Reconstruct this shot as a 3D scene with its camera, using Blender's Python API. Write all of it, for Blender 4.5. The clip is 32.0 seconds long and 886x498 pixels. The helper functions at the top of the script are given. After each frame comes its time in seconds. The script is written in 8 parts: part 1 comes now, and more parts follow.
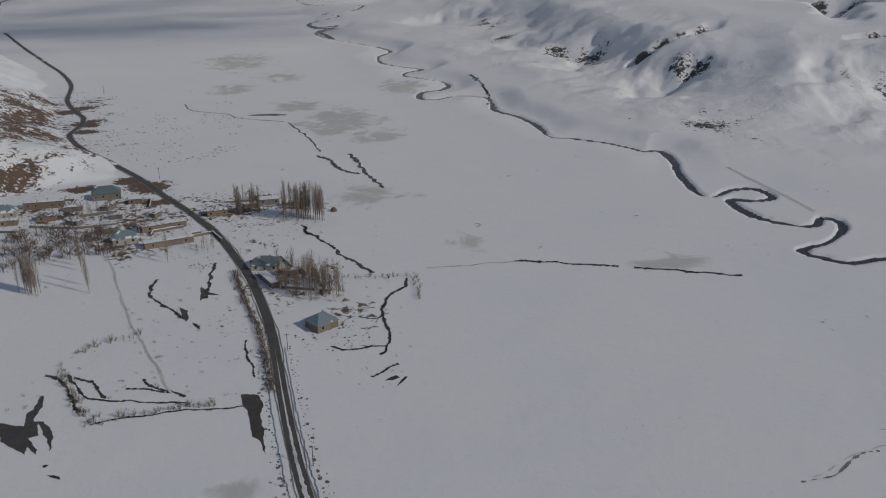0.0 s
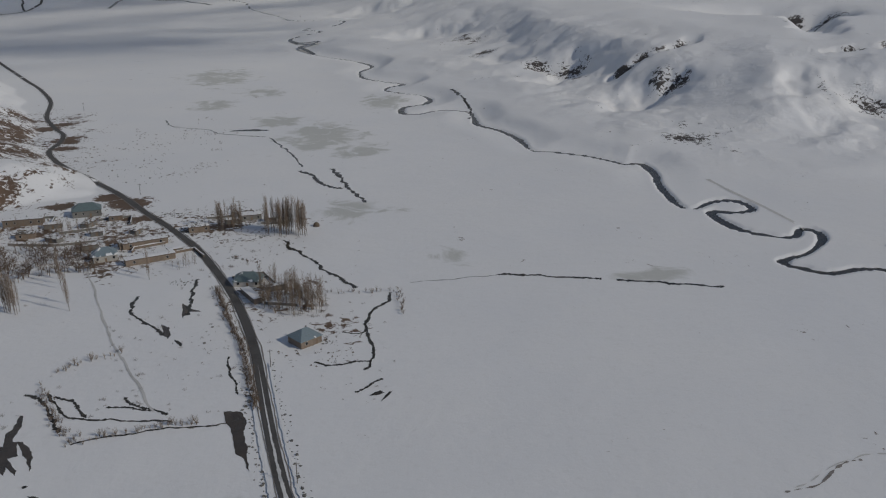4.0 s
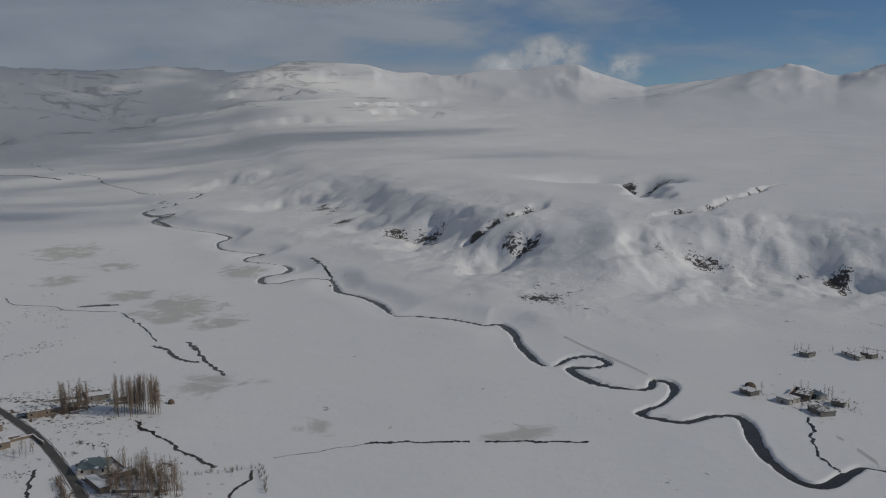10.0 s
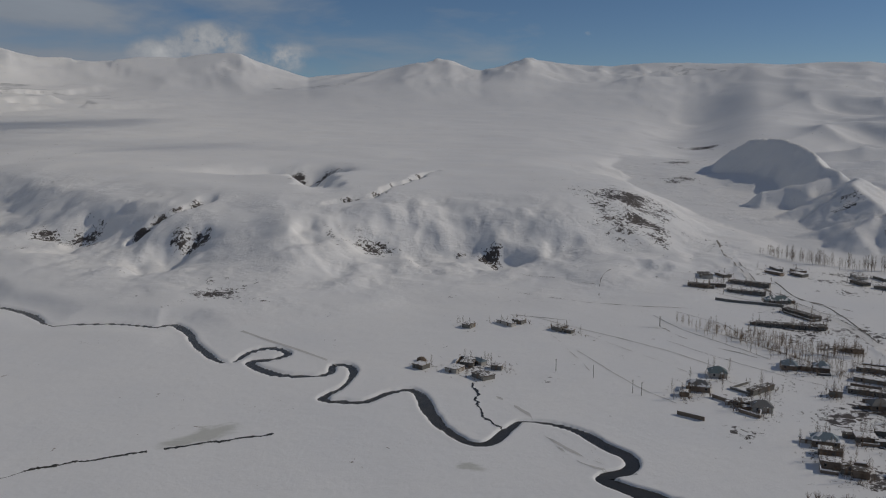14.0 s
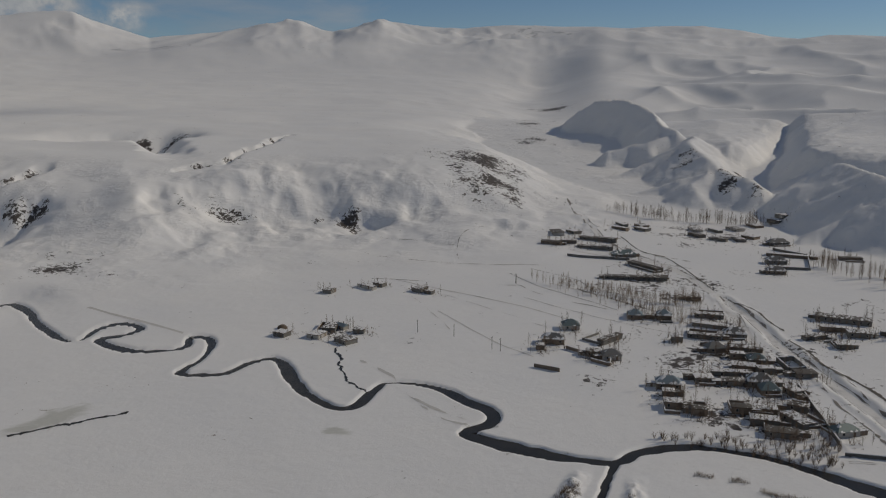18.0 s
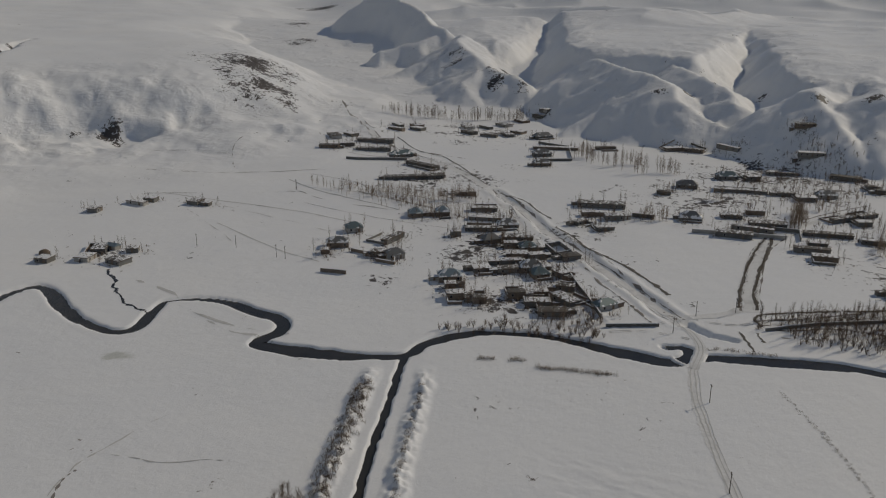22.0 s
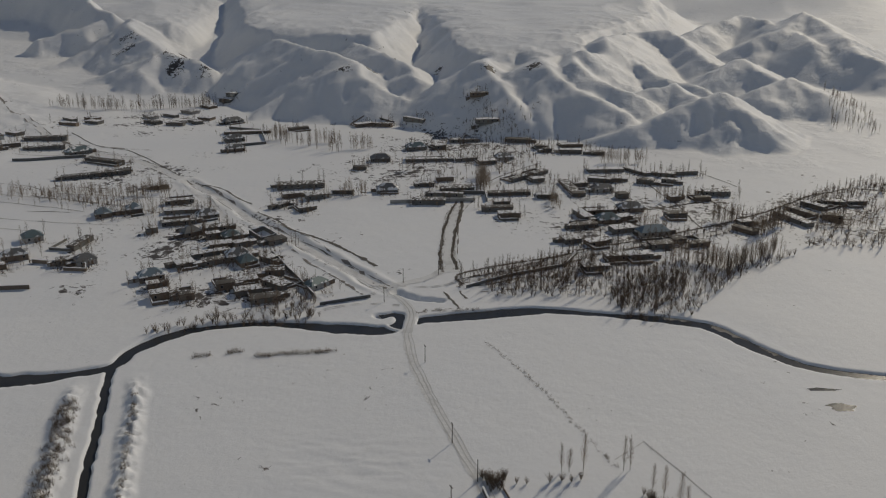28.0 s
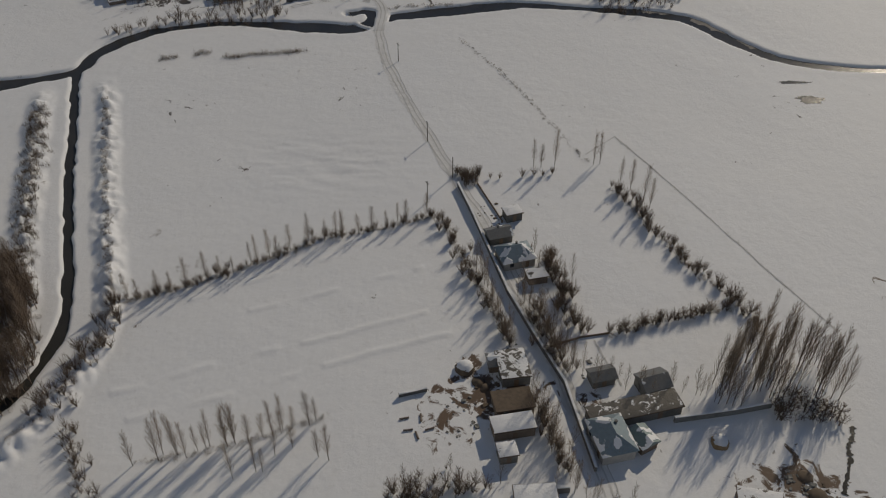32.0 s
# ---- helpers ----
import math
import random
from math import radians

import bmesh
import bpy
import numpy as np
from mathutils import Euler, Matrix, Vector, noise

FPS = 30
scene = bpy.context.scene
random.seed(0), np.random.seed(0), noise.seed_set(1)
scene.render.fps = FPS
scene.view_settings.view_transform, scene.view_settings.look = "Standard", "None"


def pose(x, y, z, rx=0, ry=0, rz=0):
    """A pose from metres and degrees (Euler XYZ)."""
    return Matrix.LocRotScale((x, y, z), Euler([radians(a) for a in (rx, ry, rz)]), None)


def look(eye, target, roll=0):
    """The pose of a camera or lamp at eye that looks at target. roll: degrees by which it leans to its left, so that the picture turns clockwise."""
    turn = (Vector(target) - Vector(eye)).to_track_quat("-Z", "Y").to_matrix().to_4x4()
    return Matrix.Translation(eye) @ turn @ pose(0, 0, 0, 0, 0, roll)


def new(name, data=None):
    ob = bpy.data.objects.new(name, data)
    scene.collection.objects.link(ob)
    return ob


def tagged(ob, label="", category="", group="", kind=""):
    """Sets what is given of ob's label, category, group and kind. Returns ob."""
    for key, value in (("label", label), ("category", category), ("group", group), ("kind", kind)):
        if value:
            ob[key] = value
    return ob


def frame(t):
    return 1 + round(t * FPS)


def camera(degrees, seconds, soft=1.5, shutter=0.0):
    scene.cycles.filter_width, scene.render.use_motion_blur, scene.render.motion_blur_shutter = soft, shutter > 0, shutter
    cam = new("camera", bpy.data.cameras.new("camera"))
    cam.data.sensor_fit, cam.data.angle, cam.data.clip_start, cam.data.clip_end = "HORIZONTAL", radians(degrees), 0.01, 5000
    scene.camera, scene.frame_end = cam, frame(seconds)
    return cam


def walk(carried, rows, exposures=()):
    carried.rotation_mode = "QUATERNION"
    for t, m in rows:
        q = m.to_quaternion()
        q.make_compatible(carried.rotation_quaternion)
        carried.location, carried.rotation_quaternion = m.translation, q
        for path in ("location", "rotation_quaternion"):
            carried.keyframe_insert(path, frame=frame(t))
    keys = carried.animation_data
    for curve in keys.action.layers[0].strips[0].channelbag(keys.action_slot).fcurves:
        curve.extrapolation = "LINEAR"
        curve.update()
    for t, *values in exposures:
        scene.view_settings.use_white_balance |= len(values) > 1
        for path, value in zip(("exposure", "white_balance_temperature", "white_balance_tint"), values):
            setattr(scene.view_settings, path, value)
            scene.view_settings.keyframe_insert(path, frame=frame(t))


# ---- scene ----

cam = camera(56.01, 32.0, soft=1.15)
EYE = 140.0
# seconds, yaw, pitch, roll of a camera that hovers over one spot and turns
ROWS = [
    (0, -7.00, -20.60, 0.17),
    (0.5, -9.36, -20.69, 0.16),
    (1, -9.35, -20.79, 0.09),
    (1.5, -9.16, -20.85, 0.03),
    (2, -8.96, -21.03, 0.02),
    (2.5, -8.76, -22.03, -0.02),
    (4.5, -7.98, -16.35, 0.05),
    (5, -7.77, -10.54, 0.02),
    (5.5, -7.55, -8.42, -0.00),
    (6, -7.32, -8.42, -0.03),
    (6.5, -7.13, -8.39, -0.05),
    (7, -6.89, -8.35, -0.04),
    (7.5, -6.66, -8.30, -0.11),
    (8, -6.42, -8.29, -0.10),
    (8.5, -6.19, -8.26, -0.07),
    (9, -7.55, -8.25, -0.08),
    (9.5, -12.24, -8.24, -0.02),
    (10, -17.91, -8.26, 0.06),
    (10.5, -21.76, -8.30, 0.03),
    (11, -25.42, -8.40, 0.04),
    (11.5, -28.87, -8.48, 0.07),
    (12, -33.09, -8.54, 0.11),
    (12.5, -36.36, -8.61, 0.12),
    (13, -37.35, -8.73, 0.06),
    (13.5, -37.63, -8.82, 0.04),
    (14, -40.34, -8.89, 0.03),
    (14.5, -43.66, -8.95, 0.04),
    (15, -46.43, -9.03, 0.03),
    (15.5, -48.63, -9.12, 0.05),
    (17.5, -50.20, -10.17, -0.08),
    (18, -50.19, -11.40, -0.10),
    (18.5, -50.19, -12.85, -0.13),
    (19, -50.22, -14.33, -0.15),
    (19.5, -50.27, -15.83, -0.17),
    (20, -50.29, -17.28, -0.20),
    (20.5, -50.34, -17.86, -0.21),
    (21, -50.77, -17.88, -0.20),
    (21.5, -57.08, -17.95, -0.10),
    (22, -65.54, -18.00, 0.10),
    (22.5, -71.71, -18.09, 0.21),
    (23, -74.07, -18.21, 0.19),
    (23.5, -74.04, -18.34, 0.10),
    (24, -76.79, -18.46, 0.13),
    (24.5, -80.78, -18.58, 0.19),
    (25, -84.18, -18.70, 0.23),
    (25.5, -85.13, -18.83, 0.15),
    (27.5, -86.36, -19.19, -0.04),
    (28, -86.67, -19.27, -0.04),
    (28.5, -86.86, -19.29, -0.09),
    (29, -87.19, -19.32, -0.07),
    (29.5, -87.51, -19.32, -0.09),
    (30, -87.78, -21.10, -0.08),
    (30.5, -87.99, -24.61, -0.08),
    (31, -88.18, -29.89, -0.06),
    (31.5, -88.43, -34.58, -0.04),
    (32, -88.64, -39.75, -0.02),
]
walk(cam, [(t, pose(0, 0, EYE, 90 + pitch, -roll, yaw)) for t, yaw, pitch, roll in ROWS],
     exposures=[(0, 0.09, 6060, 8), (9, 0.02, 6120, 7), (13, 0.01, 6300, 8), (15, 0.01, 6370, 9), (17.5, 0.03, 6610, 8), (19.5, 0.04, 6680, 7), (25, 0.06, 6660, 6), (30, 0.05, 6660, 6), (32, 0.05, 6780, 7)])


# ---- daylight ----
SUN_AZ, SUN_UP = -123.0, 30.0
world = bpy.data.worlds.new("winter_sky")
scene.world = world
world.use_nodes = True
nt = world.node_tree
nt.nodes.clear()


def node(tree, kind, **values):
    n = tree.nodes.new(kind)
    for key, value in values.items():
        if key in n.inputs:
            n.inputs[key].default_value = value
    return n


sky = nt.nodes.new("ShaderNodeTexSky")
sky.sky_type, sky.sun_disc = "NISHITA", False
sky.sun_elevation, sky.sun_rotation = radians(SUN_UP), radians(-SUN_AZ)
sky.altitude, sky.air_density, sky.dust_density, sky.ozone_density = 2400, 0.9, 0.12, 4.0
# a bank of cloud that thickens towards the head of the valley
coord = nt.nodes.new("ShaderNodeTexCoord")
split = nt.nodes.new("ShaderNodeSeparateXYZ")
nt.links.new(coord.outputs["Generated"], split.inputs[0])


def maths(tree, op, a, b=None, clamp=False):
    n = tree.nodes.new("ShaderNodeMath")
    n.operation, n.use_clamp = op, clamp
    for k, v in enumerate((a, b)):
        if v is None:
            continue
        if isinstance(v, (int, float)):
            n.inputs[k].default_value = v
        else:
            tree.links.new(v, n.inputs[k])
    return n.outputs[0]


stretch = nt.nodes.new("ShaderNodeMapping")
stretch.inputs["Scale"].default_value = (3.0, 3.0, 11.0)
nt.links.new(coord.outputs["Generated"], stretch.inputs["Vector"])
billow = node(nt, "ShaderNodeTexNoise", Scale=1.6, Detail=8.0, Roughness=0.55, Distortion=0.3)
nt.links.new(stretch.outputs[0], billow.inputs["Vector"])
# bearing: 1 straight ahead of the first view, falling off to its right
bearing = maths(nt, "ADD", maths(nt, "MULTIPLY", split.outputs["Y"], 0.62), maths(nt, "MULTIPLY", split.outputs["X"], -0.78))
cover = maths(nt, "ADD", maths(nt, "MULTIPLY", bearing, 1.5), maths(nt, "MULTIPLY", maths(nt, "SUBTRACT", billow.outputs["Fac"], 0.5), 2.4))
cover = maths(nt, "ADD", cover, maths(nt, "MULTIPLY", split.outputs["Z"], -0.3))
# one bright heap of cloud stands behind the range, a few puffs float beside it
bright = 0.0
curl = node(nt, "ShaderNodeTexNoise", Scale=34.0, Detail=7.0, Roughness=0.6)
nt.links.new(coord.outputs["Generated"], curl.inputs["Vector"])
for bear, up, wide, much in ((-25.2, 4.9, 0.052, 0.9), (-22.0, 4.2, 0.04, 0.7), (-29.5, 3.9, 0.05, 0.55), (-64.5, 6.1, 0.028, 0.75), (-70.5, 6.0, 0.02, 0.6), (-49.8, 5.6, 0.012, 0.5)):
    b_, e_ = radians(bear), radians(up)
    spot = nt.nodes.new("ShaderNodeVectorMath")
    spot.operation = "SUBTRACT"
    nt.links.new(coord.outputs["Generated"], spot.inputs[0])
    spot.inputs[1].default_value = (-math.sin(b_) * math.cos(e_), math.cos(b_) * math.cos(e_), math.sin(e_))
    flat = nt.nodes.new("ShaderNodeVectorMath")
    flat.operation = "MULTIPLY"
    nt.links.new(spot.outputs[0], flat.inputs[0])
    flat.inputs[1].default_value = (1.0, 1.0, 2.0)
    far = nt.nodes.new("ShaderNodeVectorMath")
    far.operation = "LENGTH"
    nt.links.new(flat.outputs[0], far.inputs[0])
    near_spot = maths(nt, "SUBTRACT", 1.0, maths(nt, "DIVIDE", far.outputs["Value"], wide), clamp=True)
    near_spot = maths(nt, "MULTIPLY", near_spot, maths(nt, "MULTIPLY", maths(nt, "SUBTRACT", curl.outputs["Fac"], 0.3), 3.2), clamp=True)
    cover = maths(nt, "ADD", cover, maths(nt, "MULTIPLY", near_spot, much * 1.7))
    bright = maths(nt, "ADD", bright, maths(nt, "MULTIPLY", near_spot, 0.9), clamp=True)
ramp = nt.nodes.new("ShaderNodeValToRGB")
ramp.color_ramp.elements[0].position, ramp.color_ramp.elements[1].position = 0.28, 0.62
nt.links.new(maths(nt, "ADD", maths(nt, "MULTIPLY", cover, 0.5), 0.25), ramp.inputs["Fac"])
shade = nt.nodes.new("ShaderNodeMix")
shade.data_type = "RGBA"
shade.inputs[6].default_value, shade.inputs[7].default_value = (2.35, 2.8, 3.5, 1), (6.1, 6.6, 7.4, 1)
nt.links.new(billow.outputs["Fac"], shade.inputs[0])
lit = nt.nodes.new("ShaderNodeMix")
lit.data_type = "RGBA"
lit.inputs[7].default_value = (9.5, 9.4, 9.4, 1)
nt.links.new(bright, lit.inputs[0])
nt.links.new(shade.outputs[2], lit.inputs[6])
mix = nt.nodes.new("ShaderNodeMix")
mix.data_type = "RGBA"
nt.links.new(ramp.outputs["Color"], mix.inputs[0])
nt.links.new(sky.outputs[0], mix.inputs[6])
nt.links.new(lit.outputs[2], mix.inputs[7])
background = nt.nodes.new("ShaderNodeBackground")
background.inputs["Strength"].default_value = 0.045
nt.links.new(mix.outputs[2], background.inputs["Color"])
world_out = nt.nodes.new("ShaderNodeOutputWorld")
nt.links.new(background.outputs[0], world_out.inputs["Surface"])

sun_data = bpy.data.lights.new("sun", "SUN")
sun_data.energy, sun_data.angle, sun_data.color = 1.75, radians(0.5), (1.0, 0.88, 0.725)
sun = new("sun", sun_data)
ta, te = radians(SUN_AZ), radians(SUN_UP)
towards = Vector((-math.sin(ta) * math.cos(te), math.cos(ta) * math.cos(te), math.sin(te)))
sun.matrix_world = look(towards * 900, (0, 0, 0))


# ---- materials ----
def material(name, rough=0.8, metal=0.0):
    m = bpy.data.materials.new(name)
    m.use_nodes = True
    b = m.node_tree.nodes["Principled BSDF"]
    b.inputs["Roughness"].default_value, b.inputs["Metallic"].default_value = rough, metal
    return m, m.node_tree, b


def noise_of(tree, scale, detail=5.0, rough=0.55, coords="Object", stretch=None, distortion=0.0):
    tc = tree.nodes.new("ShaderNodeTexCoord")
    out = tc.outputs[coords]
    if stretch:
        mp = tree.nodes.new("ShaderNodeMapping")
        mp.inputs["Scale"].default_value = stretch
        tree.links.new(out, mp.inputs["Vector"])
        out = mp.outputs[0]
    n = node(tree, "ShaderNodeTexNoise", Scale=scale, Detail=detail, Roughness=rough, Distortion=distortion)
    tree.links.new(out, n.inputs["Vector"])
    return n.outputs["Fac"]


def blend(tree, fac, a, b):
    n = tree.nodes.new("ShaderNodeMix")
    n.data_type = "RGBA"
    for slot, v in ((0, fac), (6, a), (7, b)):
        if isinstance(v, (int, float)):
            n.inputs[slot].default_value = v
        elif isinstance(v, tuple):
            n.inputs[slot].default_value = (*v, 1)
        else:
            tree.links.new(v, n.inputs[slot])
    return n.outputs[2]


def sharpen(tree, value, low, high):
    n = tree.nodes.new("ShaderNodeMapRange")
    n.interpolation_type = "SMOOTHSTEP"
    tree.links.new(value, n.inputs["Value"])
    n.inputs["From Min"].default_value, n.inputs["From Max"].default_value = low, high
    return n.outputs[0]


def relief(tree, bsdf, height, distance, strength=1.0):
    n = node(tree, "ShaderNodeBump", Strength=strength, Distance=distance)
    tree.links.new(height, n.inputs["Height"])
    tree.links.new(n.outputs[0], bsdf.inputs["Normal"])


def plain(name, dark, light, scale, rough=0.8, metal=0.0, bump=0.02, coords="Object", random_tint=0.0):
    """A material of two tones with grain and larger stains."""
    m, t, b = material(name, rough, metal)
    grain, stain = noise_of(t, scale, 6), noise_of(t, scale * 0.13, 3)
    c = blend(t, grain, dark, light)
    mid = tuple((p + q) * 0.36 for p, q in zip(dark, light))
    c = blend(t, sharpen(t, stain, 0.5, 0.75), c, mid)
    if random_tint:
        info = t.nodes.new("ShaderNodeObjectInfo")
        hsv = node(t, "ShaderNodeHueSaturation")
        t.links.new(maths(t, "ADD", maths(t, "MULTIPLY", info.outputs["Random"], random_tint), 1 - random_tint / 2), hsv.inputs["Value"])
        t.links.new(c, hsv.inputs["Color"])
        c = hsv.outputs[0]
    t.links.new(c, b.inputs["Base Color"])
    if bump:
        relief(t, b, grain, bump)
    return m


def snow_ground():
    m, t, b = material("snow", 0.65)
    b.inputs["Specular IOR Level"].default_value = 0.25
    drift = noise_of(t, 0.012, 6, 0.6)
    crust = noise_of(t, 0.35, 8, 0.65)
    white = blend(t, drift, (0.74, 0.755, 0.78), (0.84, 0.835, 0.82))
    white = blend(t, maths(t, "MULTIPLY", sharpen(t, crust, 0.52, 0.72), 0.35), white, (0.70, 0.70, 0.69))
    # rock and soil break through where the snow has slid off
    bare = t.nodes.new("ShaderNodeAttribute")
    bare.attribute_name = "bare"
    patch = noise_of(t, 0.24, 8, 0.66, distortion=0.8)
    clump = maths(t, "MULTIPLY", maths(t, "SUBTRACT", noise_of(t, 0.035, 4), 0.5), 0.75)
    mask = sharpen(t, maths(t, "ADD", maths(t, "ADD", maths(t, "MULTIPLY", bare.outputs["Fac"], 0.54), clump), patch), 0.73, 0.80)
    # east of the clay, rock is toned dark grey to carry blue shade too
    soil = blend(t, noise_of(t, 0.05, 6), (0.035, 0.036, 0.04), (0.13, 0.11, 0.095))
    clay = blend(t, noise_of(t, 0.05, 6), (0.07, 0.052, 0.04), (0.20, 0.135, 0.092))
    where = t.nodes.new("ShaderNodeTexCoord")
    axes = t.nodes.new("ShaderNodeSeparateXYZ")
    t.links.new(where.outputs["Object"], axes.inputs[0])
    soil = blend(t, sharpen(t, axes.outputs["X"], 240.0, 150.0), soil, clay)
    white = blend(t, mask, white, soil)
    # dark crags of the far range
    crag = t.nodes.new("ShaderNodeAttribute")
    crag.attribute_name = "crag"
    band = noise_of(t, 0.012, 9, 0.7, stretch=(0.5, 1.0, 2.2), distortion=0.8)
    cmask = sharpen(t, maths(t, "ADD", maths(t, "MULTIPLY", crag.outputs["Fac"], 0.3), band), 0.78, 0.88)
    white = blend(t, maths(t, "MULTIPLY", cmask, 0.45), white, (0.16, 0.17, 0.19))
    # frozen wet meadow shows grey-green through thin snow
    wet = t.nodes.new("ShaderNodeAttribute")
    wet.attribute_name = "wet"
    seep = noise_of(t, 0.05, 8, 0.62, distortion=0.8)
    wmask = sharpen(t, maths(t, "ADD", maths(t, "MULTIPLY", wet.outputs["Fac"], 0.42), seep), 0.70, 0.90)
    ice = blend(t, noise_of(t, 0.4, 6), (0.33, 0.34, 0.29), (0.46, 0.465, 0.41))
    white = blend(t, maths(t, "MULTIPLY", wmask, 0.58), white, ice)
    t.links.new(white, b.inputs["Base Color"])
    furrow = noise_of(t, 0.55, 8, 0.72, distortion=0.4)
    ripple = maths(t, "ADD", maths(t, "MULTIPLY", furrow, 0.75), maths(t, "MULTIPLY", noise_of(t, 0.12, 6, 0.6), 2.5))
    # broken ground under the snow of the slopes
    rug = t.nodes.new("ShaderNodeAttribute")
    rug.attribute_name = "rugged"
    lumps = maths(t, "ADD", noise_of(t, 0.085, 9, 0.66, distortion=0.7), maths(t, "MULTIPLY", noise_of(t, 0.3, 5, 0.6, stretch=(1, 1, 2.5)), 0.35))
    ripple = maths(t, "ADD", ripple, maths(t, "MULTIPLY", maths(t, "MULTIPLY", lumps, rug.outputs["Fac"]), maths(t, "ADD", maths(t, "MULTIPLY", sharpen(t, noise_of(t, 0.02, 3), 0.42, 0.62), 10.0), 3.0)))
    relief(t, b, ripple, 0.14, 0.8)
    return m


def water():
    m, t, b = material("river_water", 0.22)
    b.inputs["Specular IOR Level"].default_value = 0.32
    deep = blend(t, noise_of(t, 0.08, 4), (0.026, 0.027, 0.026), (0.062, 0.058, 0.052))
    t.links.new(deep, b.inputs["Base Color"])
    b.inputs["IOR"].default_value = 1.33
    relief(t, b, noise_of(t, 1.2, 5, 0.6, stretch=(1, 1, 1)), 0.08, 0.7)
    return m


M_SNOW, M_WATER = snow_ground(), water()
M_ASPHALT = plain("asphalt", (0.055, 0.052, 0.05), (0.115, 0.11, 0.105), 0.9, 0.75)
M_TRACK = plain("packed_snow", (0.60, 0.60, 0.595), (0.80, 0.80, 0.79), 0.5, 0.7, bump=0.15)
M_MUD = plain("mud_brick", (0.15, 0.118, 0.09), (0.30, 0.24, 0.185), 2.2, 0.9, random_tint=0.35)
M_STONE = plain("field_stone", (0.11, 0.108, 0.10), (0.24, 0.233, 0.213), 1.6, 0.9, random_tint=0.5)
M_PLASTER = plain("lime_plaster", (0.34, 0.32, 0.29), (0.54, 0.52, 0.48), 1.3, 0.85, random_tint=0.25)
M_EARTH = plain("roof_earth", (0.07, 0.055, 0.042), (0.20, 0.15, 0.105), 1.2, 0.95, bump=0.06)
M_WOOD = plain("weathered_wood", (0.12, 0.085, 0.06), (0.26, 0.19, 0.13), 3.0, 0.8, random_tint=0.3)
M_GLASS = plain("window_pane", (0.012, 0.014, 0.017), (0.03, 0.034, 0.04), 1.0, 0.12, bump=0)
M_HAY = plain("hay", (0.20, 0.13, 0.07), (0.40, 0.29, 0.16), 3.0, 0.95, bump=0.08)
M_BARK = plain("bark", (0.13, 0.10, 0.08), (0.24, 0.20, 0.165), 4.0, 0.9, bump=0)
M_TWIG = plain("brown_twigs", (0.115, 0.084, 0.062), (0.215, 0.165, 0.125), 0.8, 0.9, bump=0, random_tint=0.4)
M_TWIG_PALE = plain("pale_twigs", (0.19, 0.145, 0.105), (0.33, 0.26, 0.195), 0.8, 0.9, bump=0, random_tint=0.35)
M_SEDGE = plain("dry_sedge", (0.10, 0.078, 0.058), (0.20, 0.155, 0.115), 1.5, 0.95, bump=0)
M_POLE = plain("tarred_pole", (0.06, 0.05, 0.042), (0.13, 0.11, 0.09), 3.0, 0.8, bump=0)
# for muddy ditches and verges, and for strips that paint in shade
M_DITCH_SHADE = plain("ditch_and_shade", (0.10, 0.085, 0.07), (0.36, 0.34, 0.32), 0.5, 0.85, bump=0.1)
M_LANE = plain("lane_snow", (0.66, 0.655, 0.645), (0.80, 0.795, 0.785), 0.7, 0.7, bump=0.2)
# wet earth by the river; elsewhere a dark tone painted in for shade
M_SOIL_SHADE = plain("soil_and_shade", (0.05, 0.045, 0.04), (0.16, 0.145, 0.125), 0.5, 0.85, bump=0.1)
M_DULL = plain("dull_snow", (0.46, 0.455, 0.44), (0.66, 0.655, 0.64), 0.25, 0.8, bump=0.1)


def cap_snow():
    m, t, b = material("roof_snow", 0.65)
    white = blend(t, noise_of(t, 0.7, 5), (0.72, 0.73, 0.75), (0.84, 0.84, 0.83))
    t.links.new(white, b.inputs["Base Color"])
    relief(t, b, noise_of(t, 1.8, 6), 0.12)
    return m


def roof_sheet(name, dark, light, snowy):
    """Painted sheet metal with streaks of rust and snow that has half slid off."""
    m, t, b = material(name, 0.5, 0.25)
    c = blend(t, noise_of(t, 1.5, 6), dark, light)
    c = blend(t, sharpen(t, noise_of(t, 3.0, 5, stretch=(1, 1, 0.3)), 0.6, 0.78), c, (0.20, 0.12, 0.07))
    info = t.nodes.new("ShaderNodeObjectInfo")
    slid = maths(t, "ADD", noise_of(t, 0.28, 3, 0.5), maths(t, "MULTIPLY", maths(t, "SUBTRACT", info.outputs["Random"], 0.5), 0.22))
    mask = sharpen(t, slid, snowy, snowy + 0.025)
    t.links.new(blend(t, mask, c, (0.78, 0.785, 0.79)), b.inputs["Base Color"])
    t.links.new(maths(t, "MULTIPLY", maths(t, "SUBTRACT", 1.0, mask), 0.25), b.inputs["Metallic"])
    relief(t, b, mask, 0.1)
    return m


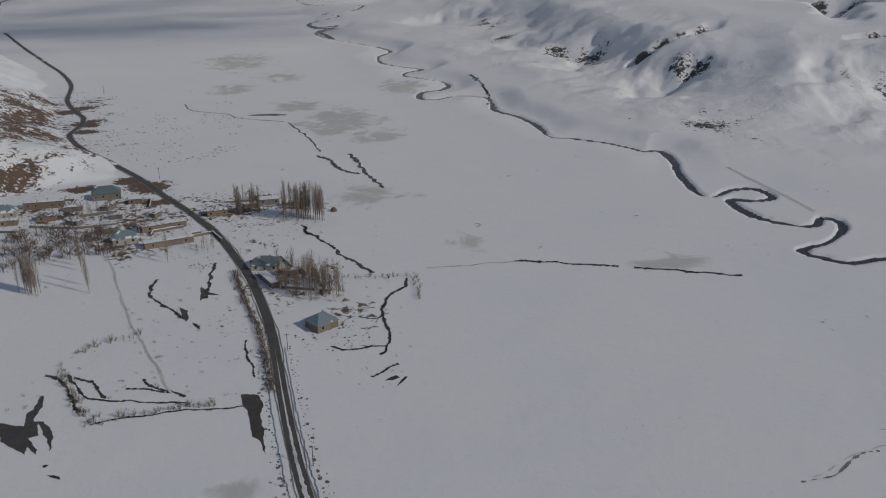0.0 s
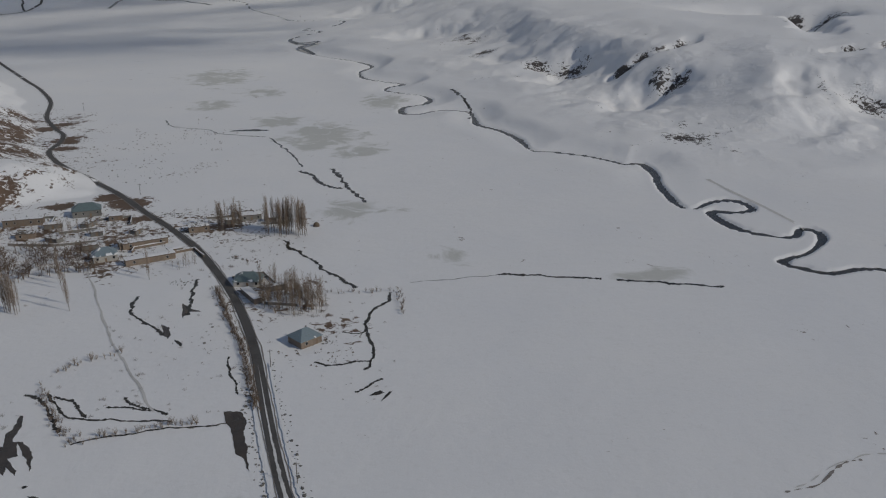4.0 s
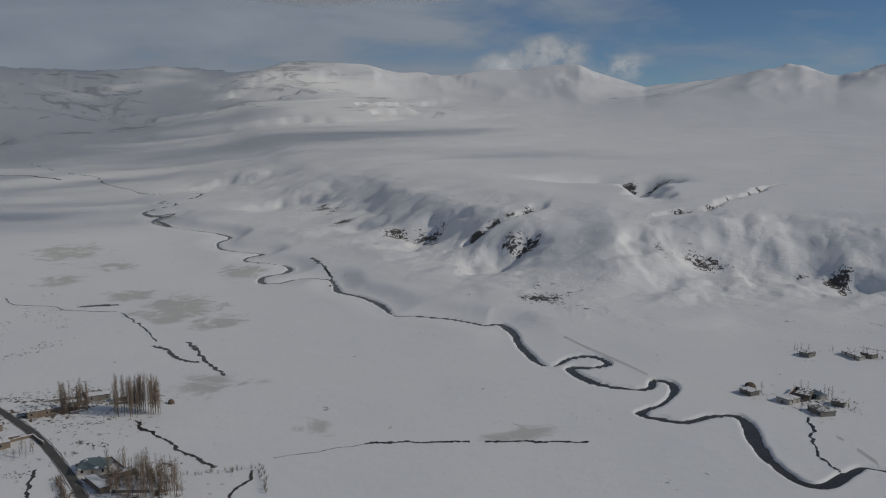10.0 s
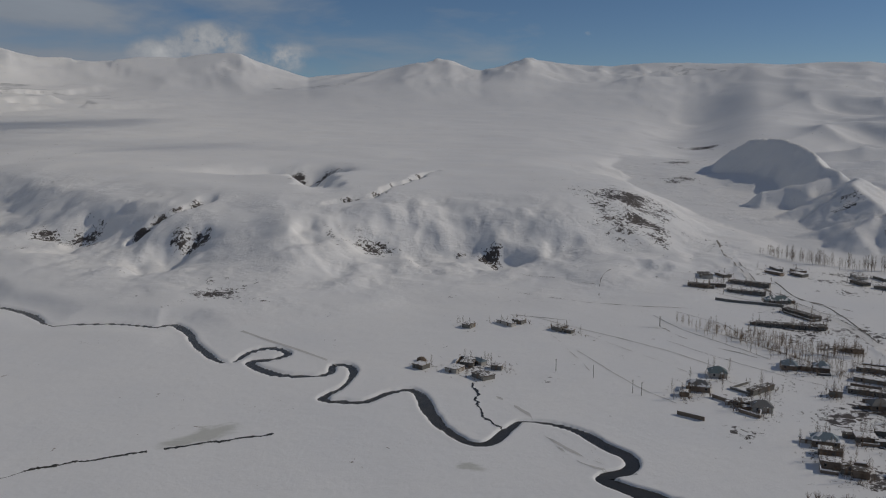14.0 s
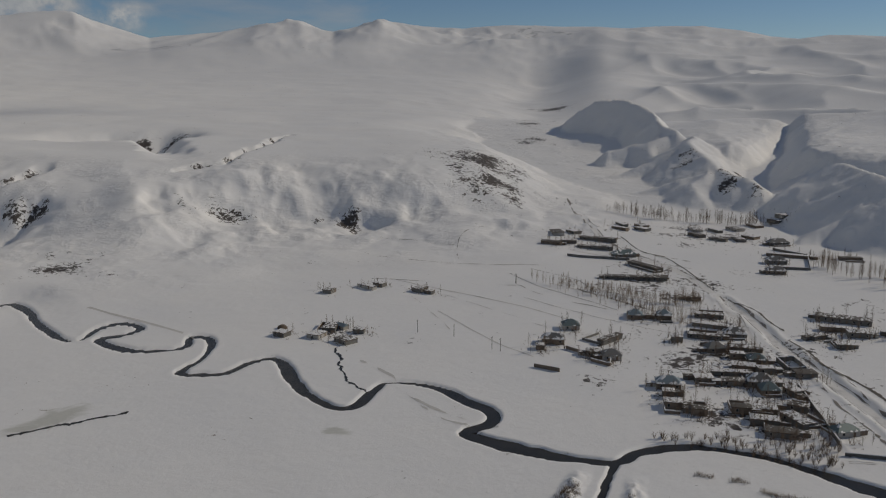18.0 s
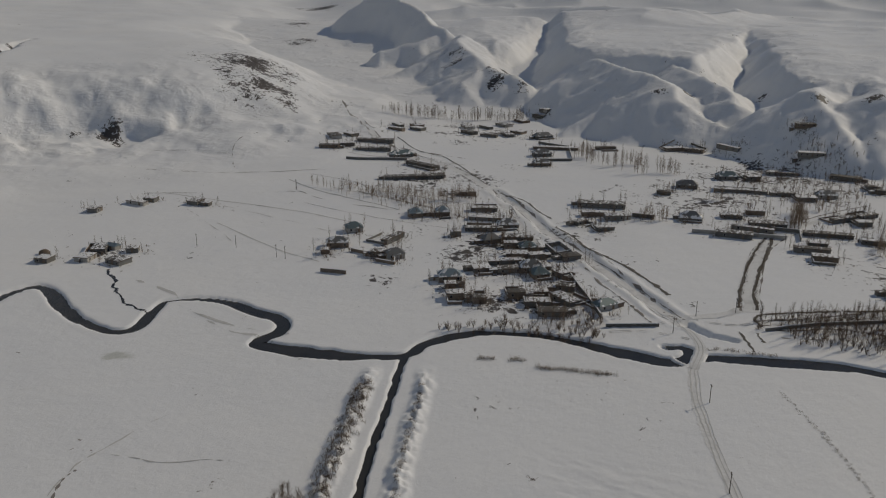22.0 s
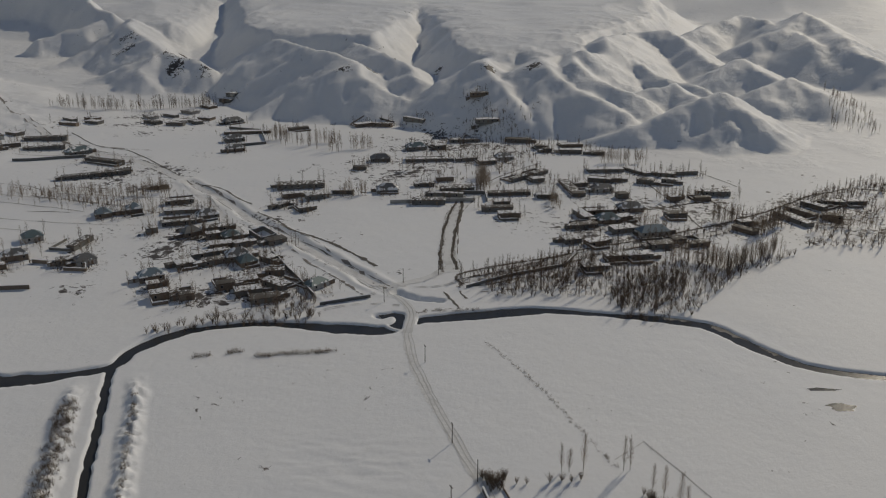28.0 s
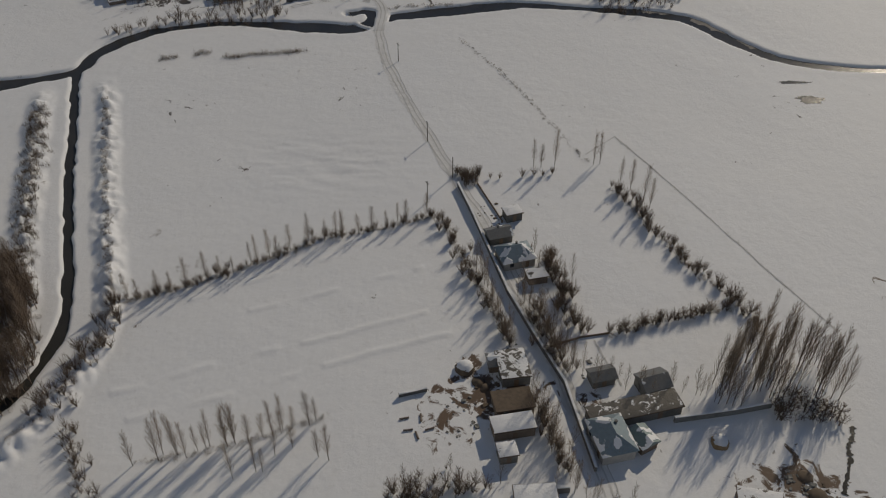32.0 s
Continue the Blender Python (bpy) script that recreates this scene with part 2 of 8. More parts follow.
def roof_snow(worn_at):
    """Snow on an earth roof, melted through in places."""
    m, t, b = material("melting_roof_snow", 0.7)
    white = blend(t, noise_of(t, 0.7, 5), (0.72, 0.73, 0.75), (0.84, 0.84, 0.83))
    soil = blend(t, noise_of(t, 1.5, 6), (0.058, 0.053, 0.046), (0.15, 0.135, 0.115))
    info = t.nodes.new("ShaderNodeObjectInfo")
    worn = maths(t, "ADD", noise_of(t, 0.55, 7, 0.62, distortion=0.5), maths(t, "MULTIPLY", info.outputs["Random"], 0.27))
    t.links.new(blend(t, sharpen(t, worn, worn_at, worn_at + 0.04), white, soil), b.inputs["Base Color"])
    relief(t, b, noise_of(t, 1.8, 6), 0.12)
    return m


def bog_water():
    m, t, b = material("bog_water", 0.25)
    t.links.new(blend(t, noise_of(t, 0.15, 6), (0.018, 0.017, 0.017), (0.075, 0.055, 0.042)), b.inputs["Base Color"])
    relief(t, b, noise_of(t, 1.2, 5), 0.06)
    return m


M_CAP, M_ROOF_SNOW, M_ROOF_WORN, M_BOG = cap_snow(), roof_snow(0.70), roof_snow(0.60), bog_water()
M_ROOF_BLUE = roof_sheet("blue_grey_sheet", (0.16, 0.21, 0.235), (0.27, 0.33, 0.36), 0.57)
M_ROOF_GREEN = roof_sheet("green_sheet", (0.11, 0.155, 0.16), (0.19, 0.245, 0.25), 0.60)
M_ROOF_GREY = roof_sheet("grey_sheet", (0.13, 0.13, 0.125), (0.24, 0.24, 0.23), 0.56)


def cloud_stuff():
    """Thin cloud: sunlight filters through, and it frays to nothing at the edges."""
    m, t, b = material("cloud", 1.0)
    t.nodes.remove(b)
    body = noise_of(t, 0.0016, 7, 0.55, stretch=(0.6, 1.3, 1.0), distortion=0.5)
    dens = t.nodes.new("ShaderNodeAttribute")
    dens.attribute_name = "thick"
    mask = sharpen(t, maths(t, "ADD", maths(t, "MULTIPLY", maths(t, "SUBTRACT", body, 0.5), 2.6), dens.outputs["Fac"]), 0.35, 1.15)
    mask = maths(t, "MULTIPLY", mask, 0.85)
    clear, white, glow = t.nodes.new("ShaderNodeBsdfTransparent"), t.nodes.new("ShaderNodeBsdfDiffuse"), t.nodes.new("ShaderNodeBsdfTranslucent")
    white.inputs["Color"].default_value = (0.8, 0.8, 0.8, 1)
    glow.inputs["Color"].default_value = (0.55, 0.57, 0.6, 1)
    mixed = node(t, "ShaderNodeMixShader", Fac=0.6)
    t.links.new(white.outputs[0], mixed.inputs[1])
    t.links.new(glow.outputs[0], mixed.inputs[2])
    final = t.nodes.new("ShaderNodeMixShader")
    t.links.new(mask, final.inputs[0])
    t.links.new(clear.outputs[0], final.inputs[1])
    t.links.new(mixed.outputs[0], final.inputs[2])
    t.links.new(final.outputs[0], t.nodes["Material Output"].inputs["Surface"])
    return m


M_CLOUD = cloud_stuff()

# ---- lie of the land ----
def lattice(ix, iy, seed):
    h = (ix * 374761393 + iy * 668265263 + seed * 974711) & 0xFFFFFFFF
    h = ((h ^ (h >> 13)) * 1274126177) & 0xFFFFFFFF
    return ((h ^ (h >> 16)) & 0xFFFF) / 32767.5 - 1.0


def wave(x, y, size, seed=0):
    """Smooth noise from -1 to 1, with lumps of that size in metres."""
    u, v = np.asarray(x, float) / size, np.asarray(y, float) / size
    iu, iv = np.floor(u).astype(np.int64), np.floor(v).astype(np.int64)
    fu, fv = u - iu, v - iv
    su, sv = fu * fu * fu * (fu * (fu * 6 - 15) + 10), fv * fv * fv * (fv * (fv * 6 - 15) + 10)
    a, b = lattice(iu, iv, seed), lattice(iu + 1, iv, seed)
    c, e = lattice(iu, iv + 1, seed), lattice(iu + 1, iv + 1, seed)
    return (a + (b - a) * su) * (1 - sv) + (c + (e - c) * su) * sv


def waves(x, y, size, octaves, seed=0, gain=0.5):
    total, amp = 0.0, 1.0
    for k in range(octaves):
        c, s = math.cos(0.6 * k), math.sin(0.6 * k)
        total = total + amp * wave(c * x - s * y, s * x + c * y, size / 2 ** k, seed + 17 * k)
        amp *= gain
    return total


def ridges(x, y, size, octaves, seed=0, gain=0.5):
    total, amp = 0.0, 1.0
    for k in range(octaves):
        c, s = math.cos(0.9 * k), math.sin(0.9 * k)
        total = total + amp * (1 - 2 * np.abs(wave(c * x - s * y, s * x + c * y, size / 2 ** k, seed + 31 * k)))
        amp *= gain
    return total


def step(a, b, x):
    t = np.clip((np.asarray(x, float) - a) / (b - a), 0, 1)
    return t * t * (3 - 2 * t)


def to_line(x, y, line):
    """Distance to a line of points, and how far along it the nearest point lies."""
    best, along, run = np.full(np.shape(x), 1e9), np.zeros(np.shape(x)), 0.0
    for (ax, ay), (bx, by) in zip(line[:-1], line[1:]):
        dx, dy = bx - ax, by - ay
        length = math.hypot(dx, dy) or 1e-6
        t = np.clip(((x - ax) * dx + (y - ay) * dy) / length ** 2, 0, 1)
        d = np.hypot(x - ax - t * dx, y - ay - t * dy)
        along = np.where(d < best, run + t * length, along)
        best = np.minimum(best, d)
        run += length
    return best, along


def inside(x, y, poly):
    odd = np.zeros(np.shape(x), bool)
    for (ax, ay), (bx, by) in zip(poly, poly[1:] + poly[:1]):
        if ay != by:
            odd ^= ((ay > y) != (by > y)) & (x < (bx - ax) * (y - ay) / (by - ay) + ax)
    return odd


def depth_in(x, y, poly):
    """How far a point lies inside the outline; negative outside."""
    d, _ = to_line(x, y, poly + poly[:1])
    return np.where(inside(x, y, poly), d, -d)


def smooth_line(points, parts=4):
    """A soft curve through the points."""
    p = [points[0]] + list(points) + [points[-1]]
    out = []
    for a, b, c, e in zip(p, p[1:], p[2:], p[3:]):
        for k in range(parts):
            t = k / parts
            out.append(tuple(0.5 * (2 * b[i] + (c[i] - a[i]) * t + (2 * a[i] - 5 * b[i] + 4 * c[i] - e[i]) * t * t
                                    + (3 * b[i] - a[i] - 3 * c[i] + e[i]) * t ** 3) for i in (0, 1)))
    out.append(tuple(points[-1]))
    return out


# centre lines of the river, the canal and the roads
RIVER_A = [(-394, 2691), (-275, 2406), (-184, 2242), (-153, 2064), (-94, 1890), (-54, 1744), (6, 1679), (49, 1608), (26, 1550), (-26, 1534), (5, 1465), (-45,
    1422), (-32, 1364), (-0, 1351), (-29, 1312), (4, 1222), (46, 1161), (67.2, 1101.1), (49.0, 1051.9), (49.9, 999.6), (68.2, 968.3), (92.3, 942.2), (72.2,
    918.8), (71.5, 894.1), (101.3, 862.9), (108.6, 836.2), (99.0, 809.8), (79.0, 796.0), (72.2, 765.9), (87.3, 758.0), (108.0, 773.3), (133.7, 763.9), (134.8,
    734.5), (132.0, 702.6), (145.0, 676.0), (153.6, 640.4), (154.7, 599.3), (168.0, 591.8), (189.1, 576.1), (202.1, 558.4)]
RIVER_B = [(208.5, 547.4), (220.3, 545.9), (218.9, 517.5), (211.3, 489.8), (205.3, 446.8), (211.6, 438.1), (227.5, 449.7), (242.4, 451.3), (245.2, 433.7),
    (233.4, 427.6), (218.2, 430.6), (216.8, 408.1), (222.0, 394.1), (234.6, 383.4), (243.7, 384.0), (251.7, 393.8), (258.2, 388.9), (253.5, 376.1), (235.0,
    358.4), (216.4, 349.6), (221.1, 338.4), (230.2, 331.5), (246.5, 334.5), (258.7, 331.1), (255.5, 316.6), (244.4, 297.2), (235.3, 272.0), (234.5, 256.0),
    (242.2, 251.7), (259.1, 258.3), (270.9, 260.9), (278.2, 250.0), (281.0, 235.6), (276.6, 216.2), (274.9, 204.6), (270.3, 197.4), (262.3, 194.4), (250.1,
    196.3), (249.2, 185.2), (251.3, 170.1)]
RIVER_C = [(256.0, 152.4), (264.6, 136.5), (276.2, 134.2), (289.3, 126.3), (296.9, 117.9), (303.7, 99.0), (304.6, 82.9), (302.8, 66.4), (301.2, 50.0), (301.6,
    42.0), (306.5, 35.0), (312.0, 27.0), (317.4, 7.7), (321.8, -8.8), (324.3, -20.7), (323.9, -34.8), (321.3, -50.9), (319.3, -66.8), (316.6, -80.1), (310.5,
    -89.9), (299.5, -98.0), (287.3, -107.2), (278.7, -116.5), (274.1, -128.8), (271.9, -141.2), (271.0, -156.0), (268.0, -178.0), (262.0, -205.0)]
RIVER = RIVER_A + RIVER_B + RIVER_C
CANAL = [(263.5, 136.2), (243.2, 129.5), (222.1, 122.3), (202.7, 116.0), (175.8, 106.6), (153.0, 98.1), (139.1, 93.9), (128.2, 93.7), (118.1, 95.9), (105.8,
    101.4)]
WEST_ROAD = [(-505, 1378), (-412, 1183), (-344, 1044), (-298, 952), (-264.2, 868.4), (-244.8, 787.1), (-223.0, 732.7), (-208.1, 703.0), (-202.2, 670.0),
    (-201.4, 640.3), (-182.2, 599.0), (-149.9, 551.7), (-123.7, 512.0), (-99.0, 467.9), (-82.1, 439.1), (-66.1, 407.8), (-53.7, 376.5), (-42.9, 345.1), (-34.7,
    314.1), (-29.2, 287.7), (-25.7, 264.9), (-22.4, 241.3), (-18.8, 217.8), (-15.8, 200.4), (-13.0, 186.9), (-9.5, 170.0), (-5.0, 150.0)]
SOUTH_LANE = [(298.5, 31.7), (286.7, 30.2), (273.6, 27.1), (262.4, 24.0), (249.0, 19.6), (236.0, 14.6), (202.4, 2.1), (180.9, -5.9), (164.3, -11.6), (147.5, -16.6), (129.1, -22.0), (113.1,
    -25.5), (100.4, -28.7), (93.7, -30.1)]

# the snowy tableland, the eroded hills and the bank above the west road
TABLELAND = [(-60, 3000), (8, 2216), (119, 1410), (201, 1154), (236, 900), (278, 763), (335, 630), (427, 640), (500, 588), (530, 543),
             (600, 477), (675, 455), (780, 497), (1090, 727), (1364, 903), (2083, 1301), (6000, 3700), (7000, 7000), (-60, 7000)]
BADLANDS = [(2300, 1330), (1500, 900), (1160, 690), (890, 560), (861, 484), (775, 415), (797, 342), (818, 270), (780, 225), (701, 130), (707, 19), (704, -63),
            (600, -70), (530, -200), (640, -420), (950, -520), (1500, -700), (6000, -2600), (7000, 3500), (6000, 3500)]
WEST_BANK = [(-215, 440), (-191, 480), (-170, 505), (-141, 517), (-150, 545), (-185, 590), (-212, 645), (-240, 735), (-280, 850), (-350, 1005), (-430, 1120), (-900, 1700), (-1500, 1700), (-1500, 440)]


# crests of the eroded hills: place and height
SPUR_NORTH = [(1330, 816, 68), (1333, 791, 86), (1320, 753, 101), (1311, 728, 109), (1278, 664, 106), (1236, 613, 97), (1174, 558, 83), (1110, 507, 71)]
SPUR_NORTH_LOW = [(1037, 562, 44), (1052, 545, 48), (1075, 522, 57), (1114, 509, 69)]
SPUR_NORTH_APRON = [(1238, 754, 51), (1232, 706, 53), (1210, 643, 53)]
SPUR_NORTH_TWO = [(935, 531, 17), (969, 500, 26), (994, 482, 38), (1024, 465, 49), (1045, 455, 54)]
SPUR_NORTH_THREE = [(877, 448, 10), (892, 430, 17), (914, 406, 27), (937, 389, 36)]
NOSE_CREST = [(1102, 475, 65), (1005, 423, 55), (963, 394, 45), (929, 369, 29), (885, 346, 8)]
NOSE_SIDE = [(923, 384, 36), (888, 377, 25), (871, 366, 17), (860, 355, 10)]
NOSE_FRONT = [(938, 375, 39), (918, 342, 36), (906, 318, 30), (881, 297, 13)]
MID_CREST = [(968, 251, 55), (888, 201, 53), (848, 169, 51), (808, 140, 44), (782, 112, 32), (766, 81, 20), (750, 52, 12), (739, 28, 3)]
MID_MOUND = [(744, 218, 4), (773, 205, 12), (809, 185, 22), (794, 160, 20), (764, 129, 12), (748, 105, 4)]
MID_BACK = [(947, 157, 52), (882, 122, 49), (840, 94, 44), (797, 71, 32)]
CLIFF_SPUR = [(840, 5, 50), (775, 4, 51), (740, -5, 40), (718, -15, 31), (700, -23, 23)]
CLIFF_SPUR_TWO = [(829, -37, 51), (769, -40, 52), (740, -53, 42), (726, -72, 36), (707, -87, 28), (693, -102, 20)]
CLIFF_SPUR_THREE = [(827, -72, 52), (771, -74, 51), (752, -96, 38), (732, -119, 29)]
PEAK_SIDE = [(726, -72, 36), (713, -49, 28), (699, -32, 19)]
FRONT_MOUND = [(764, 29, 3), (775, 11, 17), (780, -9, 22), (761, -37, 20), (740, -54, 15)]
FRONT_HILL = [(695, 8, 7), (715, -19, 15), (694, -37, 9), (670, -55, 2)]
EAST_MOUND = [(723, -101, 18), (754, -132, 26), (772, -165, 31), (739, -176, 25)]
LONE_PEAK = [(655, -80, 5), (670, -115, 15), (684, -148, 26), (696, -184, 36), (671, -199, 23), (646, -212, 10)]
LONE_PEAK_FRONT = [(696, -184, 36), (665, -182, 20), (637, -179, 8)]
LONG_SPUR = [(819, -82, 56), (872, -116, 46), (869, -136, 44), (836, -156, 35), (811, -179, 28), (775, -200, 22)]
LONG_SPUR_BACK = [(879, -104, 60), (1037, -163, 55), (1040, -204, 57), (986, -217, 45), (931, -233, 33), (894, -255, 26)]
BEND_HILL = [(855, -208, 21), (889, -238, 33), (903, -261, 40), (876, -280, 30), (838, -300, 19), (799, -319, 9)]
BEND_HILL_LOW = [(811, -254, 21), (830, -293, 29), (803, -309, 20)]
FAR_HILL = [(1096, -230, 40), (1167, -280, 56), (1253, -346, 72), (1194, -369, 65), (1118, -379, 56), (1032, -382, 45)]
FAR_HILL_EAST = [(1073, -321, 44), (1110, -369, 59), (1160, -409, 75), (1092, -419, 58), (997, -415, 41), (960, -426, 31)]
CRESTS = [SPUR_NORTH, SPUR_NORTH_APRON, SPUR_NORTH_LOW, SPUR_NORTH_TWO, SPUR_NORTH_THREE, NOSE_CREST, NOSE_SIDE, NOSE_FRONT, MID_CREST, MID_MOUND, MID_BACK, CLIFF_SPUR, CLIFF_SPUR_TWO, CLIFF_SPUR_THREE, PEAK_SIDE, FRONT_MOUND, FRONT_HILL, EAST_MOUND, LONE_PEAK, LONE_PEAK_FRONT, LONG_SPUR, LONG_SPUR_BACK, BEND_HILL, BEND_HILL_LOW, FAR_HILL, FAR_HILL_EAST]
# rims of the two uplands behind them, cut by a gorge and a cart track
UPLAND_NORTH = [(1850, 994), (1419, 739), (1307, 628), (1203, 544), (1148, 495), (1110, 456), (1101, 424), (1126, 415), (1226, 433), (1379, 447), (1634, 470),
    (4208, 1286), (3848, 2133)]
UPLAND_SOUTH = [(1019, 291), (968, 251), (948, 208), (946, 163), (945, 137), (982, 129), (1114, 117), (1316, 107), (1118, 69), (929, 48), (850, 27), (800, 4),
    (830, -20), (799, -41), (838, -64), (797, -75), (895, -90), (974, -109), (1031, -135), (1104, -187), (1278, -239), (2173, -344), (4357, -612), (4230, 1213),
    (2493, 738), (1438, 428)]
WEST_PEAK = (-930, 2250, 135, 470)
# gully heads in the tableland (place, size, turn, depth)
GULLY_HEADS = [(632, 1046, 78, 52, -33, 40), (278, 905, 34, 34, 46, 15), (308, 745, 36, 30, 44, 18), (338, 752, 13, 12, 40, 9), (172, 1331, 40, 60, 50, 15), (119, 1760, 60, 80, 52, 15), (230, 1000, 24, 28, 48, 9),
               (537, 540, 24, 24, 24, 14), (552, 588, 50, 40, 20, 6), (490, 632, 40, 30, 24, 5), (405, 672, 22, 14, 30, 7), (590, 520, 20, 16, 20, 8)]
# narrow cuts in the tableland: line, half width, depth at both ends
CUTS = [([(625, 1035), (585, 965), (545, 880), (505, 800)], 34, 27, 3), ([(292, 815), (342, 822), (384, 836)], 9, 7, 4),
        ([(470, 738), (530, 735), (590, 780), (690, 850)], 7, 5, 4), ([(650, 820), (735, 880)], 6, 4, 3)]

# low ridges that the wind and old wheel marks left on the south field
FIELD_RIDGES = [[(117.7, 75.1), (123.7, 61.4), (129.9, 46.3), (136.9, 26.3), (145.0, 5.6)],
    [(110.6, 69.3), (117.2, 50.9), (124.6, 34.2), (130.9, 19.1), (137.5, 1.5)],
    [(147.9, 65.1), (156.5, 48.5), (165.8, 29.8)],
    [(143.9, 50.1), (153.2, 27.3), (160.7, 9.3)]]


def hump(x, y, cx, cy, rx, ry, turn=0.0):
    c, s = math.cos(radians(turn)), math.sin(radians(turn))
    u, v = (x - cx) * c + (y - cy) * s, (y - cy) * c - (x - cx) * s
    return np.exp(-(u / rx) ** 2 - (v / ry) ** 2)


def soft_min(a, b, k):
    h = np.clip(0.5 + 0.5 * (b - a) / k, 0, 1)
    return b * (1 - h) + a * h - k * h * (1 - h)


def skyline(az):
    """Height of the far range over the plain, in degrees, by compass bearing (0 ahead, to the left positive)."""
    return np.interp(az, [-180, -110, -78, -72.8, -71.1, -69.5, -67, -64.2, -62.3, -60.4, -54.7, -51.6, -49.3, -45.9, -42.9, -40.8, -37.8, -35.7, -31.3, -27, -23, -18, -8, 0, 20, 180],
                     [2.6, 2.6, 2.75, 2.8, 3.0, 3.6, 4.15, 4.0, 3.95, 4.2, 4.35, 4.2, 4.4, 4.55, 3.65, 4.5, 4.2, 3.7, 3.0, 4.45, 3.9, 3.9, 4.1, 4.2, 4.1, 3.6])


def upland(r):
    """Height of the old land surface, which rises gently away from the valley."""
    return np.interp(r, [0, 650, 700, 800, 950, 1300, 1700, 2300, 3200, 3650, 4500, 9000], [46, 46, 48, 54, 64, 73, 84, 108, 170, 228, 260, 400])


def tent(x, y, crest, fall, blunt):
    """Both flanks of a crest, falling away evenly from its line and furrowed by rills that run down them."""
    best, run = np.full(np.shape(x), -400.0), crest[0][0] * 3.7
    for (ax, ay, az_), (bx, by, bz) in zip(crest[:-1], crest[1:]):
        dx, dy = bx - ax, by - ay
        length = math.hypot(dx, dy)
        t = np.clip(((x - ax) * dx + (y - ay) * dy) / (length * length), 0, 1)
        d = np.hypot(x - ax - t * dx, y - ay - t * dy)
        side = np.where((x - ax) * dy - (y - ay) * dx > 0, 37.0, 0.0)
        along_it = run + t * length + 0.25 * d
        furrow = 1.5 * (0.5 - np.abs(wave(along_it, side, 15.0, 49))) + 0.9 * (0.5 - np.abs(wave(along_it, side, 6.5, 50)))
        best = np.maximum(best, az_ + (bz - az_) * t - fall * (np.sqrt(d * d + blunt * blunt) - blunt) + furrow * step(2, 22, d))
        run += length
    return best


def land(x, y):
    """Height of the natural ground, before water and roads."""
    x, y = np.atleast_1d(np.asarray(x, float)), np.atleast_1d(np.asarray(y, float))
    r = np.hypot(x, y)
    az = np.degrees(np.arctan2(-x, y))
    z = 2.0e-5 * np.maximum(r - 1400, 0) ** 2
    old = upland(r)
    # tableland: a long worn slope with slumps and mounds at its foot
    wx, wy = x + 24 * wave(x, y, 210, 3) + 9 * wave(x, y, 50, 13), y + 24 * wave(x, y, 210, 4) + 9 * wave(x, y, 50, 14)
    d = depth_in(wx, wy, TABLELAND)
    far_out = 1 + np.maximum(r - 1000, 0) / 600 + 1.3 * step(340, 160, x)
    rise = 0.66 * step(-95, 170, d / far_out) + 0.34 * step(-15, 75, (d + 26 * wave(x, y, 120, 12)) / far_out)
    near = 1 - step(1500, 2100, r)
    z = np.maximum(z, 0) * (1 - rise) + old * rise
    apron = 4 * step(-230, -40, d) * (1 - rise) + 2.0 * step(-150, -120, d + 10 * wave(x, y, 80, 16)) * (1 - rise)
    slump = step(-120, -40, d) * (1 - step(60, 170, d)) * near * (step(0, 260, x) * 0.6 + 0.4)
    ledges = 3.4 * (np.abs(waves(wx + 0.4 * wy, wy - 0.4 * wx, 62, 4, 35, 0.55)) - 0.2) * step(-0.25, 0.35, wave(x, y, 130, 36))
    knolls = ledges + np.maximum(waves(wx, wy, 85, 4, 18, 0.5), -0.25) * 3.4 + 2.0 * waves(wx, wy, 34, 3, 11) * step(-0.1, 0.5, wave(x, y, 150, 33))
    z = z + apron * near + knolls * slump + (3.0 * waves(x, y, 300, 3, 5) + 0.8 * waves(x, y, 60, 2, 15)) * step(60, 300, d)
    # slumped hollows with one steep wall, the gully heads and narrow cuts
    for gx, gy, rx, ry, turn, deep in GULLY_HEADS:
        box = (np.abs(x - gx) < 200) & (np.abs(y - gy) < 200)
        if box.any():
            c, q = math.cos(radians(turn)), math.sin(radians(turn))
            ragged = 5 if rx > 60 else 12
            ux, uy = x[box] + ragged * waves(x[box], y[box], 34, 3, 37) - gx, y[box] + ragged * waves(x[box], y[box], 34, 3, 39) - gy
            u, v = ux * c + uy * q, uy * c - ux * q
            u = np.where(u > 0, u / (0.55 * rx), u / (1.5 * rx))
            z[box] -= deep * np.exp(-(np.abs(u) ** 2.6 + np.abs(v / ry) ** 2.2))
    for line, half, deep_a, deep_b in CUTS:
        box = (np.abs(x - line[0][0]) < 330) & (np.abs(y - line[0][1]) < 330)
        if box.any():
            dist, run = to_line(x[box] + 6 * wave(x[box], y[box], 18, 37), y[box] + 6 * wave(x[box], y[box], 18, 38), line)
            total = sum(math.hypot(p[0] - q[0], p[1] - q[1]) for p, q in zip(line, line[1:]))
            z[box] -= (deep_a + (deep_b - deep_a) * run / total) * (1 - step(0.15 * half, 1.05 * half, dist))
    # eroded hills: spurs come down from the uplands between sharp gullies
    e = depth_in(x, y, BADLANDS)
    spot = (e > -300) & (r < 2600) & ((e > -60) | (y > 350))
    if spot.any():
        px, py, rr = x[spot], y[spot], r[spot]
        sx = px + 7 * wave(px, py, 55, 6) + 2.2 * wave(px, py, 19, 10)
